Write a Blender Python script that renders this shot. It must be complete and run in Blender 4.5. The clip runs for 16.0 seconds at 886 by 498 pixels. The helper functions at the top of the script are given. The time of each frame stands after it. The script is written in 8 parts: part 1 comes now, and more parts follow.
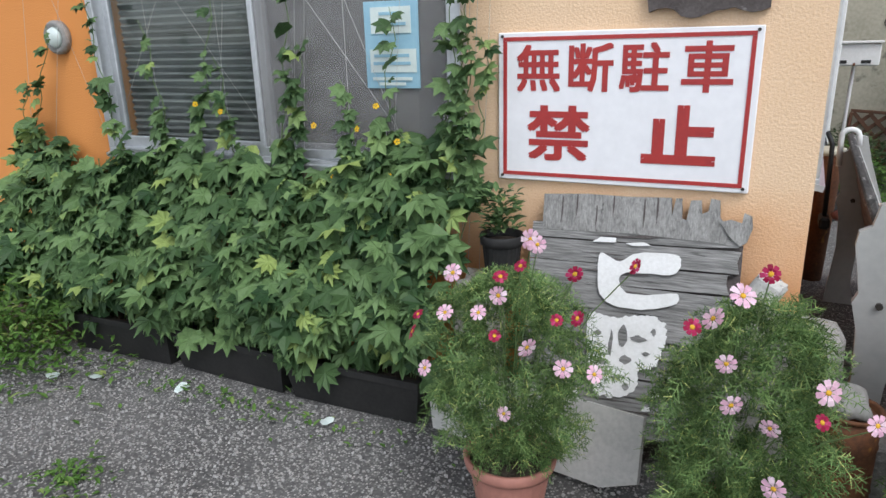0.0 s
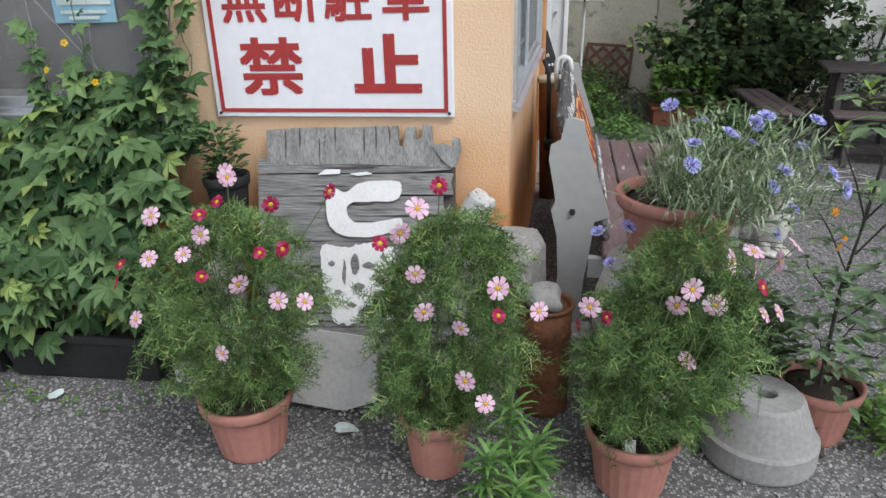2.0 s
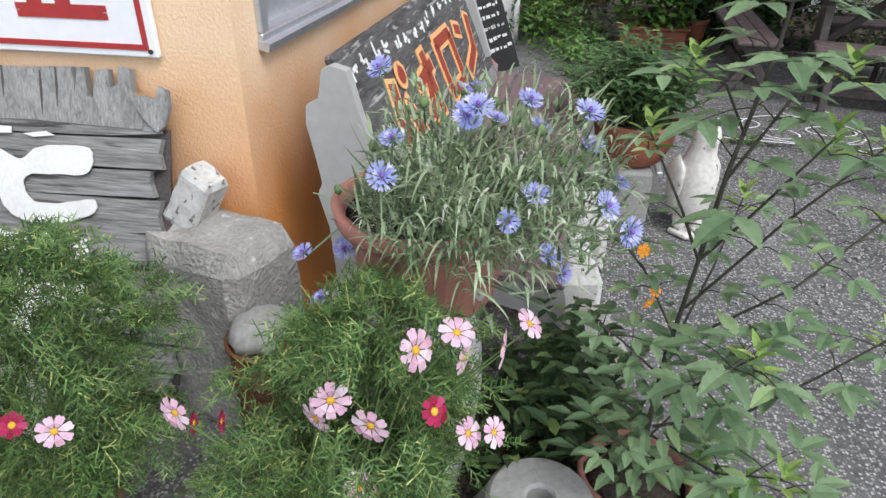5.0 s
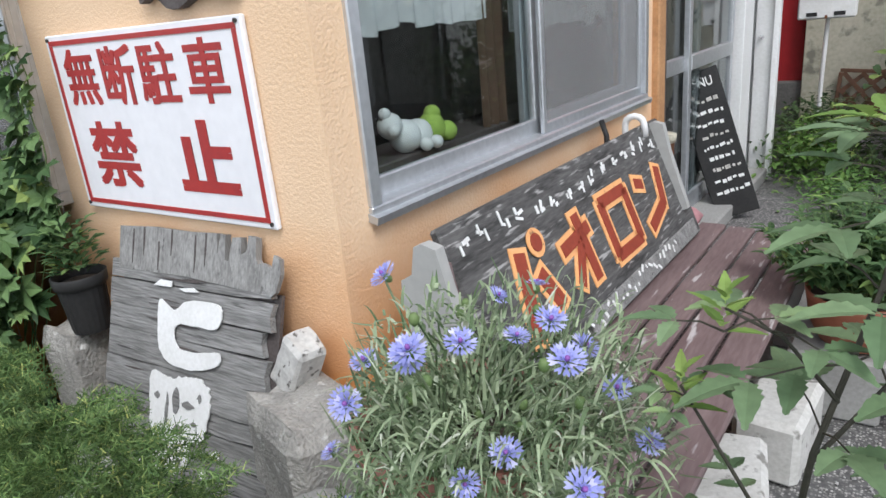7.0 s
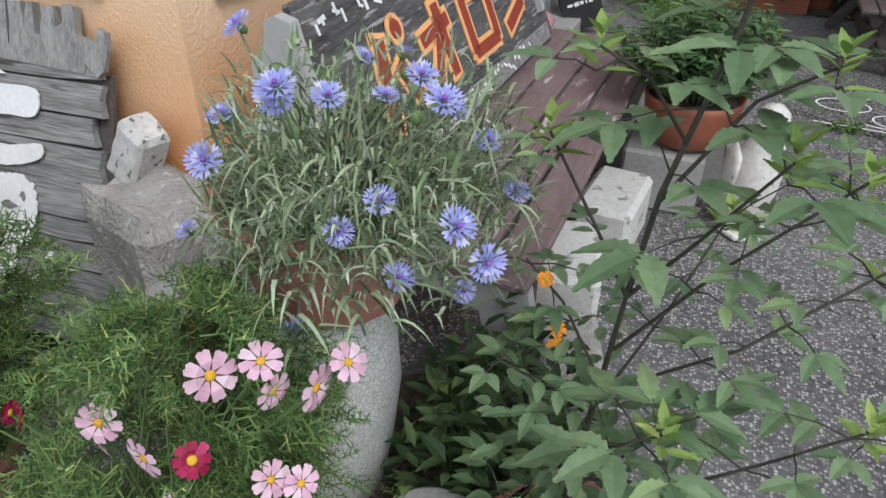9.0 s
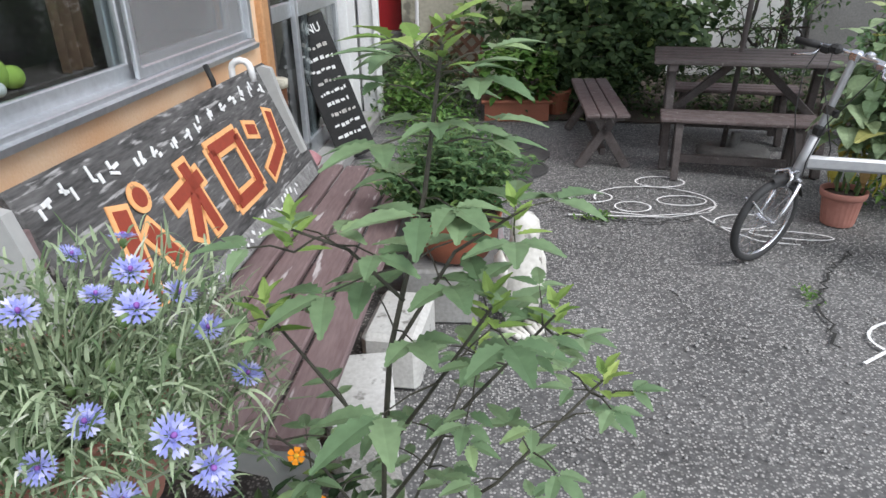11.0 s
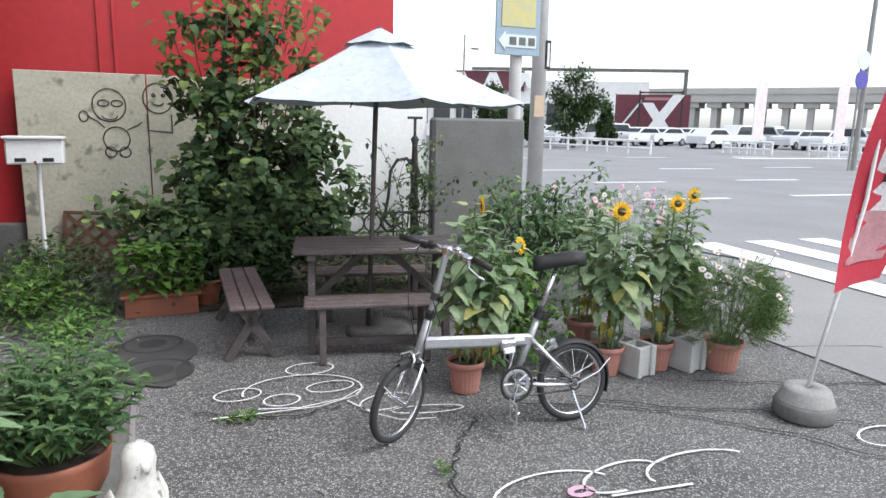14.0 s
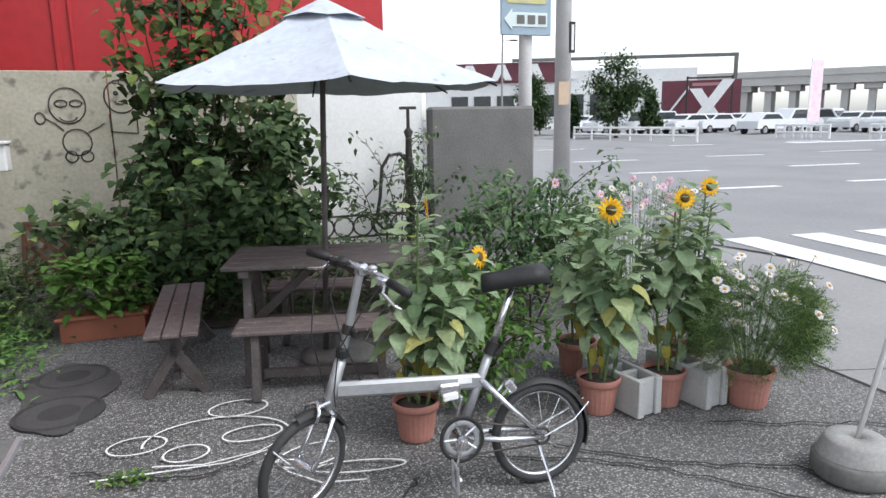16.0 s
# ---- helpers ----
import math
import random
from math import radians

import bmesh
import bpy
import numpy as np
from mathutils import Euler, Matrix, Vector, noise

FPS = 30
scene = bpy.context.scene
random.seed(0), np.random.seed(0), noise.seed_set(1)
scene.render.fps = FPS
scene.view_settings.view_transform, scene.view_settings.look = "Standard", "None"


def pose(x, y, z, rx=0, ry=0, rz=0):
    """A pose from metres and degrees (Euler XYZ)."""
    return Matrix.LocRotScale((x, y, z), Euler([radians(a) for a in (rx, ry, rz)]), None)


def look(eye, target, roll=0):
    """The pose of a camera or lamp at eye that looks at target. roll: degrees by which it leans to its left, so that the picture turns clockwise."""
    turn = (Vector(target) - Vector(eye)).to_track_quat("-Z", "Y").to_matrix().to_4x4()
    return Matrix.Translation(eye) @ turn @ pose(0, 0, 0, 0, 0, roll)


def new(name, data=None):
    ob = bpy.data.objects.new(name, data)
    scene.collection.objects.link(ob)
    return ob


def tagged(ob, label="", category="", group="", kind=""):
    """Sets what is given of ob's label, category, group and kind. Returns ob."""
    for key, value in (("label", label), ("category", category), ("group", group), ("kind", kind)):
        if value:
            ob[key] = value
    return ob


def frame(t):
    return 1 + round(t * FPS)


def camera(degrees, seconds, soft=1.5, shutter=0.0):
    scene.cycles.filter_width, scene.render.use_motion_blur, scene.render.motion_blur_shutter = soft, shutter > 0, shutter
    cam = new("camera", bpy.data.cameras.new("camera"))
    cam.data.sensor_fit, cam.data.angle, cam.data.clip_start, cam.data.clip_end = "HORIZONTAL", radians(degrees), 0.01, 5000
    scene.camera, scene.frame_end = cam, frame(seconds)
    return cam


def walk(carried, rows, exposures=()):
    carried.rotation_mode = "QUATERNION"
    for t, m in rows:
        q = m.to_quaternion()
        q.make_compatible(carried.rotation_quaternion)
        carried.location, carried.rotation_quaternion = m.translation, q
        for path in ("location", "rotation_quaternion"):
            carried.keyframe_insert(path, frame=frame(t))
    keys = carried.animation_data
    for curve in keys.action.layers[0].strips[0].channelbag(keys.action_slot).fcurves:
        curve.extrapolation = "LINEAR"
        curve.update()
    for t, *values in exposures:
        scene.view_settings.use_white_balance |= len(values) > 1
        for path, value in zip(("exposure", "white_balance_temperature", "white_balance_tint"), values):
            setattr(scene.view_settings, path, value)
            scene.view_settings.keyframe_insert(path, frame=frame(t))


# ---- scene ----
cam = camera(66.6, 16.0)
PATH = [
    (0, (-0.159, -2.491, 1.496), (-0.992, -0.772, 0.903), -1.6),
    (0.5, (-0.077, -2.487, 1.487), (-0.668, -0.675, 0.879), -1.9),
    (1, (-0.04, -2.5, 1.468), (-0.5, -0.675, 0.792), -2.1),
    (1.5, (0.026, -2.484, 1.457), (-0.314, -0.646, 0.745), -1.6),
    (2, (0.108, -2.438, 1.446), (-0.164, -0.606, 0.693), -1.4),
    (2.5, (0.168, -2.384, 1.426), (-0.049, -0.585, 0.581), -2.2),
    (3, (0.231, -2.257, 1.431), (0.258, -0.437, 0.604), -0.1),
    (3.2, (0.262, -2.174, 1.434), (0.338, -0.358, 0.599), -1.4),
    (5.3, (0.867, -1.47, 1.397), (0.464, 0.213, 0.394), -1.7),
    (5.5, (0.9, -1.416, 1.415), (0.432, 0.286, 0.475), -3.3),
    (6, (0.973, -1.313, 1.421), (0.298, 0.375, 0.586), -5.4),
    (6.5, (1.087, -1.227, 1.455), (0.085, 0.338, 0.715), -3.9),
    (7, (1.14, -1.191, 1.471), (0.063, 0.361, 0.813), -5.5),
    (7.5, (1.143, -1.193, 1.455), (0.106, 0.344, 0.705), -2.9),
    (8, (1.133, -1.221, 1.419), (0.147, 0.262, 0.511), -1.9),
    (8.5, (1.112, -1.235, 1.382), (0.275, 0.226, 0.307), -0.5),
    (9, (1.112, -1.225, 1.365), (0.519, 0.317, 0.239), 0.5),
    (9.5, (1.13, -1.209, 1.353), (0.85, 0.422, 0.23), 1.4),
    (9.7, (1.128, -1.202, 1.344), (0.96, 0.462, 0.248), 1.6),
    (11.8, (1.279, -1.14, 1.512), (1.157, 0.759, 0.899), -1.6),
    (12, (1.274, -1.137, 1.527), (1.165, 0.784, 0.979), -1.3),
    (12.5, (1.278, -1.144, 1.56), (1.189, 0.806, 1.128), -1.1),
    (13, (1.335, -1.15, 1.552), (1.563, 0.787, 1.109), -0.1),
    (13.5, (1.396, -1.151, 1.551), (1.92, 0.737, 1.147), 0.8),
    (14, (1.48, -1.116, 1.559), (2.261, 0.687, 1.189), 1.1),
    (14.5, (1.611, -1.042, 1.545), (2.415, 0.751, 1.173), 1.7),
    (15, (1.834, -0.935, 1.537), (2.467, 0.92, 1.14), 0.5),
    (15.5, (2.053, -0.753, 1.512), (2.717, 1.094, 1.131), 0.3),
    (16, (2.263, -0.583, 1.495), (2.91, 1.27, 1.113), -1.0),
]
walk(cam, [(t, look(eye, target, roll)) for t, eye, target, roll in PATH], [(0, 0.6, 6250, 10), (2, 0.55, 6250, 10), (3, 0.6, 6250, 10), (5.5, 0.86, 6250, 10), (7.5, 0.65, 6250, 10), (8.5, 0.48, 6250, 10), (9.5, 0.57, 6250, 10), (12, 1.02, 6250, 10), (14, 1.05, 6250, 10), (16, 0.91, 6250, 10)])

# ---- light ----
world = bpy.data.worlds.new("overcast_sky")
scene.world = world
world.use_nodes = True
wn = world.node_tree
sky = wn.nodes.new("ShaderNodeTexSky")
sky.sky_type = 'NISHITA'
sky.sun_disc = False
sky.sun_elevation = radians(58)
sky.sun_rotation = radians(150)
sky.air_density, sky.dust_density, sky.ozone_density = 1.0, 1.2, 1.0
sky_bg = wn.nodes["Background"]
hsv = wn.nodes.new("ShaderNodeHueSaturation")
hsv.inputs["Saturation"].default_value = 0.3
wn.links.new(sky.outputs["Color"], hsv.inputs["Color"])
wn.links.new(hsv.outputs["Color"], sky_bg.inputs["Color"])
sky_bg.inputs["Strength"].default_value = 0.15
sun_data = bpy.data.lights.new("sun", 'SUN')
sun_data.energy, sun_data.angle, sun_data.color = 1.3, radians(25), (1.0, 0.985, 0.97)
sun = new("sun", sun_data)
sun.matrix_world = look((6.5, -5.5, 11), (0, 0, 0))


# ---- materials ----
def mat(name, a, b=None, rough=0.8, metal=0.0, scale=8.0, fine=90.0, bump=0.15, dist=0.004, c=None, spot=0.0, spec=0.5, grain=None):
    """A surface whose colour drifts between a and b on a broad and a fine scale, with spots of c, and a fine relief."""
    m = bpy.data.materials.new(name)
    m.use_nodes = True
    nt = m.node_tree
    bs = nt.nodes["Principled BSDF"]
    geo = nt.nodes.new("ShaderNodeNewGeometry")
    b = b or tuple(v * 0.7 for v in a)
    where = geo.outputs["Position"]
    if grain:
        mp = nt.nodes.new("ShaderNodeMapping")
        mp.inputs["Scale"].default_value = grain
        nt.links.new(where, mp.inputs["Vector"])
        where = mp.outputs["Vector"]
    n1, n2 = nt.nodes.new("ShaderNodeTexNoise"), nt.nodes.new("ShaderNodeTexNoise")
    n1.inputs["Scale"].default_value, n2.inputs["Scale"].default_value = scale, fine
    n1.inputs["Detail"].default_value, n2.inputs["Detail"].default_value = 5, 3
    nt.links.new(where, n1.inputs["Vector"])
    nt.links.new(where, n2.inputs["Vector"])
    add = nt.nodes.new("ShaderNodeMath")
    add.operation = 'ADD'
    nt.links.new(n1.outputs["Fac"], add.inputs[0])
    nt.links.new(n2.outputs["Fac"], add.inputs[1])
    ramp = nt.nodes.new("ShaderNodeMapRange")
    ramp.inputs["From Min"].default_value, ramp.inputs["From Max"].default_value = 0.72, 1.28
    nt.links.new(add.outputs[0], ramp.inputs["Value"])
    mix = nt.nodes.new("ShaderNodeMix")
    mix.data_type = 'RGBA'
    mix.inputs[6].default_value, mix.inputs[7].default_value = (*a, 1), (*b, 1)
    nt.links.new(ramp.outputs[0], mix.inputs[0])
    out = mix.outputs[2]
    if c:
        n3 = nt.nodes.new("ShaderNodeTexNoise")
        n3.inputs["Scale"].default_value, n3.inputs["Detail"].default_value = scale * 2.3, 8
        nt.links.new(where, n3.inputs["Vector"])
        r3 = nt.nodes.new("ShaderNodeMapRange")
        r3.inputs["From Min"].default_value, r3.inputs["From Max"].default_value = 0.62 - spot, 0.70 - spot
        nt.links.new(n3.outputs["Fac"], r3.inputs["Value"])
        mx = nt.nodes.new("ShaderNodeMix")
        mx.data_type = 'RGBA'
        mx.inputs[7].default_value = (*c, 1)
        nt.links.new(out, mx.inputs[6])
        nt.links.new(r3.outputs[0], mx.inputs[0])
        out = mx.outputs[2]
    nt.links.new(out, bs.inputs["Base Color"])
    bs.inputs["Roughness"].default_value, bs.inputs["Metallic"].default_value = rough, metal
    bs.inputs["Specular IOR Level"].default_value = spec
    if bump:
        bp = nt.nodes.new("ShaderNodeBump")
        bp.inputs["Strength"].default_value, bp.inputs["Distance"].default_value = bump, dist
        nt.links.new(n2.outputs["Fac"], bp.inputs["Height"])
        nt.links.new(bp.outputs[0], bs.inputs["Normal"])
    return m


def leaf_mat(name, a, b, c=None, rough=0.55, trans=0.25, clump=60, swing=0.3):
    """Leaves: every leaf takes its own shade between a and b; a few of them c."""
    m = bpy.data.materials.new(name)
    m.use_nodes = True
    nt = m.node_tree
    bs = nt.nodes["Principled BSDF"]
    geo = nt.nodes.new("ShaderNodeNewGeometry")
    ramp = nt.nodes.new("ShaderNodeValToRGB")
    ramp.color_ramp.elements[0].color, ramp.color_ramp.elements[1].color = (*a, 1), (*b, 1)
    ramp.color_ramp.elements[1].position = 0.92
    if c:
        e = ramp.color_ramp.elements.new(0.985)
        e.color = (*c, 1)
    nt.links.new(geo.outputs["Random Per Island"], ramp.inputs[0])
    ns = nt.nodes.new("ShaderNodeTexNoise")
    ns.inputs["Scale"].default_value = clump
    nt.links.new(geo.outputs["Position"], ns.inputs["Vector"])
    hv = nt.nodes.new("ShaderNodeHueSaturation")
    mr = nt.nodes.new("ShaderNodeMapRange")
    mr.inputs["To Min"].default_value, mr.inputs["To Max"].default_value = 1 - swing, 1 + swing
    nt.links.new(ns.outputs["Fac"], mr.inputs["Value"])
    nt.links.new(mr.outputs[0], hv.inputs["Value"])
    nt.links.new(ramp.outputs["Color"], hv.inputs["Color"])
    nt.links.new(hv.outputs["Color"], bs.inputs["Base Color"])
    bs.inputs["Roughness"].default_value = rough
    bs.inputs["Specular IOR Level"].default_value = 0.22
    tr = nt.nodes.new("ShaderNodeBsdfTranslucent")
    nt.links.new(hv.outputs["Color"], tr.inputs["Color"])
    ms = nt.nodes.new("ShaderNodeMixShader")
    ms.inputs[0].default_value = trans
    nt.links.new(bs.outputs[0], ms.inputs[1])
    nt.links.new(tr.outputs[0], ms.inputs[2])
    nt.links.new(ms.outputs[0], nt.nodes["Material Output"].inputs["Surface"])
    return m


def glass_mat(name, tint=(0.9, 0.95, 0.95), rough=0.02, clear=0.9):
    m = bpy.data.materials.new(name)
    m.use_nodes = True
    nt = m.node_tree
    nt.nodes.remove(nt.nodes["Principled BSDF"])
    tr, gl, mx, fr = (nt.nodes.new(k) for k in ("ShaderNodeBsdfTransparent", "ShaderNodeBsdfGlossy", "ShaderNodeMixShader", "ShaderNodeMath"))
    lw = nt.nodes.new("ShaderNodeLayerWeight")
    pw = nt.nodes.new("ShaderNodeMath")
    pw.operation, fr.operation = 'POWER', 'MULTIPLY_ADD'
    pw.inputs[1].default_value = 4.0
    nt.links.new(lw.outputs["Facing"], pw.inputs[0])
    nt.links.new(pw.outputs[0], fr.inputs[0])
    fr.inputs[1].default_value, fr.inputs[2].default_value = 0.9, 0.05
    tr.inputs["Color"].default_value = (*(v * clear for v in tint), 1)
    gl.inputs["Roughness"].default_value = rough
    nt.links.new(fr.outputs[0], mx.inputs[0])
    nt.links.new(tr.outputs[0], mx.inputs[1])
    nt.links.new(gl.outputs[0], mx.inputs[2])
    nt.links.new(mx.outputs[0], nt.nodes["Material Output"].inputs["Surface"])
    return m


def stucco_mat():
    """Sprayed stucco: pale peach paint that was oversprayed with orange near the ground and round the back."""
    m = mat("peach_stucco", (0.80, 0.585, 0.395), (0.76, 0.525, 0.325), rough=0.85, scale=2.5, fine=110, bump=0.5, dist=0.007)
    nt = m.node_tree
    bs = nt.nodes["Principled BSDF"]
    src = bs.inputs["Base Color"].links[0].from_socket
    geo = [n for n in nt.nodes if n.type == 'NEW_GEOMETRY'][0]
    sep = nt.nodes.new("ShaderNodeSeparateXYZ")
    nt.links.new(geo.outputs["Position"], sep.inputs[0])
    ns = nt.nodes.new("ShaderNodeTexNoise")
    ns.inputs["Scale"].default_value, ns.inputs["Detail"].default_value = 3.2, 4
    nt.links.new(geo.outputs["Position"], ns.inputs["Vector"])
    wob = nt.nodes.new("ShaderNodeMath")
    wob.operation = 'MULTIPLY_ADD'
    wob.inputs[1].default_value = 0.55
    nt.links.new(ns.outputs["Fac"], wob.inputs[0])
    nt.links.new(sep.outputs["Z"], wob.inputs[2])
    low = nt.nodes.new("ShaderNodeMapRange")
    low.inputs["From Min"].default_value, low.inputs["From Max"].default_value = 1.28, 0.70
    nt.links.new(wob.outputs[0], low.inputs["Value"])
    far = nt.nodes.new("ShaderNodeMapRange")
    far.inputs["From Min"].default_value, far.inputs["From Max"].default_value = -2.9, -3.3
    nt.links.new(sep.outputs["X"], far.inputs["Value"])
    mx = nt.nodes.new("ShaderNodeMath")
    mx.operation = 'MAXIMUM'
    nt.links.new(low.outputs[0], mx.inputs[0])
    nt.links.new(far.outputs[0], mx.inputs[1])
    mix = nt.nodes.new("ShaderNodeMix")
    mix.data_type = 'RGBA'
    mix.inputs[7].default_value = (0.68, 0.27, 0.07, 1)
    nt.links.new(src, mix.inputs[6])
    nt.links.new(mx.outputs[0], mix.inputs[0])
    nt.links.new(mix.outputs[2], bs.inputs["Base Color"])
    return m


def asphalt_mat():
    """Worn asphalt with pale aggregate showing."""
    m = mat("worn_asphalt", (0.055, 0.054, 0.053), (0.14, 0.137, 0.133), rough=0.9, scale=1.3, fine=45, bump=0.5, dist=0.006)
    nt = m.node_tree
    bs = nt.nodes["Principled BSDF"]
    src = bs.inputs["Base Color"].links[0].from_socket
    geo = [n for n in nt.nodes if n.type == 'NEW_GEOMETRY'][0]
    vo = nt.nodes.new("ShaderNodeTexVoronoi")
    vo.inputs["Scale"].default_value = 105
    nt.links.new(geo.outputs["Position"], vo.inputs["Vector"])
    sep = nt.nodes.new("ShaderNodeSeparateColor")
    nt.links.new(vo.outputs["Color"], sep.inputs[0])
    gate = nt.nodes.new("ShaderNodeMapRange")
    gate.inputs["From Min"].default_value, gate.inputs["From Max"].default_value = 0.35, 1.0
    nt.links.new(sep.outputs[0], gate.inputs["Value"])
    edge = nt.nodes.new("ShaderNodeMapRange")
    edge.inputs["From Min"].default_value, edge.inputs["From Max"].default_value = 0.62, 0.30
    nt.links.new(vo.outputs["Distance"], edge.inputs["Value"])
    mul = nt.nodes.new("ShaderNodeMath")
    mul.operation = 'MULTIPLY'
    nt.links.new(gate.outputs[0], mul.inputs[0])
    nt.links.new(edge.outputs[0], mul.inputs[1])
    mix = nt.nodes.new("ShaderNodeMix")
    mix.data_type = 'RGBA'
    mix.inputs[7].default_value = (0.46, 0.445, 0.42, 1)
    nt.links.new(src, mix.inputs[6])
    nt.links.new(mul.outputs[0], mix.inputs[0])
    nt.links.new(mix.outputs[2], bs.inputs["Base Color"])
    return m


STUCCO = stucco_mat()
ASPHALT = asphalt_mat()
ROAD = mat("road_asphalt", (0.205, 0.203, 0.203), (0.275, 0.272, 0.27), rough=0.9, scale=0.5, fine=30)
PAVE = mat("pavement", (0.24, 0.235, 0.23), (0.30, 0.295, 0.285), rough=0.9, scale=0.8, fine=40)
PAINT = mat("road_paint", (0.75, 0.75, 0.75), (0.62, 0.62, 0.62), rough=0.7, scale=6, fine=60, c=(0.3, 0.3, 0.3), spot=-0.03)
CHALK = mat("chalk", (0.84, 0.84, 0.82), (0.66, 0.66, 0.64), rough=0.95, scale=30, fine=140, c=(0.25, 0.25, 0.25), spot=-0.02)
ALU = mat("aluminium", (0.62, 0.64, 0.66), (0.5, 0.52, 0.54), rough=0.38, metal=0.7, scale=3, fine=40, bump=0.03)
WHITE = mat("white_paint", (0.80, 0.80, 0.79), (0.70, 0.70, 0.68), rough=0.5, scale=3, fine=50, bump=0.06)
SIGNWHITE = mat("sign_enamel", (0.84, 0.84, 0.86), (0.78, 0.78, 0.80), rough=0.35, scale=4, fine=30, bump=0.03)
SIGNRED = mat("sign_red", (0.42, 0.035, 0.03), (0.34, 0.03, 0.03), rough=0.5, scale=9, fine=60, bump=0.05)
RED = mat("red_cladding", (0.44, 0.018, 0.022), (0.36, 0.014, 0.018), rough=0.5, scale=1.2, fine=12, bump=0.05)
CONC = mat("concrete", (0.33, 0.325, 0.31), (0.23, 0.225, 0.21), rough=0.92, scale=4, fine=70, bump=0.35)
CONCDARK = mat("dark_concrete", (0.17, 0.165, 0.155), (0.11, 0.108, 0.10), rough=0.9, scale=3, fine=50, bump=0.3)
BOARD = mat("cement_board", (0.54, 0.51, 0.41), (0.40, 0.38, 0.29), rough=0.9, scale=2.6, fine=30, bump=0.35, c=(0.22, 0.21, 0.17), spot=0.015)
WHITEWALL = mat("white_wall", (0.80, 0.80, 0.77), (0.70, 0.70, 0.67), rough=0.9, scale=2, fine=30, bump=0.2)
DARKLID = mat("dark_iron_cover", (0.03, 0.03, 0.029), (0.05, 0.049, 0.047), rough=0.85, scale=8, fine=70, bump=0.3)
STONE = mat("rough_stone", (0.40, 0.385, 0.35), (0.25, 0.24, 0.22), rough=0.95, scale=12, fine=90, bump=0.8, dist=0.012, c=(0.55, 0.54, 0.51), spot=0.0)
GREYWOOD = mat("weathered_wood", (0.31, 0.305, 0.295), (0.13, 0.128, 0.122), rough=0.9, scale=26, fine=150, bump=0.9, dist=0.006, grain=(0.09, 1, 1), c=(0.06, 0.058, 0.055), spot=-0.02)
ENDWOOD = mat("split_wood", (0.33, 0.325, 0.31), (0.16, 0.157, 0.15), rough=0.9, scale=26, fine=150, bump=0.9, dist=0.006, grain=(1, 1, 0.09), c=(0.07, 0.068, 0.065), spot=-0.02)
# Dark wood; also holds the shade that falls on the picnic table.
DARKWOOD = mat("dark_stained_wood", (0.055, 0.043, 0.04), (0.105, 0.09, 0.085), rough=0.7, scale=14, fine=110, bump=0.4, c=(0.24, 0.22, 0.21), spot=-0.05)
REDWOOD = mat("worn_brown_slat", (0.125, 0.082, 0.08), (0.20, 0.145, 0.14), rough=0.6, scale=14, fine=90, bump=0.3, c=(0.46, 0.43, 0.42), spot=0.0, grain=(1, 0.15, 1))
SIGNWOOD = mat("blackened_board", (0.03, 0.029, 0.028), (0.12, 0.116, 0.112), rough=0.75, scale=26, fine=120, bump=0.6, c=(0.34, 0.33, 0.32), spot=0.03, grain=(1, 0.14, 1))
PICNIC = mat("worn_picnic_wood", (0.085, 0.06, 0.056), (0.15, 0.12, 0.115), rough=0.75, scale=16, fine=110, bump=0.4, c=(0.30, 0.27, 0.26), spot=-0.02)
RESIN = mat("grey_resin", (0.42, 0.42, 0.40), (0.36, 0.36, 0.345), rough=0.6, scale=3, fine=30, bump=0.05)
TERRA = mat("terracotta_plastic", (0.42, 0.19, 0.145), (0.35, 0.155, 0.12), rough=0.65, scale=6, fine=50, bump=0.08)
BROWNPOT = mat("brown_plastic", (0.30, 0.10, 0.055), (0.25, 0.085, 0.045), rough=0.6, scale=6, fine=50, bump=0.08)
BLACKPL = mat("black_plastic", (0.018, 0.018, 0.018), (0.03, 0.029, 0.028), rough=0.55, scale=8, fine=60, bump=0.06, spec=0.3)
POLEGREY = mat("pale_pole_concrete", (0.50, 0.495, 0.48), (0.40, 0.395, 0.38), rough=0.85, scale=3, fine=40, bump=0.2)
SOIL = mat("soil", (0.05, 0.037, 0.028), (0.09, 0.07, 0.055), rough=1, scale=25, fine=120, bump=0.9, dist=0.012)
RUST = mat("rusted_tin", (0.10, 0.042, 0.022), (0.21, 0.085, 0.035), rough=0.75, metal=0.2, scale=9, fine=70, bump=0.3, c=(0.32, 0.15, 0.03), spot=-0.02)
DARKMETAL = mat("dark_iron", (0.035, 0.034, 0.033), (0.07, 0.06, 0.05), rough=0.6, metal=0.5, scale=9, fine=60)
CHROME = mat("chrome", (0.72, 0.72, 0.74), (0.62, 0.62, 0.64), rough=0.22, metal=0.95, scale=8, fine=50, bump=0.02)
FRAMEGREY = mat("grey_alloy_paint", (0.37, 0.375, 0.38), (0.30, 0.305, 0.31), rough=0.4, metal=0.45, scale=5, fine=50, bump=0.03)
RUBBER = mat("black_rubber", (0.025, 0.025, 0.025), (0.04, 0.04, 0.04), rough=0.75, scale=20, fine=120, bump=0.2)
CANVAS = mat("umbrella_canvas", (0.54, 0.58, 0.63), (0.44, 0.48, 0.53), rough=0.8, scale=5, fine=24, bump=0.5, c=(0.34, 0.37, 0.42), spot=-0.02)
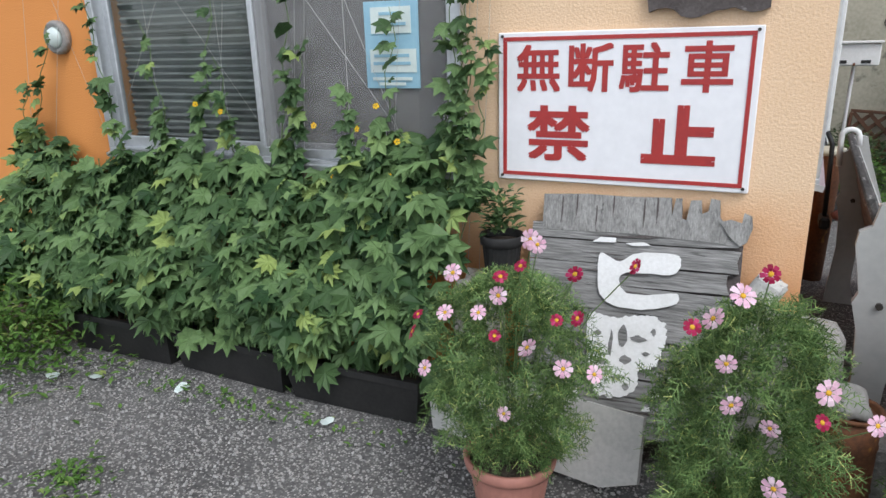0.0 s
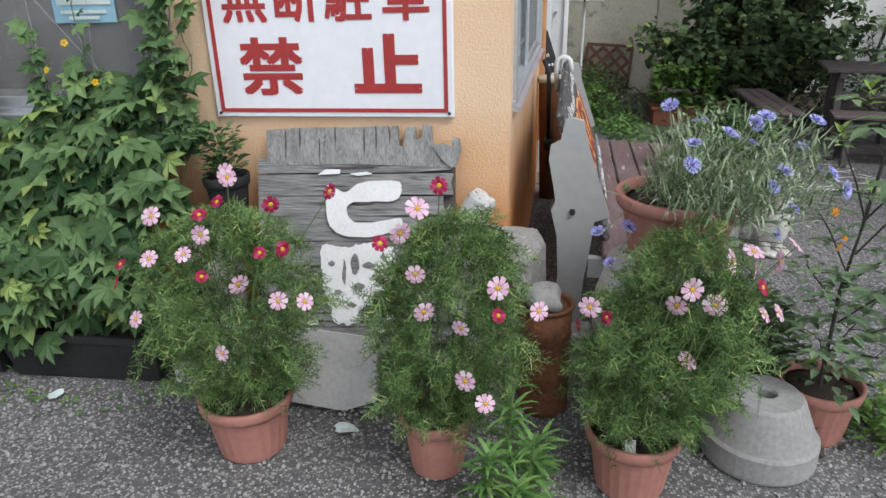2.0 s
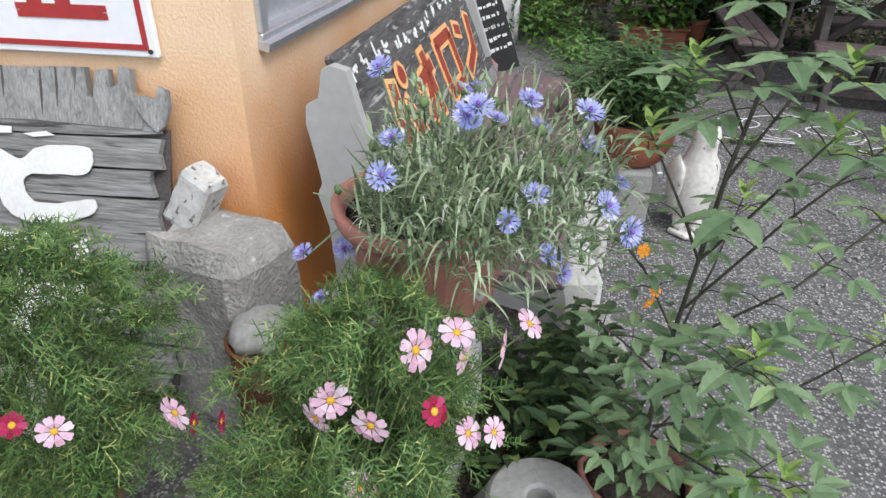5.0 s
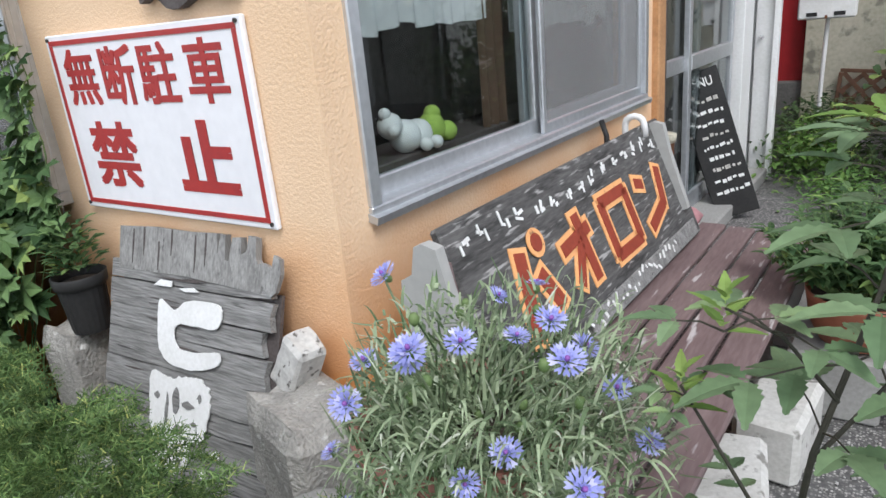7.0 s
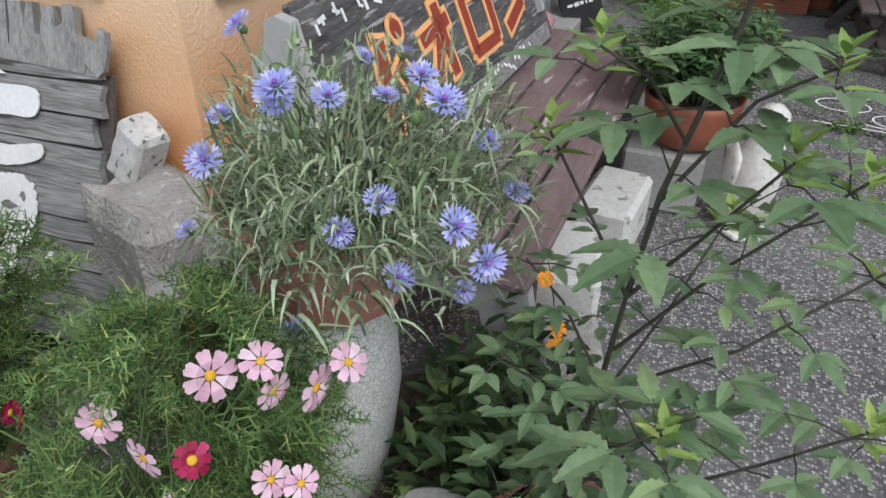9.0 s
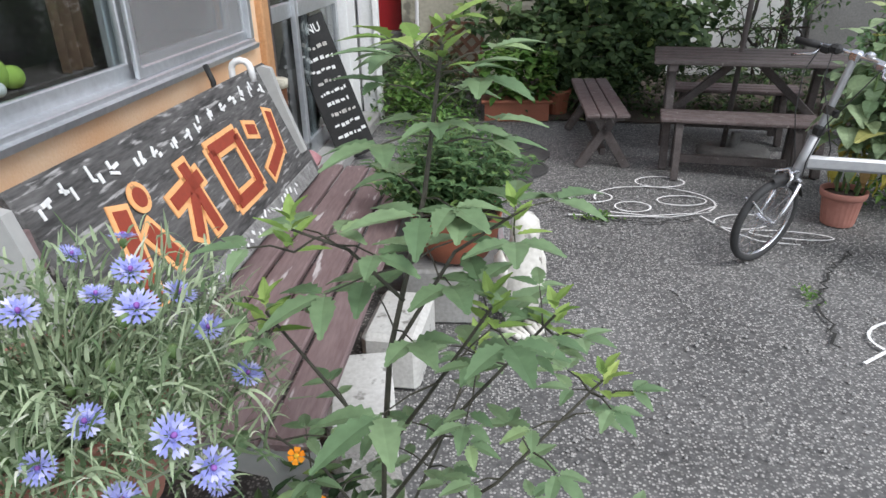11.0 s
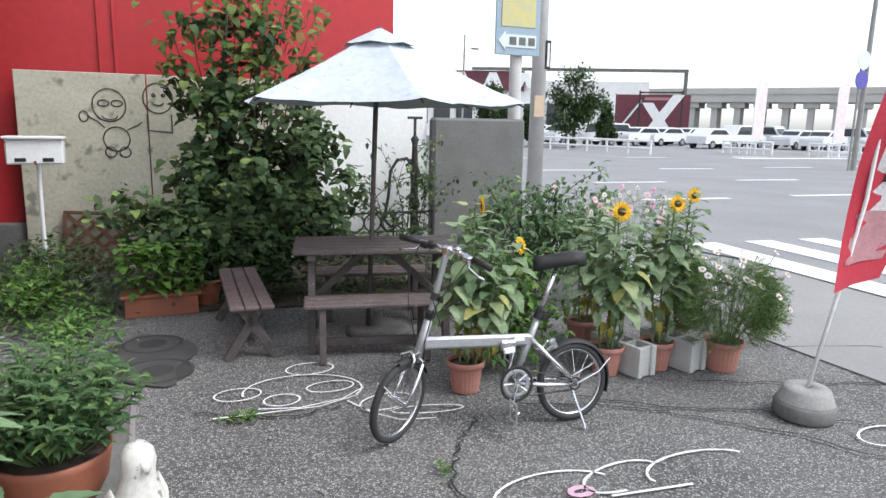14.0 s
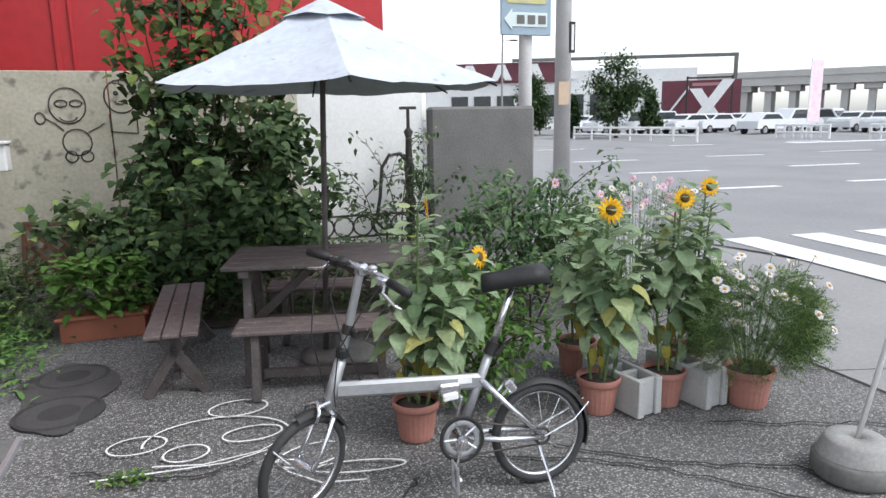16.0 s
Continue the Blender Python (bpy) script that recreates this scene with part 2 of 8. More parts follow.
ORANGE = mat("orange_paint", (0.84, 0.44, 0.19), (0.76, 0.37, 0.14), rough=0.6, scale=12, fine=60, bump=0.2, c=(0.25, 0.12, 0.06), spot=-0.03)
REDPAINT = mat("brick_red_paint", (0.30, 0.05, 0.025), (0.24, 0.04, 0.02), rough=0.6, scale=12, fine=60, bump=0.2)
WPAINT = mat("chipped_white_paint", (0.78, 0.78, 0.77), (0.68, 0.68, 0.66), rough=0.7, scale=10, fine=80, bump=0.25)
# The unlit room's dimness is put into this colour.
DARKIN = mat("shaded_interior", (0.16, 0.15, 0.14), (0.10, 0.095, 0.09), rough=0.9, scale=3, fine=20)
SCREEN = mat("insect_screen", (0.40, 0.395, 0.39), (0.34, 0.335, 0.33), rough=0.85, scale=1.5, fine=20, bump=0.05)


def see_through(m, share):
    """A fine mesh or lace: part of the light passes between the threads."""
    nt = m.node_tree
    out = nt.nodes["Material Output"]
    src = out.inputs["Surface"].links[0].from_socket
    tr, mx = nt.nodes.new("ShaderNodeBsdfTransparent"), nt.nodes.new("ShaderNodeMixShader")
    mx.inputs[0].default_value = share
    nt.links.new(src, mx.inputs[1])
    nt.links.new(tr.outputs[0], mx.inputs[2])
    nt.links.new(mx.outputs[0], out.inputs["Surface"])
    return m


see_through(SCREEN, 0.68)
CURTAIN = mat("lace_curtain", (0.78, 0.78, 0.77), (0.62, 0.62, 0.62), rough=0.9, scale=8, fine=60)
see_through(CURTAIN, 0.18)
INK = mat("ink_line", (0.05, 0.045, 0.04), (0.09, 0.08, 0.07), rough=0.9, scale=20, fine=80)
BLUE = mat("poster_blue", (0.26, 0.46, 0.58), (0.31, 0.52, 0.62), rough=0.45, scale=5, fine=40, bump=0)
PALE = mat("poster_pale", (0.66, 0.74, 0.70), (0.60, 0.68, 0.66), rough=0.5, scale=9, fine=60, bump=0)
JAMB = mat("orange_timber", (0.55, 0.30, 0.14), (0.38, 0.20, 0.09), rough=0.7, scale=6, fine=70, bump=0.3)
CLOTH = mat("pink_cloth", (0.46, 0.24, 0.25), (0.35, 0.17, 0.18), rough=0.95, scale=14, fine=90, bump=0.3)
GLASS = glass_mat("window_glass")


def crackle_mat():
    """White glaze with a dark net of crazing."""
    m = mat("crazed_glaze", (0.60, 0.60, 0.57), (0.50, 0.50, 0.47), rough=0.35, scale=4, fine=40, bump=0.08)
    nt = m.node_tree
    bs = nt.nodes["Principled BSDF"]
    src = bs.inputs["Base Color"].links[0].from_socket
    geo = [n for n in nt.nodes if n.type == 'NEW_GEOMETRY'][0]
    vo = nt.nodes.new("ShaderNodeTexVoronoi")
    vo.feature = 'DISTANCE_TO_EDGE'
    vo.inputs["Scale"].default_value = 85
    nt.links.new(geo.outputs["Position"], vo.inputs["Vector"])
    mr = nt.nodes.new("ShaderNodeMapRange")
    mr.inputs["From Min"].default_value, mr.inputs["From Max"].default_value = 0.04, 0.14
    nt.links.new(vo.outputs["Distance"], mr.inputs["Value"])
    mx = nt.nodes.new("ShaderNodeMix")
    mx.data_type = 'RGBA'
    mx.inputs["A"].default_value = (0.34, 0.35, 0.32, 1)
    nt.links.new(mr.outputs[0], mx.inputs["Factor"])
    nt.links.new(src, mx.inputs["B"])
    nt.links.new(mx.outputs["Result"], bs.inputs["Base Color"])
    return m


L_VINE = leaf_mat("vine_leaf", (0.025, 0.06, 0.022), (0.145, 0.235, 0.09), (0.26, 0.34, 0.10), trans=0.12)
L_BUSH = leaf_mat("bush_leaf", (0.024, 0.05, 0.02), (0.09, 0.14, 0.055), (0.20, 0.27, 0.08))
# Broad clump noise paints the shaded gaps between the yellowish fronds.
L_COSMOS = leaf_mat("cosmos_frond", (0.04, 0.09, 0.027), (0.195, 0.295, 0.10), (0.42, 0.46, 0.15), trans=0.16, clump=13, swing=0.8)
# Pale end and wide swing paint leaf highlights and dark gaps on grey-green.
L_CORN = leaf_mat("cornflower_leaf", (0.09, 0.145, 0.065), (0.42, 0.50, 0.32), (0.68, 0.71, 0.58), clump=25, swing=0.55)
L_TALL = leaf_mat("marigold_leaf", (0.11, 0.18, 0.09), (0.20, 0.285, 0.15), (0.27, 0.37, 0.17), trans=0.2)
L_TIP = leaf_mat("young_leaf", (0.15, 0.25, 0.06), (0.29, 0.40, 0.11), (0.36, 0.44, 0.13), trans=0.25)
L_MINT = leaf_mat("herb_leaf", (0.04, 0.09, 0.034), (0.125, 0.205, 0.085), (0.22, 0.33, 0.10))
L_RUSSET = leaf_mat("russet_leaf", (0.05, 0.11, 0.03), (0.20, 0.25, 0.07), (0.30, 0.12, 0.05))
L_SUN = leaf_mat("sunflower_leaf", (0.13, 0.20, 0.10), (0.33, 0.42, 0.24), (0.48, 0.45, 0.13))
L_LILY = leaf_mat("lily_leaf", (0.07, 0.16, 0.04), (0.19, 0.33, 0.10), (0.28, 0.40, 0.12))
L_WEED = leaf_mat("weed_leaf", (0.05, 0.12, 0.02), (0.14, 0.25, 0.06), (0.26, 0.32, 0.1))
STEM = mat("green_stem", (0.09, 0.16, 0.05), (0.14, 0.2, 0.07), rough=0.7, scale=20, fine=80, bump=0.1)
DARKSTEM = mat("dark_stem", (0.03, 0.03, 0.02), (0.055, 0.05, 0.035), rough=0.7, scale=20, fine=80, bump=0.1)
BARK = mat("bark", (0.09, 0.07, 0.05), (0.05, 0.04, 0.03), rough=0.95, scale=18, fine=90, bump=0.6)
P_PINK = leaf_mat("pink_petal", (0.74, 0.40, 0.54), (0.86, 0.58, 0.70), (0.9, 0.72, 0.80), trans=0.3)
P_WINE = leaf_mat("wine_petal", (0.22, 0.006, 0.03), (0.38, 0.02, 0.08), (0.5, 0.06, 0.16), trans=0.2)
P_BLUE = leaf_mat("blue_petal", (0.30, 0.32, 0.70), (0.50, 0.52, 0.86), (0.72, 0.70, 0.92), trans=0.3)
P_WHITE = leaf_mat("white_petal", (0.70, 0.68, 0.70), (0.82, 0.82, 0.82), (0.8, 0.7, 0.78), trans=0.3)
P_YEL = leaf_mat("yellow_petal", (0.80, 0.42, 0.01), (0.90, 0.58, 0.02), (0.9, 0.65, 0.1), trans=0.25)
P_ORA = leaf_mat("orange_petal", (0.85, 0.24, 0.01), (0.9, 0.33, 0.02), (0.9, 0.4, 0.05), trans=0.25)
POLLEN = mat("flower_eye_yellow", (0.70, 0.42, 0.03), (0.5, 0.26, 0.02), rough=0.9, scale=200, fine=500)
SEED = mat("seed_disc", (0.06, 0.035, 0.015), (0.16, 0.08, 0.02), rough=0.95, scale=150, fine=400)


# ---- mesh tools ----
class M:
    """A mesh in the making: points and faces."""
    def __init__(self):
        self.v, self.f = [], []

    def add(self, vs, fs):
        o = len(self.v)
        self.v += [tuple(p) for p in vs]
        self.f += [tuple(i + o for i in q) for q in fs]
        return self

    def box(self, c, s, rot=None, taper=1.0):
        """A box by centre and size, with an optional turn and a narrower top."""
        hx, hy, hz = s[0] / 2, s[1] / 2, s[2] / 2
        vs = [Vector((sx * hx * (taper if sz > 0 else 1), sy * hy * (taper if sz > 0 else 1), sz * hz)) for sz in (-1, 1) for sx, sy in ((-1, -1), (1, -1), (1, 1), (-1, 1))]
        if rot is not None:
            r = Euler([radians(a) for a in rot]).to_matrix()
            vs = [r @ p for p in vs]
        c = Vector(c)
        return self.add([p + c for p in vs], [(3, 2, 1, 0), (4, 5, 6, 7), (0, 1, 5, 4), (1, 2, 6, 5), (2, 3, 7, 6), (3, 0, 4, 7)])

    def slab(self, c, s, ch=0.006, rot=None):
        """A box with chamfered edges."""
        hx, hy, hz = (q / 2 for q in s)
        ch = min(ch, hx * 0.6, hy * 0.6, hz * 0.6)
        vs = []
        for sx in (-1, 1):
            for sy in (-1, 1):
                for sz in (-1, 1):
                    vs += [Vector((sx * hx, sy * (hy - ch), sz * (hz - ch))), Vector((sx * (hx - ch), sy * hy, sz * (hz - ch))), Vector((sx * (hx - ch), sy * (hy - ch), sz * hz))]
        bm = bmesh.new()
        for p in vs:
            bm.verts.new(p)
        bmesh.ops.convex_hull(bm, input=bm.verts[:])
        bm.verts.index_update()
        pts = [p.co.copy() for p in bm.verts]
        fs = [[p.index for p in f.verts] for f in bm.faces]
        bm.free()
        if rot is not None:
            r = Euler([radians(a) for a in rot]).to_matrix()
            pts = [r @ p for p in pts]
        c = Vector(c)
        return self.add([p + c for p in pts], fs)

    def rod(self, p, q, r0, r1=None, n=8, caps=True):
        p, q = Vector(p), Vector(q)
        r1 = r0 if r1 is None else r1
        d = q - p
        if d.length < 1e-6:
            return self
        a = d.normalized().orthogonal().normalized()
        b = d.normalized().cross(a)
        vs = [c + (a * math.cos(2 * math.pi * i / n) + b * math.sin(2 * math.pi * i / n)) * r for c, r in ((p, r0), (q, r1)) for i in range(n)]
        fs = [(i, (i + 1) % n, n + (i + 1) % n, n + i) for i in range(n)]
        if caps:
            fs += [tuple(range(n))[::-1], tuple(range(n, 2 * n))]
        return self.add(vs, fs)

    def tube(self, pts, r, n=6, r1=None):
        """A bent round bar through the points, tapering from r to r1."""
        pts = [Vector(p) for p in pts]
        r1 = r if r1 is None else r1
        k = len(pts)
        vs, a = [], None
        for i, p in enumerate(pts):
            d = (pts[min(i + 1, k - 1)] - pts[max(i - 1, 0)]).normalized()
            a = d.orthogonal() if a is None else a - d * a.dot(d)
            a.normalize()
            b = d.cross(a)
            rr = r + (r1 - r) * i / max(1, k - 1)
            vs += [p + (a * math.cos(2 * math.pi * j / n) + b * math.sin(2 * math.pi * j / n)) * rr for j in range(n)]
        fs = [(i * n + j, i * n + (j + 1) % n, (i + 1) * n + (j + 1) % n, (i + 1) * n + j) for i in range(k - 1) for j in range(n)]
        fs += [tuple(range(n))[::-1], tuple(range((k - 1) * n, k * n))]
        return self.add(vs, fs)

    def lathe(self, prof, c=(0, 0, 0), n=24, wob=0.0, seed=0, close=True):
        """A turned form from (radius, height) pairs."""
        c = Vector(c)
        vs = []
        for r, z in prof:
            for i in range(n):
                a = 2 * math.pi * i / n
                w = 1 + wob * noise.noise(Vector((math.cos(a) * 1.5 + seed, math.sin(a) * 1.5, z * 6)))
                vs.append(c + Vector((math.cos(a) * r * w, math.sin(a) * r * w, z)))
        k = len(prof)
        fs = [(i * n + j, i * n + (j + 1) % n, (i + 1) * n + (j + 1) % n, (i + 1) * n + j) for i in range(k - 1) for j in range(n)]
        if close:
            fs += [tuple(range(n))[::-1], tuple(range((k - 1) * n, k * n))]
        return self.add(vs, fs)

    def plate(self, outline, t, axis='y'):
        """A flat outline in the xz plane given a thickness along y."""
        n = len(outline)
        vs = [Vector((x, -t / 2, z)) for x, z in outline] + [Vector((x, t / 2, z)) for x, z in outline]
        fs = [tuple(range(n)), tuple(range(n, 2 * n))[::-1]] + [(i, n + i, n + (i + 1) % n, (i + 1) % n) for i in range(n)]
        return self.add(vs, fs)

    def leaf(self, p, d, up, l, w, fold=0.15, droop=0.2):
        """A pointed leaf of eight triangles from p along d."""
        p, d = Vector(p), Vector(d).normalized()
        s = d.cross(Vector(up))
        s = (s if s.length > 1e-4 else d.orthogonal()).normalized()
        u = s.cross(d).normalized()
        mid = [p, p + d * l * 0.35 + u * l * 0.03, p + d * l * 0.7 - u * l * droop * 0.4, p + d * l - u * l * droop]
        q = lambda i, k, h: mid[i] + s * w * k + u * w * h
        vs = [mid[0], q(1, -0.5, fold), mid[1], q(1, 0.5, fold), q(2, -0.36, fold), mid[2], q(2, 0.36, fold), mid[3]]
        return self.add(vs, [(0, 2, 1), (0, 3, 2), (1, 2, 5, 4), (2, 3, 6, 5), (4, 5, 7), (5, 6, 7)])

    def strip(self, p, d, l, w, bend=0.3, k=3, up=(0, 0, 1)):
        """A narrow blade that bends over."""
        p, d = Vector(p), Vector(d).normalized()
        s = d.cross(Vector(up))
        s = (s if s.length > 1e-3 else Vector((1, 0, 0))).normalized()
        vs = []
        for i in range(k + 1):
            f = i / k
            c = p + d * l * f - Vector((0, 0, 1)) * l * bend * f * f
            ww = w * (1 - f) ** 0.6 * 0.5 if i else w * 0.4
            vs += [c - s * ww, c + s * ww]
        return self.add(vs, [(2 * i, 2 * i + 1, 2 * i + 3, 2 * i + 2) for i in range(k)])

    def moved(self, m):
        self.v = [tuple(m @ Vector(p)) for p in self.v]
        return self

    def mesh(self, name, material, smooth=False):
        me = bpy.data.meshes.new(name)
        me.from_pydata(self.v, [], self.f)
        me.materials.append(material)
        if smooth:
            me.polygons.foreach_set("use_smooth", [True] * len(me.polygons))
        me.update()
        return me


def part(name, m, material, parent=None, label="", smooth=False, kind=""):
    """One mesh object under a thing or a part."""
    ob = new(name, m if isinstance(m, bpy.types.Mesh) else m.mesh(name, material, smooth))
    if parent is not None:
        ob.parent = parent
    return tagged(ob, label, "", "", kind)


def thing(name, label, category, at=None, group="", kind=""):
    ob = new(name)
    ob.empty_display_size = 0.1
    if at is not None:
        ob.matrix_basis = at if isinstance(at, Matrix) else Matrix.Translation(at)
    return tagged(ob, label, category, group, kind)


def setting(name, m, material, label, category, parent=None, smooth=False):
    return tagged(part(name, m, material, parent, "", smooth), label, category, "", "structure")


def rnd(a, b):
    return random.uniform(a, b)


def wall_with_holes(u0, u1, z0, z1, holes, t):
    """A wall in the local yz plane (outer face at x = 0, thickness inward) with right-angled openings."""
    us = sorted({u0, u1, *(h[i] for h in holes for i in (0, 1))})
    zs = sorted({z0, z1, *(h[i] for h in holes for i in (2, 3))})
    m = M()
    for i in range(len(us) - 1):
        run = None
        for j in range(len(zs) - 1):
            cu, cz = (us[i] + us[i + 1]) / 2, (zs[j] + zs[j + 1]) / 2
            if any(h[0] < cu < h[1] and h[2] < cz < h[3] for h in holes):
                continue
            m.box((-t / 2, cu, cz), (t, us[i + 1] - us[i], zs[j + 1] - zs[j]))
    return m


# Frames of the two walls: x outward, y along, z up.
WALL_B = pose(0, 0, 0, 0, 0, -2.29)
WALL_A = pose(0, 0, 0, 0, 0, -90)


# ---- ground and road ----
def ground_sheet():
    """One sheet to the horizon, finely divided near the yard, with a faint unevenness."""
    m = M()
    xs = [-400, -60, -12, *[-6 + 0.4 * i for i in range(36)], 14, 30, 80, 400]
    ys = [-400, -60, -10, *[-4 + 0.4 * i for i in range(30)], 14, 30, 80, 500]
    for y in ys:
        for x in xs:
            near = -6 <= x <= 8 and -4 <= y <= 7.6
            m.v.append((x, y, 0.008 * noise.noise(Vector((x * 0.7, y * 0.7, 0))) - 0.004 if near else -0.004))
    n = len(xs)
    m.f = [(j * n + i, j * n + i + 1, (j + 1) * n + i + 1, (j + 1) * n + i) for j in range(len(ys) - 1) for i in range(n - 1)]
    return m


setting("ground", ground_sheet(), ASPHALT, "worn grey asphalt yard with pale stones showing", "ground", smooth=True)


def poly(points, z, t=0.012):
    """A flat sheet with a small thickness."""
    n = len(points)
    return M().add([(x, y, z) for x, y in points] + [(x, y, z - t) for x, y in points], [tuple(range(n)), tuple(range(n, 2 * n))[::-1]] + [(i, (i + 1) % n, n + (i + 1) % n, n + i) for i in range(n)])


setting("pavement", poly([(5.6, 0.2), (6.9, -8), (60, -30), (60, -8), (8.3, 3.0), (7.2, 7.2), (10, 14), (28, 45), (22, 45), (6.9, 12), (5.7, 7.4)], 0.010), PAVE, "smooth grey asphalt pavement beside the road", "pavement")
setting("road", poly([(8.4, 3.0), (60, -8), (300, -8), (300, 300), (60, 300), (28, 45), (10, 14), (7.3, 7.2)], 0.016), ROAD, "wide grey asphalt road junction", "road")

crossing = thing("zebra_crossing", "white painted zebra crossing on the road", "road marking", kind="structure")
for i in range(7):
    x = 8.0 + i * 0.92
    part("stripe", poly([(x, 5.75 - 0.1 * i), (x + 0.46, 5.70 - 0.1 * i), (x + 0.16, 2.2 - 0.1 * i), (x - 0.30, 2.25 - 0.1 * i)], 0.026, 0.008), PAINT, crossing)
stripes = thing("lane_markings", "white dashed lane lines painted on the road", "road marking", kind="structure")
for (x0, y0, dx, dy, k) in ((11, 10.2, 4.2, -0.2, 6), (12.5, 14.0, 5.0, -0.2, 6), (13.5, 18.5, 5.2, 0.0, 6), (16, 26, 7, 0, 5)):
    for i in range(k):
        x, y = x0 + dx * i, y0 + dy * i
        part("dash", poly([(x, y), (x + 2.2, y - 0.25), (x + 2.2, y - 0.05), (x, y + 0.2)], 0.026, 0.008), PAINT, stripes)
part("stop_line", poly([(29, 24.5), (60, 21), (60, 22.2), (29, 25.3)], 0.026, 0.008), PAINT, stripes)

# ---- the shop: walls ----
DOOR_Y0, DOOR_Y1, END_Y = 2.42, 4.55, 4.62
WIN_B = (0.14, 2.20, 0.98, 2.12)
WIN_A = (-3.24, -1.26, 0.98, 2.05)
shop_h = 3.3
wa = wall_with_holes(-7.5, 0.0, 0, shop_h, [WIN_A], 0.16).moved(WALL_A)
setting("wall_south", wa, STUCCO, "peach stucco shop wall oversprayed with orange paint", "wall")
wb = wall_with_holes(0.0, DOOR_Y0, 0, shop_h, [WIN_B], 0.16)
wb.box((-0.08, (DOOR_Y0 + DOOR_Y1) / 2, (2.12 + shop_h) / 2), (0.16, DOOR_Y1 - DOOR_Y0, shop_h - 2.12))
setting("wall_east", wb.moved(WALL_B), STUCCO, "peach stucco shop front fading to orange near the ground", "wall")
# Inner surfaces share one dark colour that carries the room's shade.
setting("wall_back", M().box((-3.9, 7.0, shop_h / 2), (7.4, 0.16, shop_h)).box((-7.5, 3.4, shop_h / 2), (0.16, 7.2, shop_h)), DARKIN, "plain inner shop wall with shadow in its colour", "wall")
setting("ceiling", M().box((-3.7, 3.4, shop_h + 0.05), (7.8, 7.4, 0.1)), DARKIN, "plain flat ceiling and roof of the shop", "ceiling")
setting("floor", M().box((-3.85, 3.5, 0.03), (7.0, 6.6, 0.05)), DARKIN, "indoor floor of the shop with room shade in its colour", "floor")
setting("wall_inner", M().box((-1.6, 3.4, 1.4), (0.08, 6.4, 2.8)), DARKIN, "partition inside the shop with room shade in its colour", "wall")

# white return panel and post at the far side of the door
white_leaf = thing("door_side_panel", "white painted side panel and post beside the shop door", "door panel", kind="structure")
part("panel", M().slab((0.245, 4.66, 1.35), (0.13, 0.03, 2.66), 0.004), WHITE, white_leaf)
part("post", M().slab((0.33, 4.65, 1.5), (0.045, 0.09, 3.0), 0.006), WHITE, white_leaf)
part("guide_rail", M().slab((0.145, 4.56, 1.35), (0.06, 0.08, 2.7), 0.005), BLACKPL, white_leaf)
part("knob", M().rod((0.23, 4.645, 1.08), (0.23, 4.60, 1.08), 0.015, n=10), CHROME, white_leaf)
part("return_wall", M().box((0.02, 4.80, 1.6), (0.50, 0.24, 3.2)), WHITE, white_leaf)


def frame_bars(y0, y1, z0, z1, w, d, x=0.0, bottom=None):
    m = M()
    b = bottom or w
    m.slab((x, (y0 + y1) / 2, z0 + b / 2), (d, y1 - y0, b), 0.004)
    m.slab((x, (y0 + y1) / 2, z1 - w / 2), (d, y1 - y0, w), 0.004)
    m.slab((x, y0 + w / 2, (z0 + z1) / 2 + 0.0), (d, w, z1 - z0 - 2 * w + 0.0), 0.004)
    m.slab((x, y1 - w / 2, (z0 + z1) / 2), (d, w, z1 - z0 - 2 * w), 0.004)
    return m


def pane(y0, y1, z0, z1, x, t=0.005):
    return M().box((x, (y0 + y1) / 2, (z0 + z1) / 2), (t, y1 - y0, z1 - z0))


def sash_window(name, where, y0, y1, z0, z1, ymid, label, screen_first):
    """An aluminium sliding window: outer frame, sloping sill, two sashes and an insect screen over one half."""
    w = thing(name, label, "window", where, kind="structure")
    part("window_frame", frame_bars(y0 - 0.02, y1 + 0.02, z0 - 0.02, z1 + 0.02, 0.045, 0.12, 0.0), ALU, w)
    sill = M().box((0.055, (y0 + y1) / 2, z0 - 0.005), (0.045, y1 - y0 + 0.05, 0.022), rot=(0, 14, 0))
    part("window_sill", sill, ALU, w)
    for k, (a, b, x) in enumerate(((y0 + 0.02, ymid + 0.03, -0.015), (ymid - 0.03, y1 - 0.02, -0.05))):
        s = part("sash", frame_bars(a, b, z0 + 0.02, z1 - 0.02, 0.042, 0.028, x, 0.06), ALU, w)
        g = part("pane", pane(a + 0.04, b - 0.04, z0 + 0.08, z1 - 0.06, x), GLASS, s)
        g.visible_shadow = False
    a, b = (y0 + 0.02, ymid + 0.02) if screen_first else (ymid - 0.02, y1 - 0.02)
    f = part("screen_frame", frame_bars(a, b, z0 + 0.025, z1 - 0.025, 0.03, 0.018, 0.03, 0.04), ALU, w)
    part("screen_mesh", pane(a + 0.028, b - 0.028, z0 + 0.06, z1 - 0.05, 0.027, 0.003), SCREEN, f, "grey insect mesh")
    return w


w1 = sash_window("window_1", WALL_B @ Matrix.Translation((-0.045, 0, 0)), *WIN_B, 1.16, "aluminium sliding window with lace curtain and insect screen", False)
w2 = sash_window("window_2", WALL_A, *WIN_A, -2.25, "aluminium sliding window behind climbing vines", False)
part("crossbar", M().box((0.03, 1.67, 1.63), (0.012, 0.98, 0.02)), ALU, w1)


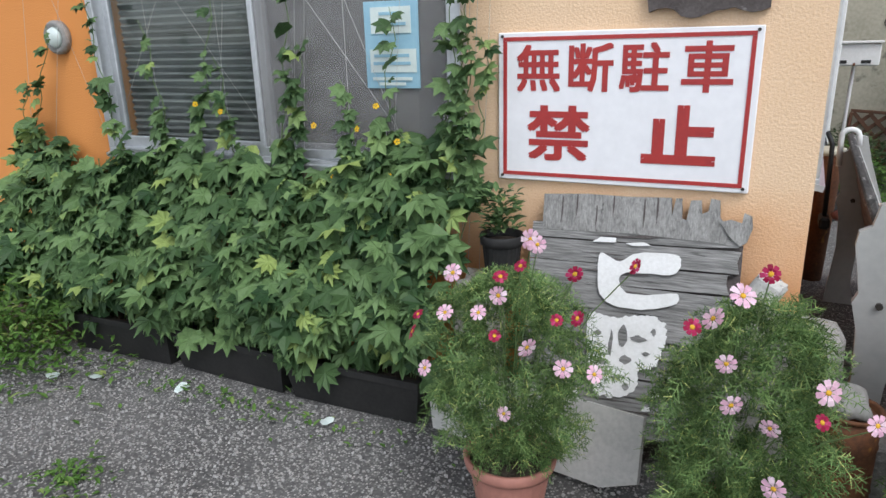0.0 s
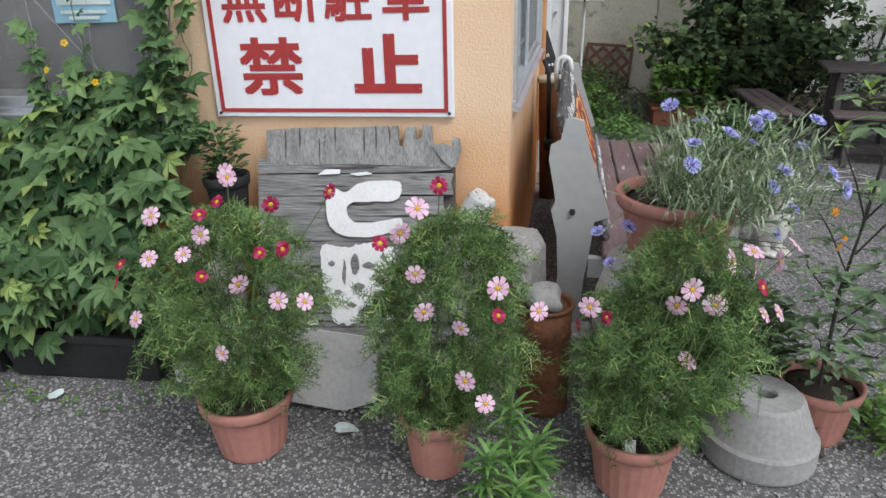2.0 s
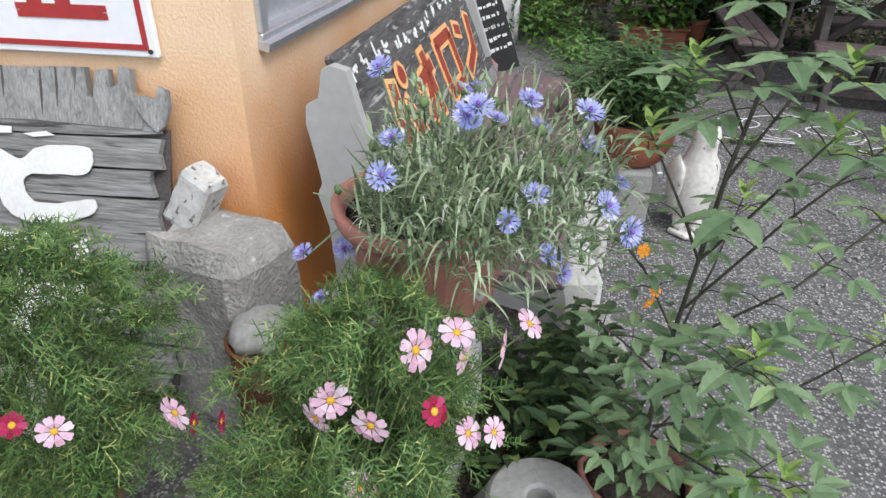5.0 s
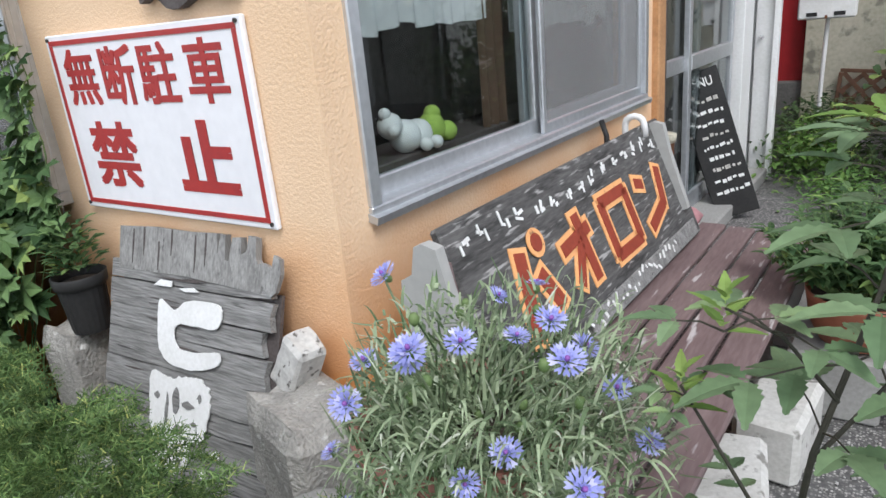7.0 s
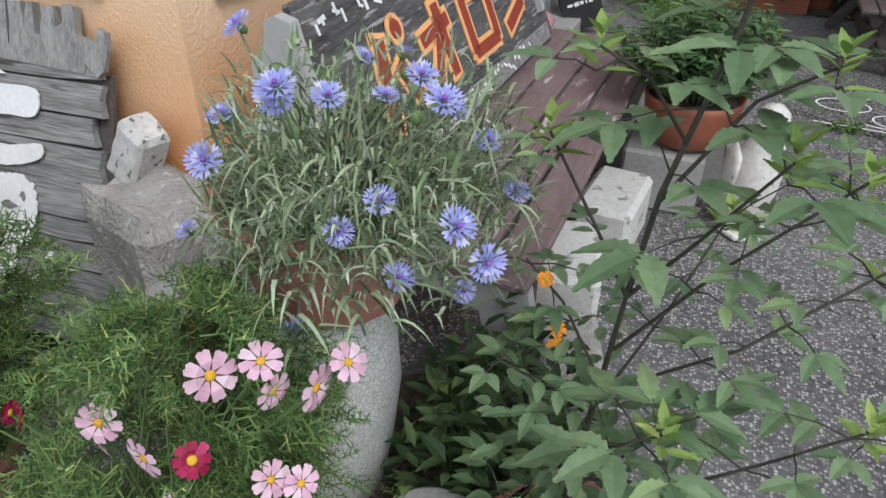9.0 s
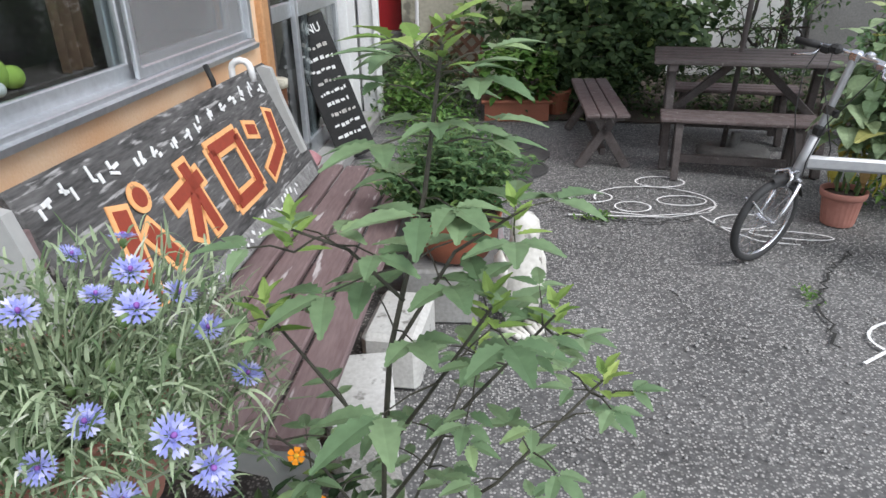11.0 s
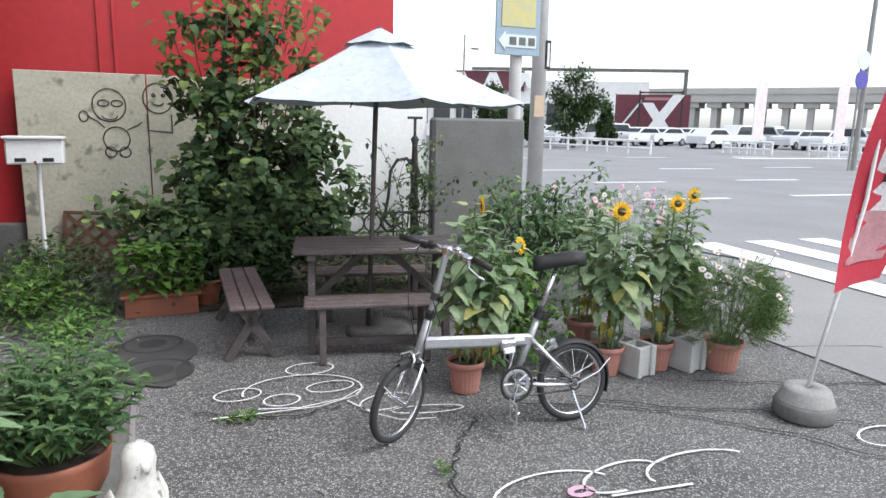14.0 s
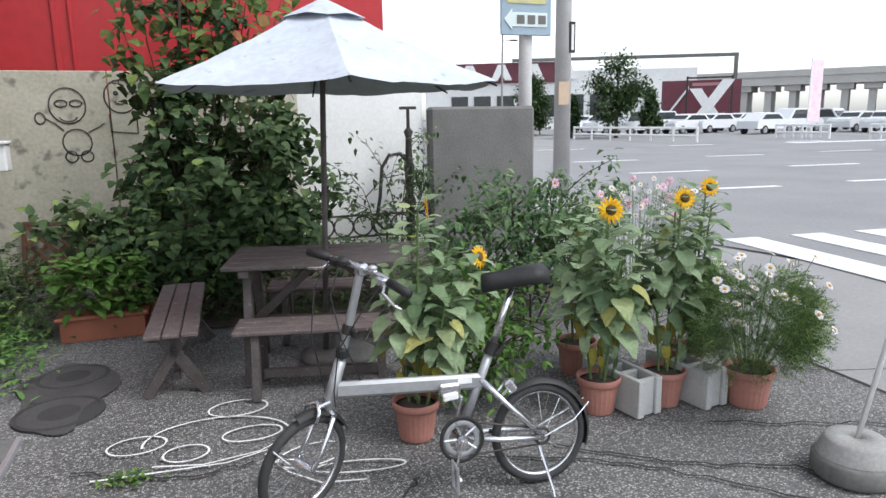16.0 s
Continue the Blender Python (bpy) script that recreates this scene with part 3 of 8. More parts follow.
def wavy_sheet(y0, y1, z0, z1, x, amp, waves, t=0.004, ragged=0.0, seed=1):
    m = M()
    n = waves * 8
    for j, z in enumerate((z0, z1)):
        for i in range(n + 1):
            f = i / n
            zz = z + (ragged * noise.noise(Vector((f * 6, seed, 0))) if j == 0 else 0)
            m.v.append((x + amp * math.sin(f * waves * 2 * math.pi) + 0.3 * amp * math.sin(f * 37), y0 + (y1 - y0) * f, zz))
    k = n + 1
    m.f = [(i, i + 1, k + i + 1, k + i) for i in range(n)]
    return m


curtain = thing("lace_curtain", "short white lace curtain hung inside the window", "curtain", WALL_B)
part("curtain_cloth", wavy_sheet(0.2, 1.05, 1.44, 2.1, -0.17, 0.02, 9, ragged=0.04), CURTAIN, curtain, smooth=True)
curtain2 = thing("cafe_curtain", "grey lace curtain behind the insect screen", "curtain", WALL_B)
part("curtain_cloth", wavy_sheet(1.2, 2.15, 1.38, 2.1, -0.17, 0.02, 9, ragged=0.06, seed=4), CURTAIN, curtain2, smooth=True)
drape = thing("brown_drape", "brown drape gathered at the window's edge", "curtain", WALL_B)
part("drape_cloth", wavy_sheet(1.02, 1.2, 1.05, 2.1, -0.20, 0.025, 3), mat("brown_cloth", (0.15, 0.09, 0.06), (0.10, 0.06, 0.04), rough=0.95, scale=6, fine=80), drape, smooth=True)

# louvre blind in the left half of the south window, painted board behind the right half
blind = thing("slatted_blind", "dark slatted blind behind the window glass", "blind", WALL_A)
for i in range(30):
    part("slat", M().box((-0.10, -2.75, 1.02 + i * 0.034), (0.02, 0.92, 0.026), rot=(0, 35, 0)), GREYWOOD if i % 3 else CONC, blind)
poster = thing("blue_poster", "pale blue notice taped inside the window", "poster", WALL_A)
part("sheet", M().box((0.036, -1.55, 1.48), (0.004, 0.245, 0.335)), BLUE, poster)
part("caption_panel", M().box((0.040, -1.545, 1.42), (0.004, 0.21, 0.09)), PALE, poster)
part("picture_block", M().box((0.040, -1.55, 1.575), (0.004, 0.18, 0.10)), PALE, poster)
for zz, ww in ((1.44, 0.16), (1.41, 0.17), (1.35, 0.18), (1.33, 0.12), (1.60, 0.1), (1.56, 0.14)):
    part("text_bar", M().box((0.0435, -1.55, zz), (0.003, ww, 0.012)), BLUE if zz > 1.38 else PALE, poster)

# shop door: two glazed aluminium leaves, sill, roller shutter
door = thing("door_1", "aluminium and glass sliding shop door with a mid rail", "door", WALL_B, kind="structure")
for (a, b, x) in ((2.55, 3.46, -0.10), (3.12, 4.18, -0.07)):
    leaf = part("door_leaf", frame_bars(a, b, 0.10, 2.08, 0.06, 0.035, x, 0.12), ALU, door)
    part("mid_rail", M().slab((x + 0.003, (a + b) / 2, 1.05), (0.04, b - a - 0.1, 0.09), 0.004), ALU, leaf)
    for z0, z1 in ((0.2, 1.0), (1.1, 2.03)):
        g = part("pane", pane(a + 0.05, b - 0.05, z0, z1, x), GLASS, leaf)
        g.visible_shadow = False
part("jamb", M().slab((-0.06, 2.50, 1.1), (0.12, 0.09, 2.1), 0.006), DARKWOOD, door)
part("timber_edge", M().slab((0.012, 2.36, 1.35), (0.05, 0.10, 2.0), 0.008), JAMB, door)
part("far_jamb", M().slab((-0.04, 4.36, 1.1), (0.10, 0.28, 2.1), 0.006), WHITE, door)
part("sill", M().slab((0.02, 3.45, 0.05), (0.30, 2.1, 0.10), 0.01), CONC, door)
shutter = thing("roller_shutter", "half lowered white roller shutter above the door", "shutter", WALL_B)
for i in range(9):
    part("shutter_slat", M().slab((0.03, 3.48, 2.10 + i * 0.075), (0.03, 2.12, 0.068), 0.012), WHITE, shutter)
part("bottom_bar", M().slab((0.035, 3.48, 2.04), (0.05, 2.12, 0.045), 0.008), mat("dull_bar", (0.40, 0.36, 0.36), (0.3, 0.27, 0.27), rough=0.5), shutter)
tag = thing("hanging_notice", "white paper notice hung at the door", "notice", WALL_B)
part("paper", M().box((0.0, 3.75, 1.82), (0.004, 0.14, 0.28), rot=(3, 0, 6)), WHITE, tag)
part("string", M().rod((0.0, 3.75, 1.95), (0.01, 3.72, 2.06), 0.004, n=5), BLACKPL, tag)
streamer = thing("cloth_streamer", "thin white cloth hanging beside the door", "cloth", WALL_B)
part("cloth", wavy_sheet(3.86, 3.98, 1.45, 1.95, 0.03, 0.02, 2, ragged=0.12), CURTAIN, streamer, smooth=True)

vent = thing("round_vent", "round grey vent cap on the wall", "vent", WALL_A @ Matrix.Translation((0, -3.56, 1.56)))
part("ring", M().lathe([(0.085, 0), (0.085, 0.03), (0.07, 0.045), (0.055, 0.03)], n=24).moved(pose(0, 0, 0, 0, 90, 0)), CONC, vent, smooth=True)
part("cap", M().lathe([(0.055, 0.03), (0.045, 0.05), (0.015, 0.055)], n=20).moved(pose(0, 0, 0, 0, 90, 0)), PALE, vent, smooth=True)


# ---- signs ----
def words(body, size, height_scale, material, where, parent, bold=0.0, spread=1.0):
    """Painted characters as a thin raised mesh; the strokes are thickened by laying the outline down several times."""
    cu = bpy.data.curves.new("characters", 'FONT')
    cu.body, cu.size, cu.extrude = body, size, 0.001
    cu.align_x, cu.align_y = 'CENTER', 'CENTER'
    cu.resolution_u = 2
    tmp = bpy.data.objects.new("characters", cu)
    scene.collection.objects.link(tmp)
    me = bpy.data.meshes.new_from_object(tmp.evaluated_get(bpy.context.evaluated_depsgraph_get()))
    bpy.data.objects.remove(tmp)
    vs, fs = [p.co.copy() for p in me.vertices], [tuple(f.vertices) for f in me.polygons]
    mid = (max(p.y for p in vs) + min(p.y for p in vs)) / 2
    m = M()
    for k, (dx, dy) in enumerate(((-1, -1), (1, -1), (1, 1), (-1, 1), (0, 0))):
        m.add([p + Vector((dx * bold, dy * bold - mid, k * 0.0001)) for p in vs], fs)
    ob = part("character", m, material, parent)
    ob.matrix_basis = where @ Matrix.Diagonal((spread, height_scale, 1, 1))
    return ob


# wall face of the south wall: x to the right, y up, z out of the wall
FACE_A = Matrix(((1, 0, 0, 0), (0, 0, -1, 0), (0, 1, 0, 0), (0, 0, 0, 1)))
nopark = thing("no_parking_sign", "white enamel no parking sign with red border and characters", "sign")
part("panel", M().slab((-0.65, -0.012, 1.240), (0.905, 0.018, 0.548), 0.004), SIGNWHITE, nopark)
for (c, s) in (((-0.65, -0.0225, 1.490), (0.862, 0.003, 0.014)), ((-0.65, -0.0225, 0.992), (0.862, 0.003, 0.014)), ((-1.074, -0.0225, 1.241), (0.014, 0.003, 0.483)), ((-0.226, -0.0225, 1.241), (0.014, 0.003, 0.483))):
    part("border", M().box(c, s), SIGNRED, nopark)
for ch, x in zip("無断駐車", (-0.945, -0.755, -0.565, -0.36)):
    words(ch, 0.178, 0.98, SIGNRED, Matrix.Translation((x, -0.0225, 1.386)) @ FACE_A, nopark, 0.0035, 0.98)
words("禁", 0.235, 0.90, SIGNRED, Matrix.Translation((-0.865, -0.0225, 1.150)) @ FACE_A, nopark, 0.0055, 1.05)
words("止", 0.24, 0.90, SIGNRED, Matrix.Translation((-0.435, -0.0225, 1.157)) @ FACE_A, nopark, 0.010, 1.05)
for x in (-1.085, -0.215):
    for z in (0.982, 1.50):
        part("screw", M().rod((x, -0.02, z), (x, -0.026, z), 0.006, n=8), DARKMETAL, nopark)

driftwood = thing("carved_wall_board", "dark wavy-edged wooden board fixed to the wall", "board")
edge = [(-0.56 + 0.37 * i / 14, 1.565 + 0.012 * math.sin(i * 0.9) - (0.012 if 3 < i < 10 else 0)) for i in range(15)]
part("plank", M().plate(edge + [(-0.19, 1.70), (-0.24, 1.76), (-0.52, 1.75), (-0.575, 1.66)], 0.03).moved(Matrix.Translation((0, -0.017, 0))), DARKWOOD, driftwood)

# ---- back of the yard ----
BACK_Y = 6.55
back = thing("red_building", "neighbouring building clad in red sheet metal", "building")
part("wall", M().box((1.78, BACK_Y + 0.35, 2.6), (4.76, 0.5, 5.2)), RED, back)
part("seam", M().slab((1.08, BACK_Y + 0.09, 3.3), (0.05, 0.03, 3.8), 0.006), RED, back)
part("seam", M().slab((1.21, BACK_Y + 0.09, 3.3), (0.03, 0.03, 3.8), 0.006), RED, back)
part("seam", M().slab((2.7, BACK_Y + 0.09, 3.3), (0.05, 0.03, 3.8), 0.006), RED, back)
part("plinth", M().slab((0.05, BACK_Y + 0.06, 0.25), (0.6, 0.16, 0.5), 0.01), CONCDARK, back)
fence = thing("cement_board_fence", "stained pale cement board fence with line doodles", "fence", kind="structure")
for x0, x1 in ((0.33, 1.47), (1.48, 2.62), (2.63, 3.2)):
    part("board", M().slab(((x0 + x1) / 2, BACK_Y - 0.06, 0.985), (x1 - x0, 0.06, 1.97), 0.006), BOARD, fence)
part("white_wall", M().slab((3.85, BACK_Y - 0.05, 0.98), (1.34, 0.08, 1.96), 0.008), WHITEWALL, fence)



def ring(cx, cz, rx, rz, y, n=20, a0=0, a1=360):
    return [(cx + rx * math.cos(radians(a0 + (a1 - a0) * i / n)), y, cz + rz * math.sin(radians(a0 + (a1 - a0) * i / n))) for i in range(n + 1)]


dy = BACK_Y - 0.092
doodle = M()
for pts in (ring(1.13, 1.66, 0.15, 0.16, dy), ring(1.18, 1.33, 0.12, 0.12, dy), ring(1.08, 1.68, 0.05, 0.03, dy), ring(1.20, 1.68, 0.05, 0.03, dy), ring(1.13, 1.56, 0.07, 0.04, dy, 10, 180, 360), ring(0.90, 1.55, 0.04, 0.05, dy), ring(1.12, 1.20, 0.05, 0.05, dy), ring(1.25, 1.20, 0.05, 0.05, dy), ring(1.58, 1.74, 0.14, 0.15, dy),
            [(0.94, dy, 1.55), (1.02, dy, 1.50), (1.08, dy, 1.44)], [(1.28, dy, 1.42), (1.38, dy, 1.47), (1.42, dy, 1.5)], [(1.47, dy, 1.58), (1.47, dy, 1.42), (1.7, dy, 1.40), (1.7, dy, 1.58)], ring(1.54, 1.77, 0.015, 0.015, dy, 8), ring(1.63, 1.77, 0.015, 0.015, dy, 8), ring(1.58, 1.70, 0.05, 0.03, dy, 8, 180, 360)):
    doodle.tube(pts, 0.0075, 4)
part("doodle", doodle, INK, fence, "dark painted line drawing")
slab = thing("concrete_slab", "weathered dark grey concrete slab standing upright", "slab")
part("slab_body", M().slab((5.18, 6.42, 0.80), (1.24, 0.16, 1.62), 0.03), CONCDARK, slab)


# ---- things by the shop front ----
def frame_matrix(o, x, z):
    """A pose from an origin, a direction and an approximate up."""
    x, z = Vector(x).normalized(), Vector(z).normalized()
    y = z.cross(x).normalized()
    z = x.cross(y)
    return Matrix(((x.x, y.x, z.x, o[0]), (x.y, y.y, z.y, o[1]), (x.z, y.z, z.z, o[2]), (0, 0, 0, 1)))


# bench: slatted seat between two moulded resin ends
bench = thing("garden_bench", "garden bench with worn brown slats and grey resin ends", "bench", pose(0.02, 0.0, 0, 0, 0, -2.0))
end_back = [(0.18, 0.945), (0.205, 0.955), (0.245, 0.945), (0.275, 0.83), (0.36, 0.585), (0.33, 0.57), (0.305, 0.56), (0.295, 0.46), (0.275, 0.30), (0.27, 0.12), (0.30, 0.0), (0.15, 0.0), (0.16, 0.14), (0.175, 0.33), (0.165, 0.50), (0.14, 0.60), (0.155, 0.635), (0.145, 0.70), (0.125, 0.80), (0.13, 0.85), (0.165, 0.87)]
end_seat = [(0.29, 0.41), (0.83, 0.385), (0.84, 0.33), (0.80, 0.14), (0.83, 0.0), (0.73, 0.0), (0.74, 0.15), (0.71, 0.30), (0.55, 0.335), (0.29, 0.33)]
for y in (0.06, 1.72):
    e = part("bench_end", M().plate(end_back, 0.035).moved(Matrix.Translation((0, y, 0))), RESIN, bench, "moulded grey resin bench end")
    part("front_leg", M().plate(end_seat, 0.04).moved(Matrix.Translation((0, y, 0))), RESIN, e)
    part("bolt", M().rod((0.22, y - 0.03, 0.60), (0.22, y + 0.03, 0.60), 0.012, n=8), DARKMETAL, e)
for i in range(4):
    part("seat_slat", M().slab((0.40 + i * 0.125, 1.0, 0.425 - 0.006 * i), (0.113, 1.96, 0.028), 0.006), REDWOOD, bench)
for i in range(3):
    part("back_slat", M().slab((0.275 - i * 0.035, 0.89, 0.56 + i * 0.13), (0.022, 1.58, 0.10), 0.005, rot=(0, -15, 0)), REDWOOD, bench)

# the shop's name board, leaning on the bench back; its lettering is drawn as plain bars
BO = frame_matrix((0.405, 0.14, 0.452), (0.07, 1.66, 0), (-0.21, 0, 0.505))
nameboard = thing("shop_name_board", "old black wooden name board with orange and red lettering", "sign board", BO)
part("board", M().slab((0.83, 0.018, 0.272), (1.66, 0.034, 0.545), 0.008), SIGNWOOD, nameboard)


def bars(strokes, material, y, grow):
    """Painted bars on the board: each from (u, v) to (u, v) with a width."""
    out = []
    for (u0, v0, u1, v1, w) in strokes:
        d = Vector((u1 - u0, v1 - v0))
        n = Vector((-d.y, d.x)).normalized() * (w / 2 + grow)
        e = d.normalized() * grow
        a, b = Vector((u0, v0)) - e, Vector((u1, v1)) + e
        q = [a + n, b + n, b - n, a - n]
        m = M().add([(p.x, y - 0.002, p.y) for p in q] + [(p.x, y + 0.002, p.y) for p in q], [(0, 1, 2, 3), (7, 6, 5, 4), (0, 4, 5, 1), (1, 5, 6, 2), (2, 6, 7, 3), (3, 7, 4, 0)])
        out.append(part("painted_bar", m, material, nameboard))
    return out


GLYPHS = [(0.285, 0.375, 0.215, 0.12, 0.055), (0.345, 0.29, 0.405, 0.16, 0.055),
          (0.51, 0.30, 0.72, 0.325, 0.042), (0.655, 0.385, 0.665, 0.15, 0.048), (0.635, 0.29, 0.545, 0.17, 0.042),
          (0.85, 0.365, 1.075, 0.365, 0.042), (0.85, 0.165, 1.075, 0.165, 0.042), (0.855, 0.365, 0.855, 0.165, 0.046), (1.07, 0.365, 1.07, 0.165, 0.046),
          (1.18, 0.355, 1.25, 0.335, 0.040), (1.43, 0.365, 1.375, 0.21, 0.050), (1.375, 0.22, 1.19, 0.165, 0.046)]
bars(GLYPHS, ORANGE, -0.0015, 0.017)
bars(GLYPHS, REDPAINT, -0.0045, 0.0)
for r, y, paint in ((0.046, -0.006, ORANGE), (0.029, -0.0085, REDPAINT)):
    ring = [(0.385 + r * math.cos(i * math.pi / 9), 0.375 + r * math.sin(i * math.pi / 9)) for i in range(18)]
    part("painted_dot", M().plate(ring, 0.004).moved(Matrix.Translation((0, y, 0))), paint, nameboard)
rs = random.Random(5)
for i in range(15):
    u = 0.07 + i * 0.101 + rs.uniform(-0.012, 0.012)
    v = 0.462 + 0.012 * math.sin(i * 0.7)
    for k in range(3):
        lean, du = rs.choice((0, 0, 80, -70, 25)), rs.uniform(-0.022, 0.022)
        part("faded_bar", M().box((u + du, -0.002, v + rs.uniform(-0.018, 0.022)), (rs.uniform(0.008, 0.013), 0.003, rs.uniform(0.016, 0.038)), rot=(0, lean, 0)), WPAINT, nameboard)
for i in range(26):
    u = 0.42 + i * 0.036
    part("faded_bar", M().box((u, -0.012, 0.05 + rs.uniform(-0.022, 0.025)), (rs.uniform(0.006, 0.014), 0.003, rs.uniform(0.012, 0.034)), rot=(0, rs.uniform(-60, 60), 0)), WPAINT, nameboard)
part("bare_patch", M().slab((1.05, -0.004, 0.045), (1.1, 0.012, 0.07), 0.004), GREYWOOD, nameboard, "bare grey wood along the lower edge")
stick = thing("walking_cane", "white curved cane handle hooked over the board", "cane")
hook = [(0.20, 1.60, 0.80), (0.195, 1.60, 0.93)] + [(0.195 + 0.04 - 0.04 * math.cos(radians(a)), 1.60, 0.96 + 0.035 * math.sin(radians(a))) for a in range(0, 181, 30)] + [(0.28, 1.60, 0.91)]
part("handle", M().tube(hook, 0.014, 8), WHITE, stick, smooth=True)
brush = thing("black_brush", "black brush handle behind the name board", "brush")
part("handle", M().tube([(0.16, 1.50, 0.55), (0.15, 1.50, 0.93), (0.12, 1.52, 0.99)], 0.012, 8), BLACKPL, brush, smooth=True)
part("head", M().slab((0.16, 1.50, 0.52), (0.05, 0.14, 0.06), 0.01), BLACKPL, brush)
cloth = thing("folded_pink_cloth", "crumpled faded pink cloth on the bench end", "cloth")
part("cloth", M().lathe([(0.02, 0), (0.11, 0.01), (0.12, 0.04), (0.08, 0.075), (0.02, 0.085)], (0.36, 1.86, 0.44), 16, 0.5), CLOTH, cloth, smooth=True)
bucket = thing("tin_can_bin", "tall tan tin bin behind the bench", "bin")
part("body", M().lathe([(0.06, 0), (0.085, 0.78), (0.088, 0.79)], (0.18, 2.10, 0.0), 24), RUST, bucket, smooth=True)
part("lid", M().lathe([(0.092, 0.785), (0.095, 0.82), (0.02, 0.824)], (0.18, 2.10, 0.0), 24), BOARD, bucket, smooth=True)
# weathered plank board with white painted strokes
PL = frame_matrix((-0.92, -0.31, 0.13), (1, 0.02, 0.02), (0.0, 0.33, 0.94))
planks = thing("weathered_plank_board", "weathered grey plank board with chipped white painted strokes", "sign board", PL)
tops = [(0.04, 0.70), (0.035, 0.835), (0.20, 0.842), (0.36, 0.838), (0.50, 0.842), (0.505, 0.775), (0.515, 0.84), (0.535, 0.842), (0.54, 0.77), (0.555, 0.765), (0.565, 0.835), (0.60, 0.838), (0.605, 0.79), (0.625, 0.80), (0.63, 0.845), (0.66, 0.84), (0.665, 0.78), (0.70, 0.74), (0.69, 0.69), (0.36, 0.705)]
part("top_board", M().plate(tops, 0.022), ENDWOOD, planks, "splintered upper board with upright grain")
part("splinter", M().plate([(0.665, 0.765), (0.70, 0.775), (0.735, 0.765), (0.74, 0.80), (0.765, 0.79), (0.77, 0.75), (0.755, 0.70), (0.735, 0.685), (0.70, 0.715)], 0.014).moved(Matrix.Translation((0, -0.012, 0))), ENDWOOD, planks, "loose splintered corner piece")
for u, v0, v1 in ((0.11, 0.72, 0.83), (0.165, 0.75, 0.84), (0.24, 0.71, 0.80), (0.30, 0.76, 0.84), (0.41, 0.72, 0.83), (0.455, 0.74, 0.84)):
    part("split", M().plate([(u, v0), (u + 0.004, (v0 + v1) / 2), (u + 0.002, v1), (u - 0.002, v1), (u - 0.002, (v0 + v1) / 2)], 0.002).moved(Matrix.Translation((0, -0.0125, 0))), DARKWOOD, planks)
pr = random.Random(3)
z = -0.02
while z < 0.70:
    h = pr.uniform(0.045, 0.10)
    right = 0.745 + 0.02 * math.sin(z * 9) + pr.uniform(-0.012, 0.012)
    low = [(f, z + 0.004 * noise.noise(Vector((f * 9, z * 31, 0)))) for f in (0.0, 0.15, 0.3, 0.45, 0.6)]
    high = [(f, z + h - 0.004 + 0.007 * noise.noise(Vector((f * 8, z * 17, 5)))) for f in (0.72, 0.6, 0.45, 0.3, 0.15, 0.0)]
    o = low + [(right, z + pr.uniform(-0.004, 0.012)), (right - pr.uniform(0.0, 0.02), z + h * 0.5), (right + pr.uniform(-0.01, 0.008), z + h - 0.006)] + high
    part("plank", M().plate(o, 0.02).moved(Matrix.Translation((0, 0.002 + pr.uniform(-0.005, 0.005), 0))), GREYWOOD, planks)
    for k in range(2):
        u0, w, zz = pr.uniform(0.02, 0.5), pr.uniform(0.12, 0.26), z + h * pr.uniform(0.2, 0.8)
        part("split", M().plate([(u0, zz), (u0 + w * 0.5, zz + pr.uniform(-0.006, 0.002)), (u0 + w, zz + pr.uniform(-0.004, 0.004)), (u0 + w * 0.5, zz + 0.0035)], 0.003).moved(Matrix.Translation((0, -0.0125, 0))), DARKWOOD, planks)
    z += h + 0.0005
part("backing", M().box((0.385, 0.022, 0.34), (0.72, 0.012, 0.70)), DARKWOOD, planks)


def blob(points, y, t=0.004):
    return M().plate(points, t).moved(Matrix.Translation((0, y, 0)))


wr = random.Random(8)


def ragged(points, amp, k=4):
    """An outline whose edges are chipped unevenly."""
    out = []
    for i, p in enumerate(points):
        q = points[(i + 1) % len(points)]
        for j in range(k):
            f = j / k
            out.append((p[0] + (q[0] - p[0]) * f + wr.uniform(-amp, amp), p[1] + (q[1] - p[1]) * f + wr.uniform(-amp, amp)))
    return out


def rounded(points, k=5):
    """A closed outline through the points with rounded corners."""
    n, out = len(points), []
    for i in range(n):
        a, b, c, d = (Vector(points[(i + j) % n]) for j in (-1, 0, 1, 2))
        for j in range(k):
            f = j / k
            q = 0.5 * (2 * b + (c - a) * f + (2 * a - 5 * b + 4 * c - d) * f * f + (3 * b - a - 3 * c + d) * f ** 3)
            out.append((q.x, q.y))
    return out


part("white_stroke", blob(ragged(rounded([(0.27, 0.625), (0.34, 0.60), (0.40, 0.635), (0.53, 0.64), (0.55, 0.61), (0.53, 0.57), (0.44, 0.565), (0.36, 0.56), (0.345, 0.525), (0.375, 0.49), (0.45, 0.49), (0.535, 0.505), (0.555, 0.485), (0.53, 0.46), (0.43, 0.435), (0.33, 0.44), (0.28, 0.475), (0.265, 0.54)]), 0.0016, 1), -0.0175), WPAINT, planks, "chipped white painted stroke")
part("white_stroke", blob([(0.235, 0.665), (0.265, 0.685), (0.32, 0.685), (0.32, 0.668)], -0.0175), WPAINT, planks)
part("white_stroke", blob([(0.355, 0.668), (0.42, 0.676), (0.445, 0.666), (0.385, 0.66)], -0.0175), WPAINT, planks)
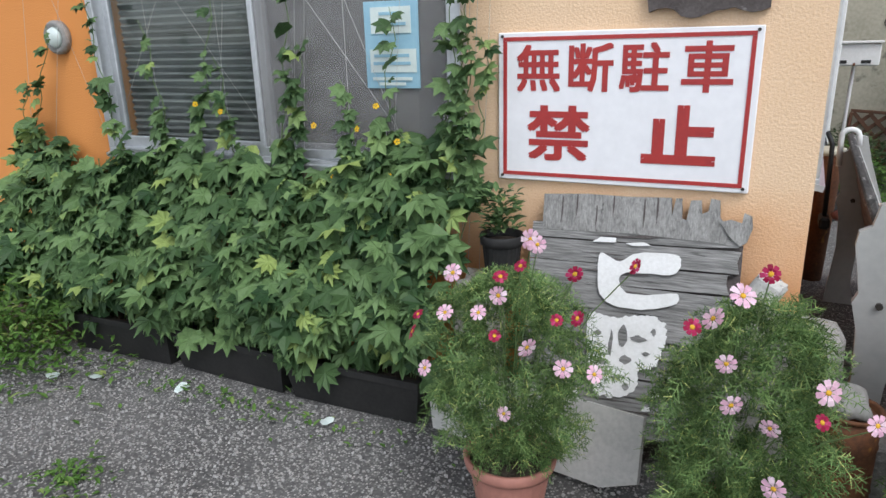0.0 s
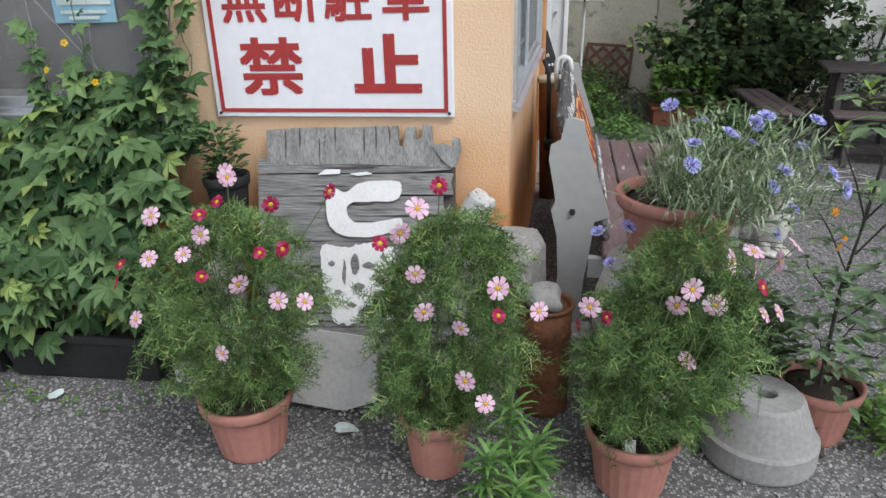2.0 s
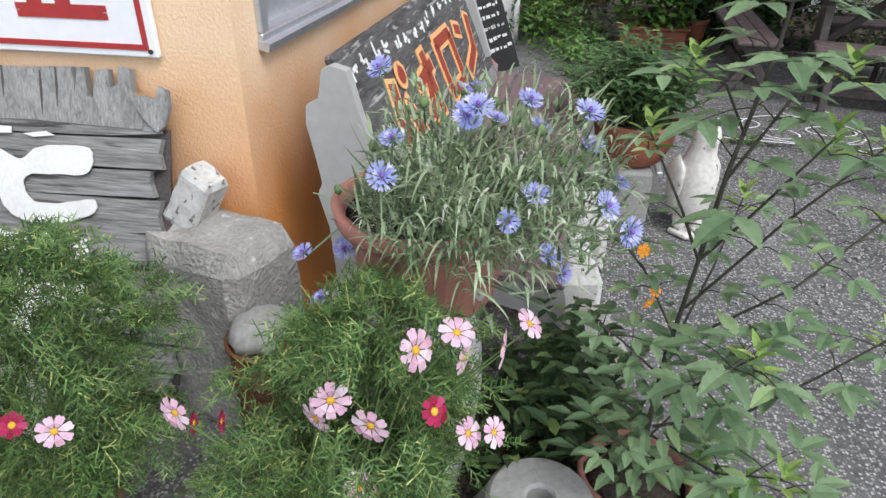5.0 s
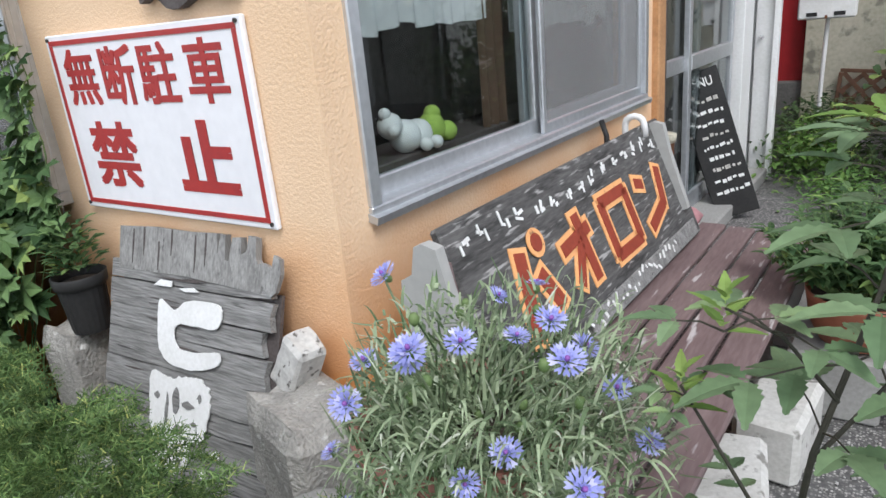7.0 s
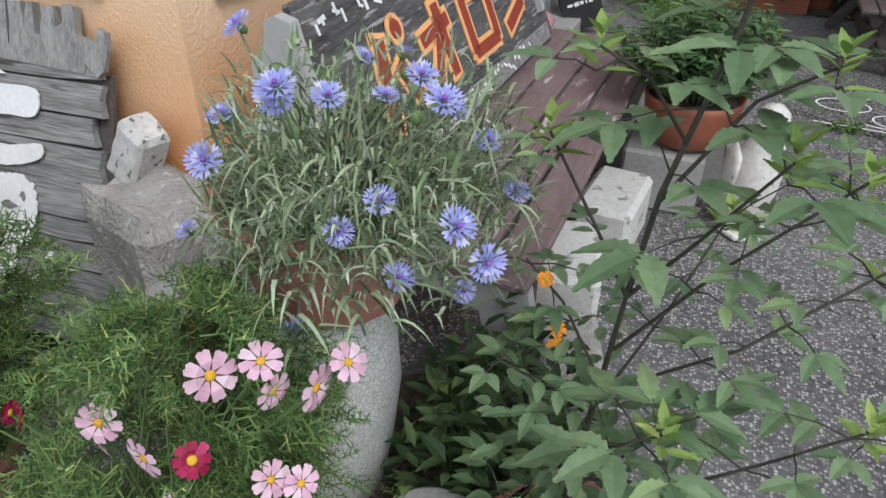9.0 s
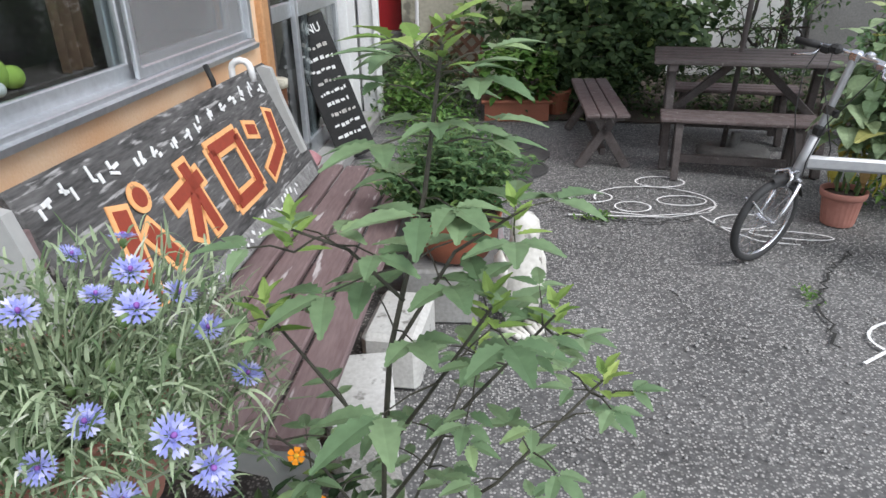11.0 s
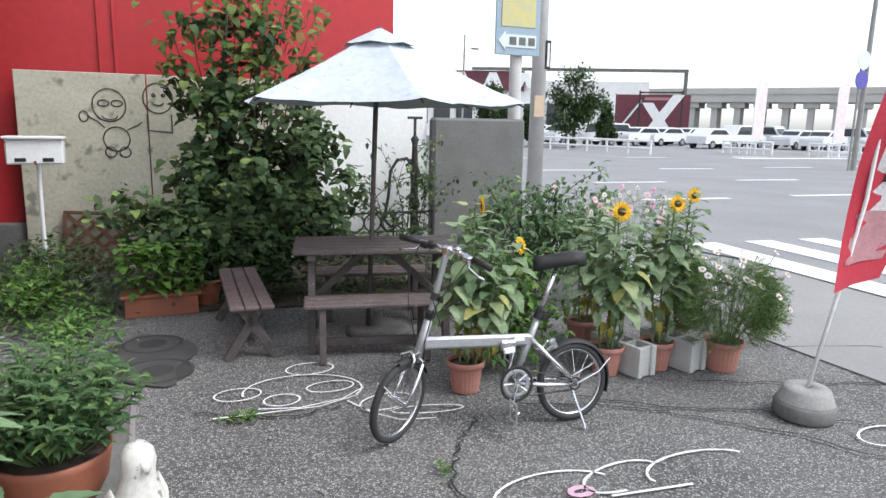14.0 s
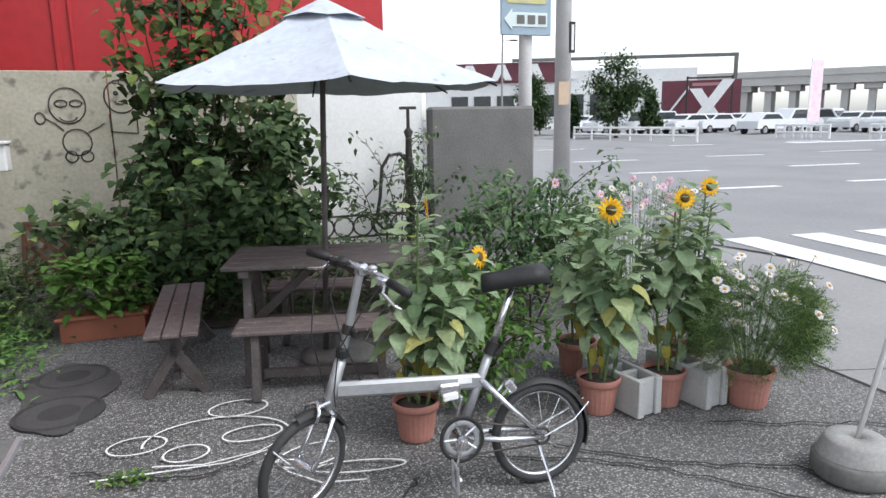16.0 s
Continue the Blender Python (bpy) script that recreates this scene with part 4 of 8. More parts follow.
part("white_stroke", blob(ragged(rounded([(0.245, 0.40), (0.34, 0.395), (0.44, 0.415), (0.515, 0.39), (0.515, 0.30), (0.49, 0.235), (0.44, 0.215), (0.43, 0.145), (0.36, 0.11), (0.29, 0.12), (0.275, 0.18), (0.25, 0.27)], 4), 0.006, 2), -0.0175), WPAINT, planks, "flaking white painted stroke")
for u, v, w, h in ((0.375, 0.335, 0.018, 0.04), (0.335, 0.30, 0.008, 0.05), (0.43, 0.33, 0.03, 0.012), (0.39, 0.25, 0.022, 0.016), (0.46, 0.28, 0.014, 0.008), (0.31, 0.23, 0.016, 0.008), (0.36, 0.18, 0.02, 0.008), (0.285, 0.335, 0.014, 0.01), (0.40, 0.155, 0.012, 0.014), (0.48, 0.36, 0.01, 0.012)):
    part("bare_chip", blob(ragged(rounded([(u - w, v), (u, v + h), (u + w, v), (u, v - h)], 3), 0.003, 1), -0.0215, 0.002), GREYWOOD, planks)
for u, v in ((0.46, 0.075), (0.49, 0.13), (0.43, 0.03), (0.20, 0.10), (0.54, 0.20)):
    part("white_stroke", blob(ragged([(u, v), (u + 0.03, v + 0.004), (u + 0.026, v + 0.022), (u + 0.004, v + 0.02)], 0.003, 2), -0.0175), WPAINT, planks)

pale = thing("leaning_stone_plate", "pale grey stone plate leaning below the plank board", "stone plate", frame_matrix((-1.24, -0.38, 0.012), (0.80, -0.13, 0), (0.0, 0.42, 0.9)))
part("plate", M().plate([(0.0, 0.0), (0.60, 0.0), (0.70, 0.0), (0.82, 0.05), (0.80, 0.27), (0.06, 0.27), (-0.05, 0.12)], 0.03), mat("pale_stone_plate", (0.52, 0.51, 0.48), (0.40, 0.395, 0.37), rough=0.9, scale=5, fine=60, bump=0.4), pale)


def boulder(name, c, s, label, seed, material=STONE, turn=0, tilt=0, n=3, lean=0):
    """A broken stone: a cut block with uneven faces."""
    t = thing(name, label, "stone", pose(*c, tilt, lean, turn))
    bm = bmesh.new()
    bmesh.ops.create_cube(bm, size=1)
    bmesh.ops.bevel(bm, geom=bm.edges[:], offset=0.10, segments=1, affect='EDGES', profile=0.6)
    bmesh.ops.subdivide_edges(bm, edges=bm.edges[:], cuts=n, use_grid_fill=True)
    for v in bm.verts:
        p = v.co.copy()
        k = 0.13 * noise.noise(p * 1.7 + Vector((seed * 7.1, 0, 0))) + 0.06 * noise.noise(p * 5 + Vector((seed, 3, 0)))
        q = p * (1 + k)
        v.co = Vector((q.x * s[0], q.y * s[1], (q.z + 0.5) * s[2]))
    me = bpy.data.meshes.new("rock")
    bm.to_mesh(me)
    bm.free()
    me.materials.append(material)
    part("rock", me, material, t)
    return t


SPECK = mat("speckled_stone", (0.58, 0.57, 0.54), (0.42, 0.41, 0.39), rough=0.9, scale=18, fine=70, bump=0.4, c=(0.12, 0.11, 0.10), spot=0.03)
boulder("boulder", (-0.05, -0.16, -0.02), (0.34, 0.25, 0.60), "rough grey boulder at the wall corner", 2, turn=-18)
boulder("broken_stone", (-0.165, -0.10, 0.545), (0.10, 0.09, 0.175), "white speckled broken stone resting on the boulder", 5, material=SPECK, turn=-14, tilt=-8, lean=27)
boulder("stone_pillar", (-1.13, -0.16, -0.01), (0.16, 0.18, 0.60), "narrow grey stone block beside the plank board", 9)
boulder("rubble_stone", (0.24, -0.16, -0.02), (0.18, 0.16, 0.22), "low broken stone beside the boulder", 12)


# ---- pots ----
def pot_mesh(parent, r, h, material, ribs=24, label="terracotta coloured plastic pot with ribbed side"):
    """A flower pot: ribbed tapering wall, broad rim, soil."""
    m = M()
    prof = [(0.70 * r, 0.0), (0.73 * r, 0.015), (0.88 * r, h * 0.80)]
    n = ribs * 2
    for rr, z in prof:
        for i in range(n):
            a = 2 * math.pi * i / n
            q = rr * (1 + (0.012 if i % 2 else -0.006))
            m.v.append((q * math.cos(a), q * math.sin(a), z))
    m.f = [(i * n + j, i * n + (j + 1) % n, (i + 1) * n + (j + 1) % n, (i + 1) * n + j) for i in range(2) for j in range(n)] + [tuple(range(n))[::-1]]
    body = part("pot", m, material, parent, label)
    part("rim", M().lathe([(0.88 * r, h * 0.79), (0.97 * r, h * 0.80), (r, h * 0.86), (1.02 * r, h * 0.985), (0.99 * r, h), (0.92 * r, h * 0.99), (0.88 * r, h * 0.85)], n=36, close=False), material, body, smooth=True)
    part("soil", M().lathe([(0.90 * r, h * 0.84), (0.5 * r, h * 0.88), (0.02, h * 0.89)], n=20, wob=0.06), SOIL, parent, smooth=True)


def trough(c, l, label, turn=0):
    t = thing("planter_trough", label, "planter", pose(*c, 0, 0, turn), "planter troughs under the window")
    d0, d1, h = 0.13, 0.20, 0.205
    m = M()
    for (a, d, z) in ((l / 2 - 0.03, d0 / 2, 0), (l / 2 - 0.005, d1 / 2 - 0.01, h - 0.03), (l / 2, d1 / 2, h - 0.03), (l / 2, d1 / 2, h), (l / 2 - 0.02, d1 / 2 - 0.02, h), (l / 2 - 0.022, d1 / 2 - 0.025, h - 0.04)):
        m.v += [(-a, -d, z), (a, -d, z), (a, d, z), (-a, d, z)]
    m.f = [(3, 2, 1, 0)] + [(i * 4 + j, i * 4 + (j + 1) % 4, i * 4 + 4 + (j + 1) % 4, i * 4 + 4 + j) for i in range(5) for j in range(4)]
    part("trough_body", m, BLACKPL, t)
    part("soil", M().box((0, 0, h - 0.05), (l - 0.05, d1 - 0.06, 0.02)), SOIL, t)
    return t


trough((-1.63, -0.31, 0), 0.66, "black plastic trough planter with vines", 1)
trough((-2.31, -0.30, 0), 0.68, "black plastic trough planter with vines", -2)
trough((-3.02, -0.31, 0), 0.70, "black plastic trough planter with vines", 2)

can = thing("rusted_tin_can", "tall rusted tin can between the flower pots", "can", (0.15, -0.36, 0))
part("can_body", M().lathe([(0.088, 0), (0.09, 0.02), (0.087, 0.03), (0.087, 0.14), (0.09, 0.15), (0.087, 0.16), (0.087, 0.29), (0.09, 0.30), (0.087, 0.31), (0.088, 0.395)], n=28), RUST, can, smooth=True)
part("rim", M().lathe([(0.088, 0.394), (0.095, 0.40), (0.094, 0.412), (0.08, 0.407), (0.078, 0.35)], n=28), RUST, can, smooth=True)
bag = thing("grey_plastic_bag", "crumpled grey plastic bag on the rusted can", "bag", (0.15, -0.36, 0.40))
part("bag_film", M().lathe([(0.07, 0.005), (0.072, 0.03), (0.055, 0.055), (0.03, 0.07), (0.01, 0.05)], n=22, wob=0.6), CONC, bag, smooth=True)
wp = thing("white_glazed_pot", "upturned white glazed pot used as a stand", "pot", (0.49, -0.36, 0))
part("base_rim", M().lathe([(0.14, 0.55), (0.15, 0.56), (0.15, 0.58), (0.03, 0.585)], n=32, close=False), RESIN, wp, smooth=True)
part("glazed_body", M().lathe([(0.12, 0), (0.14, 0.05), (0.165, 0.18), (0.185, 0.34), (0.18, 0.46), (0.155, 0.54), (0.14, 0.56)], n=32), crackle_mat(), wp, smooth=True)
base = thing("round_concrete_base", "round concrete flag base with a hole in its top", "concrete base", (0.83, -0.55, 0))
part("lower_ring", M().lathe([(0.168, 0), (0.174, 0.012), (0.174, 0.085), (0.165, 0.095), (0.10, 0.096)], n=40), CONC, base)
part("upper_cone", M().lathe([(0.164, 0.094), (0.116, 0.212), (0.106, 0.222), (0.034, 0.224), (0.028, 0.215), (0.026, 0.14), (0.002, 0.14)], n=40), CONC, base)
for c, tt in (((0.86, 0.50, 0.0), 10), ((0.93, 0.92, 0.0), -6)):
    sb = thing("white_stone_block", "pale broken stone block beside the bench", "stone block", pose(*c, 0, 0, tt), "pale stone blocks")
    part("block", M().slab((0, 0, 0.11), (0.20, 0.34, 0.22), 0.02), mat("pale_block", (0.58, 0.57, 0.54), (0.44, 0.43, 0.40), rough=0.9, scale=9, fine=70, bump=0.5, c=(0.22, 0.21, 0.19), spot=0.02), sb)
sb = thing("white_stone_block", "pale broken stone block beside the bench", "stone block", pose(0.95, 0.12, 0, 0, 0, 16), "pale stone blocks")
part("block", M().slab((0, 0, 0.09), (0.17, 0.30, 0.18), 0.02), STONE, sb)

# bird figure
def bird_mesh():
    m = M()
    rings = ((0.045, 0.05, 0.0), (0.075, 0.09, 0.0), (0.092, 0.17, -0.004), (0.090, 0.25, -0.010), (0.074, 0.32, -0.014), (0.058, 0.37, -0.016), (0.054, 0.40, -0.020), (0.058, 0.435, -0.024), (0.052, 0.47, -0.022), (0.032, 0.493, -0.016), (0.004, 0.50, -0.012))
    n = 22
    for r, z, y in rings:
        m.v += [(r * math.cos(2 * math.pi * k / n), y + r * 0.95 * math.sin(2 * math.pi * k / n), z) for k in range(n)]
    m.f = [(q * n + k, q * n + (k + 1) % n, (q + 1) * n + (k + 1) % n, (q + 1) * n + k) for q in range(len(rings) - 1) for k in range(n)] + [tuple(range(n))[::-1]]
    m.add([(-0.016, -0.074, 0.448), (0.016, -0.074, 0.448), (0.013, -0.092, 0.425), (-0.013, -0.092, 0.425), (0.0, -0.086, 0.405), (0.0, -0.07, 0.42)], [(0, 1, 2, 3), (3, 2, 4), (0, 3, 4, 5), (1, 5, 4, 2)])
    for k in (-1, 1):
        wing = M().lathe([(0.004, -0.17), (0.030, -0.11), (0.045, 0.0), (0.040, 0.07), (0.004, 0.12)], n=12)
        m.add([Vector((k * 0.082 + v[0] * 0.45, 0.012 + v[1] * 1.3, 0.235 + v[2] * 0.95)) for v in wing.v], wing.f)
        for t in (-0.024, 0.0, 0.024):
            m.slab((k * 0.042 + t, -0.055 - 0.006 * (t == 0), 0.012), (0.022, 0.10, 0.022), 0.006, rot=(0, 0, -k * 12 - t * 400))
        m.rod((k * 0.042, -0.02, 0.012), (k * 0.036, 0.0, 0.08), 0.024, 0.034, n=10)
    tail = M().slab((0, 0.10, 0.07), (0.06, 0.03, 0.13), 0.01, rot=(32, 0, 0))
    return m.add(tail.v, tail.f)


bird = tagged(part("bird_figure", bird_mesh(), mat("weathered_white", (0.66, 0.64, 0.59), (0.50, 0.48, 0.43), rough=0.85, scale=14, fine=60, bump=0.35, c=(0.24, 0.22, 0.19), spot=-0.02), None, smooth=True), "small white ornamental bird figure standing on the asphalt", "figurine")
bird.matrix_basis = pose(1.375, 1.20, 0.0, 0, 0, 25)

# drain channel and the iron covers
drain = thing("drain_channel", "concrete drain channel along the shop front", "drain", kind="structure")
part("channel", M().slab((1.0, 2.2, 0.004), (0.62, 1.5, 0.02), 0.004), CONCDARK, drain)
part("edge_strip", M().slab((1.32, 2.35, 0.01), (0.03, 1.2, 0.03), 0.004), ALU, drain)
for c, r in (((1.44, 3.22), 0.22), ((1.42, 3.78), 0.20)):
    mh = thing("manhole_cover", "dark round iron cover set in the asphalt", "manhole cover", (*c, 0.0))
    part("lid", M().lathe([(r, -0.01), (r, 0.012), (r * 0.9, 0.014), (r * 0.88, 0.010), (0.01, 0.011)], n=36), DARKLID, mh)

stain = M()
so = [(1.42 + (0.30 + 0.07 * math.sin(3 * a) + 0.04 * math.cos(5 * a)) * math.cos(a) * 0.8, 3.48 + (0.52 + 0.06 * math.sin(4 * a)) * math.sin(a)) for a in [2 * math.pi * i / 36 for i in range(36)]]
setting("oil_stain", poly(so, 0.0105, 0.004), mat("damp_stain", (0.045, 0.044, 0.043), (0.08, 0.078, 0.076), rough=0.7, scale=6, fine=60, bump=0.3), "dark damp stain on the asphalt round the iron covers", "stain")

# menu board
menu = thing("menu_chalkboard", "black folding menu board covered with small cards", "menu board", frame_matrix((0.24, 3.40, 0.0), (0.90, 0.30, 0.30), (-0.30, 0.03, 0.95)) @ Matrix.Diagonal((0.75, 0.6, 0.98, 1)))
part("board", M().slab((0.15, 0.0, 0.50), (0.36, 0.03, 1.0), 0.006), BLACKPL, menu)
part("rear_board", M().slab((0.15, 0.16, 0.46), (0.36, 0.025, 0.94), 0.006, rot=(18, 0, 0)), BLACKPL, menu)
mr = random.Random(4)
CARDS = [mat("card_" + k, a, b, rough=0.6, scale=30, fine=90, bump=0) for k, a, b in (("grey", (0.42, 0.42, 0.41), (0.2, 0.2, 0.2)), ("pale", (0.6, 0.58, 0.54), (0.35, 0.33, 0.3)), ("blue", (0.2, 0.27, 0.3), (0.36, 0.4, 0.4)))]
words("MENU", 0.085, 1.0, WPAINT, Matrix.Translation((0.15, -0.019, 0.92)) @ FACE_A, menu, 0.001, 1.0)
for r in range(9):
    x = 0.03 + mr.uniform(0, 0.03)
    while x < 0.27:
        w = mr.uniform(0.015, 0.05)
        part("chalk_bar", M().box((x + w / 2, -0.018, 0.80 - r * 0.078 + mr.uniform(-0.006, 0.006)), (w, 0.003, mr.uniform(0.014, 0.028)), rot=(0, mr.uniform(-9, 3), 0)), WPAINT if r % 3 else CARDS[1], menu)
        x += w + mr.uniform(0.008, 0.02)

# soft toys seen behind the glass, as plain shapes
PLUSH = mat("lime_plush", (0.40, 0.56, 0.12), (0.30, 0.44, 0.08), rough=0.95, scale=30, fine=200, bump=0.4)
def soft_toy(name, label, c, s, blobs, material, turn):
    m = M()
    for (x, y, z, r, q) in blobs:
        m2 = M().lathe([(r * math.sin(math.pi * i / 8) + 0.0005, -r * q * math.cos(math.pi * i / 8)) for i in range(9)], n=14)
        m.add([Vector(v) + Vector((x, y, z)) for v in m2.v], m2.f)
    o = tagged(part(name, m, material, None, smooth=True), label, "soft toy")
    o.matrix_basis = WALL_B @ pose(*c, 0, 0, turn) @ Matrix.Scale(s, 4)
    return o


soft_toy("white_soft_toy", "small white soft toy lying on the window ledge", (-0.21, 0.56, 1.05), 1.0, [(0, 0, 0.055, 0.055, 1), (0, -0.07, 0.10, 0.042, 1), (0.0, -0.09, 0.14, 0.02, 1), (0.0, 0.07, 0.05, 0.05, 1), (0.055, 0.04, 0.022, 0.022, 1), (0.06, 0.09, 0.022, 0.022, 1), (0.03, -0.09, 0.09, 0.022, 1)], WHITE, 0)
soft_toy("lime_soft_toy", "small lime green soft toy on the window ledge", (-0.22, 0.72, 1.05), 1.0, [(0, 0, 0.05, 0.05, 1.15), (0.03, 0.05, 0.035, 0.035, 1), (0, 0.01, 0.10, 0.03, 1)], PLUSH, 0)
ledge = thing("window_ledge", "dark indoor ledge behind the window", "shelf", WALL_B)
part("board", M().slab((-0.29, 1.2, 1.035), (0.24, 2.0, 0.03), 0.005), DARKWOOD, ledge)


# ---- plants ----
def palm(m, p, d, up, s, lobes=5):
    """A lobed leaf with a raised middle, facing up."""
    d = Vector(d).normalized()
    sd = d.cross(Vector(up))
    sd = (sd if sd.length > 1e-3 else d.orthogonal()).normalized()
    u = sd.cross(d).normalized()
    p = Vector(p)
    c = p + d * s * 0.35 + u * s * 0.05
    pts = []
    for i in range(lobes):
        a = radians(-110 + 220 * i / (lobes - 1))
        r = s * (0.72 - 0.22 * abs(i - (lobes - 1) / 2) / ((lobes - 1) / 2)) * rnd(0.9, 1.1)
        pts.append(c + (d * math.cos(a) + sd * math.sin(a)) * r - u * s * 0.12)
        if i < lobes - 1:
            b = radians(-110 + 220 * (i + 0.5) / (lobes - 1))
            pts.append(c + (d * math.cos(b) + sd * math.sin(b)) * s * 0.40 + u * s * 0.02)
    n = len(pts)
    m.add([c, p] + pts, [(0, 2 + i, 3 + i) for i in range(n - 1)] + [(0, n + 1, 1), (0, 1, 2)])


def heart(m, p, d, up, l, w):
    """A broad, heart-shaped, drooping leaf folded along its rib."""
    p, d = Vector(p), Vector(d).normalized()
    s = d.cross(Vector(up))
    s = (s if s.length > 1e-3 else d.orthogonal()).normalized()
    u = s.cross(d).normalized()
    rows = ((0.0, 0.0, -0.06, 0.26), (0.18, 0.0, 0.12, 0.48), (0.42, -0.03, 0.38, 0.47), (0.68, -0.11, 0.64, 0.31), (1.0, -0.28, 0.86, 0.12))
    vs = [p + d * l * f + u * l * h for f, h, g, k in rows]
    n = len(rows)
    for side in (-1, 1):
        vs += [p + d * l * g + u * (l * h + w * 0.16 * k) + s * side * w * k for f, h, g, k in rows]
    fs = []
    for i in range(n - 1):
        fs += [(i, i + 1, n + i + 1, n + i), (i, 2 * n + i, 2 * n + i + 1, i + 1)]
    m.add(vs, fs)


def cosmos_head(petals, n, r, wide, notch=True, cup=0.1):
    m = M()
    for i in range(n):
        a = 2 * math.pi * i / n
        d, s = Vector((math.cos(a), math.sin(a), 0)), Vector((-math.sin(a), math.cos(a), 0))
        z = Vector((0, 0, 1))
        w = wide * r
        q = rnd(0.92, 1.06)
        m.add([d * r * 0.12, d * r * 0.55 * q + s * w * 0.42 + z * r * cup, d * r * 0.55 * q - s * w * 0.42 + z * r * cup, d * r * 0.93 * q + s * w * 0.5 + z * r * cup * 0.6, d * r * 0.93 * q - s * w * 0.5 + z * r * cup * 0.6, d * r * 1.02 * q + s * w * 0.2 + z * r * cup * 0.3, d * r * 0.96 * q + z * r * cup * 0.4, d * r * 1.02 * q - s * w * 0.2 + z * r * cup * 0.3],
              [(0, 1, 2), (1, 3, 6, 2), (2, 6, 4), (3, 5, 6), (6, 7, 4)])
    return m


def eye_mesh(r, material):
    return M().lathe([(r, 0), (r * 0.95, r * 0.35), (r * 0.6, r * 0.6), (0.001, r * 0.65)], n=10).mesh("flower_eye", material, True)


random.seed(21)
HEADS = {"pink": cosmos_head("pink", 8, 0.036, 0.52, cup=0.16).mesh("pink_flower", P_PINK), "wine": cosmos_head("wine", 8, 0.028, 0.55, cup=0.2).mesh("wine_flower", P_WINE), "white": cosmos_head("white", 8, 0.022, 0.6).mesh("white_flower", P_WHITE), "orange": cosmos_head("orange", 6, 0.026, 0.7).mesh("orange_flower", P_ORA), "yellow": cosmos_head("yellow", 5, 0.026, 0.8).mesh("yellow_flower", P_YEL)}
EYE = eye_mesh(0.008, POLLEN)


def corn_head():
    """A cornflower: a ring of flared, toothed florets round a tuft."""
    m = M()
    for ring_r, k, tilt in ((0.029, 12, 0.30), (0.021, 9, 0.75), (0.014, 7, 1.6)):
        for i in range(k):
            a = 2 * math.pi * (i + rnd(-0.2, 0.2)) / k
            d = Vector((math.cos(a), math.sin(a), tilt)).normalized()
            s = Vector((-math.sin(a), math.cos(a), 0))
            tip = d * ring_r
            m.add([d * 0.004, tip * 0.6 + s * 0.002, tip * 0.6 - s * 0.002, tip + s * 0.0058, tip * 1.2 + s * 0.004, tip * 0.98, tip * 1.2 - s * 0.004, tip - s * 0.0058], [(0, 1, 2), (1, 3, 5, 2), (2, 5, 7), (3, 4, 5), (5, 6, 7)])
    return m.mesh("blue_flower", P_BLUE)


CORN = corn_head()
CALYX = M().lathe([(0.003, -0.018), (0.008, -0.012), (0.009, -0.004), (0.005, 0.003)], n=8).mesh("calyx", STEM, True)
CORN_EYE = M().lathe([(0.003, 0.004), (0.0045, 0.013), (0.002, 0.017)], n=8).mesh("flower_eye", mat("violet_tuft", (0.30, 0.12, 0.42), (0.22, 0.08, 0.32)), True)


def put_head(parent, mesh, eye, at, face, size=1.0):
    """A flower part with its eye, facing along face; places are relative to the parent."""
    f = Vector(face).normalized()
    h = part("flower", mesh, None, parent)
    h.matrix_basis = Matrix.Translation(at) @ f.to_track_quat('Z', 'Y').to_matrix().to_4x4() @ Matrix.Rotation(rnd(0, 6), 4, 'Z') @ Matrix.Scale(size, 4)
    if eye:
        part("flower_eye", eye, None, h)
    return h


def frond(m, p, d, l, n=13):
    """A feathery cosmos leaf: a thread-like rib with forked side threads."""
    d = Vector(d).normalized()
    side = d.cross(Vector((rnd(-1, 1), rnd(-1, 1), rnd(-1, 1)))).normalized()
    p = Vector(p)
    q = lambda f: p + d * l * f - Vector((0, 0, 1)) * l * 0.35 * f * f
    def thread(a, b, w):
        s = (b - a).cross(side.cross(d) + Vector((rnd(-.4, .4), rnd(-.4, .4), rnd(-.4, .4)))).normalized() * w
        m.add([a - s, a + s, b + s * 0.4, b - s * 0.4], [(0, 1, 2, 3)])
    thread(q(0), q(0.4), 0.0015)
    thread(q(0.4), q(0.75), 0.0013)
    thread(q(0.75), q(1), 0.0011)
    for i in range(n):
        f = 0.2 + 0.75 * i / n
        a = q(f)
        k = 1 if i % 2 else -1
        b = a + (side * k * rnd(0.6, 1) + d * rnd(0.5, 0.9) + Vector((0, 0, rnd(-0.3, 0.3)))) * l * 0.30 * (1.15 - f * 0.6)
        thread(a, b, 0.0015)
        c = a.lerp(b, 0.35)
        thread(c, c + (b - a).length * 0.55 * (side * k * 0.9 - d * 0.2 + Vector((rnd(-.4, .4), rnd(-.4, .4), rnd(-.4, .4)))), 0.0014)
        c = a.lerp(b, 0.6)
        thread(c, c + (b - a).length * 0.5 * (d + Vector((rnd(-.4, .4), rnd(-.4, .4), rnd(-.4, .4)))), 0.0012)


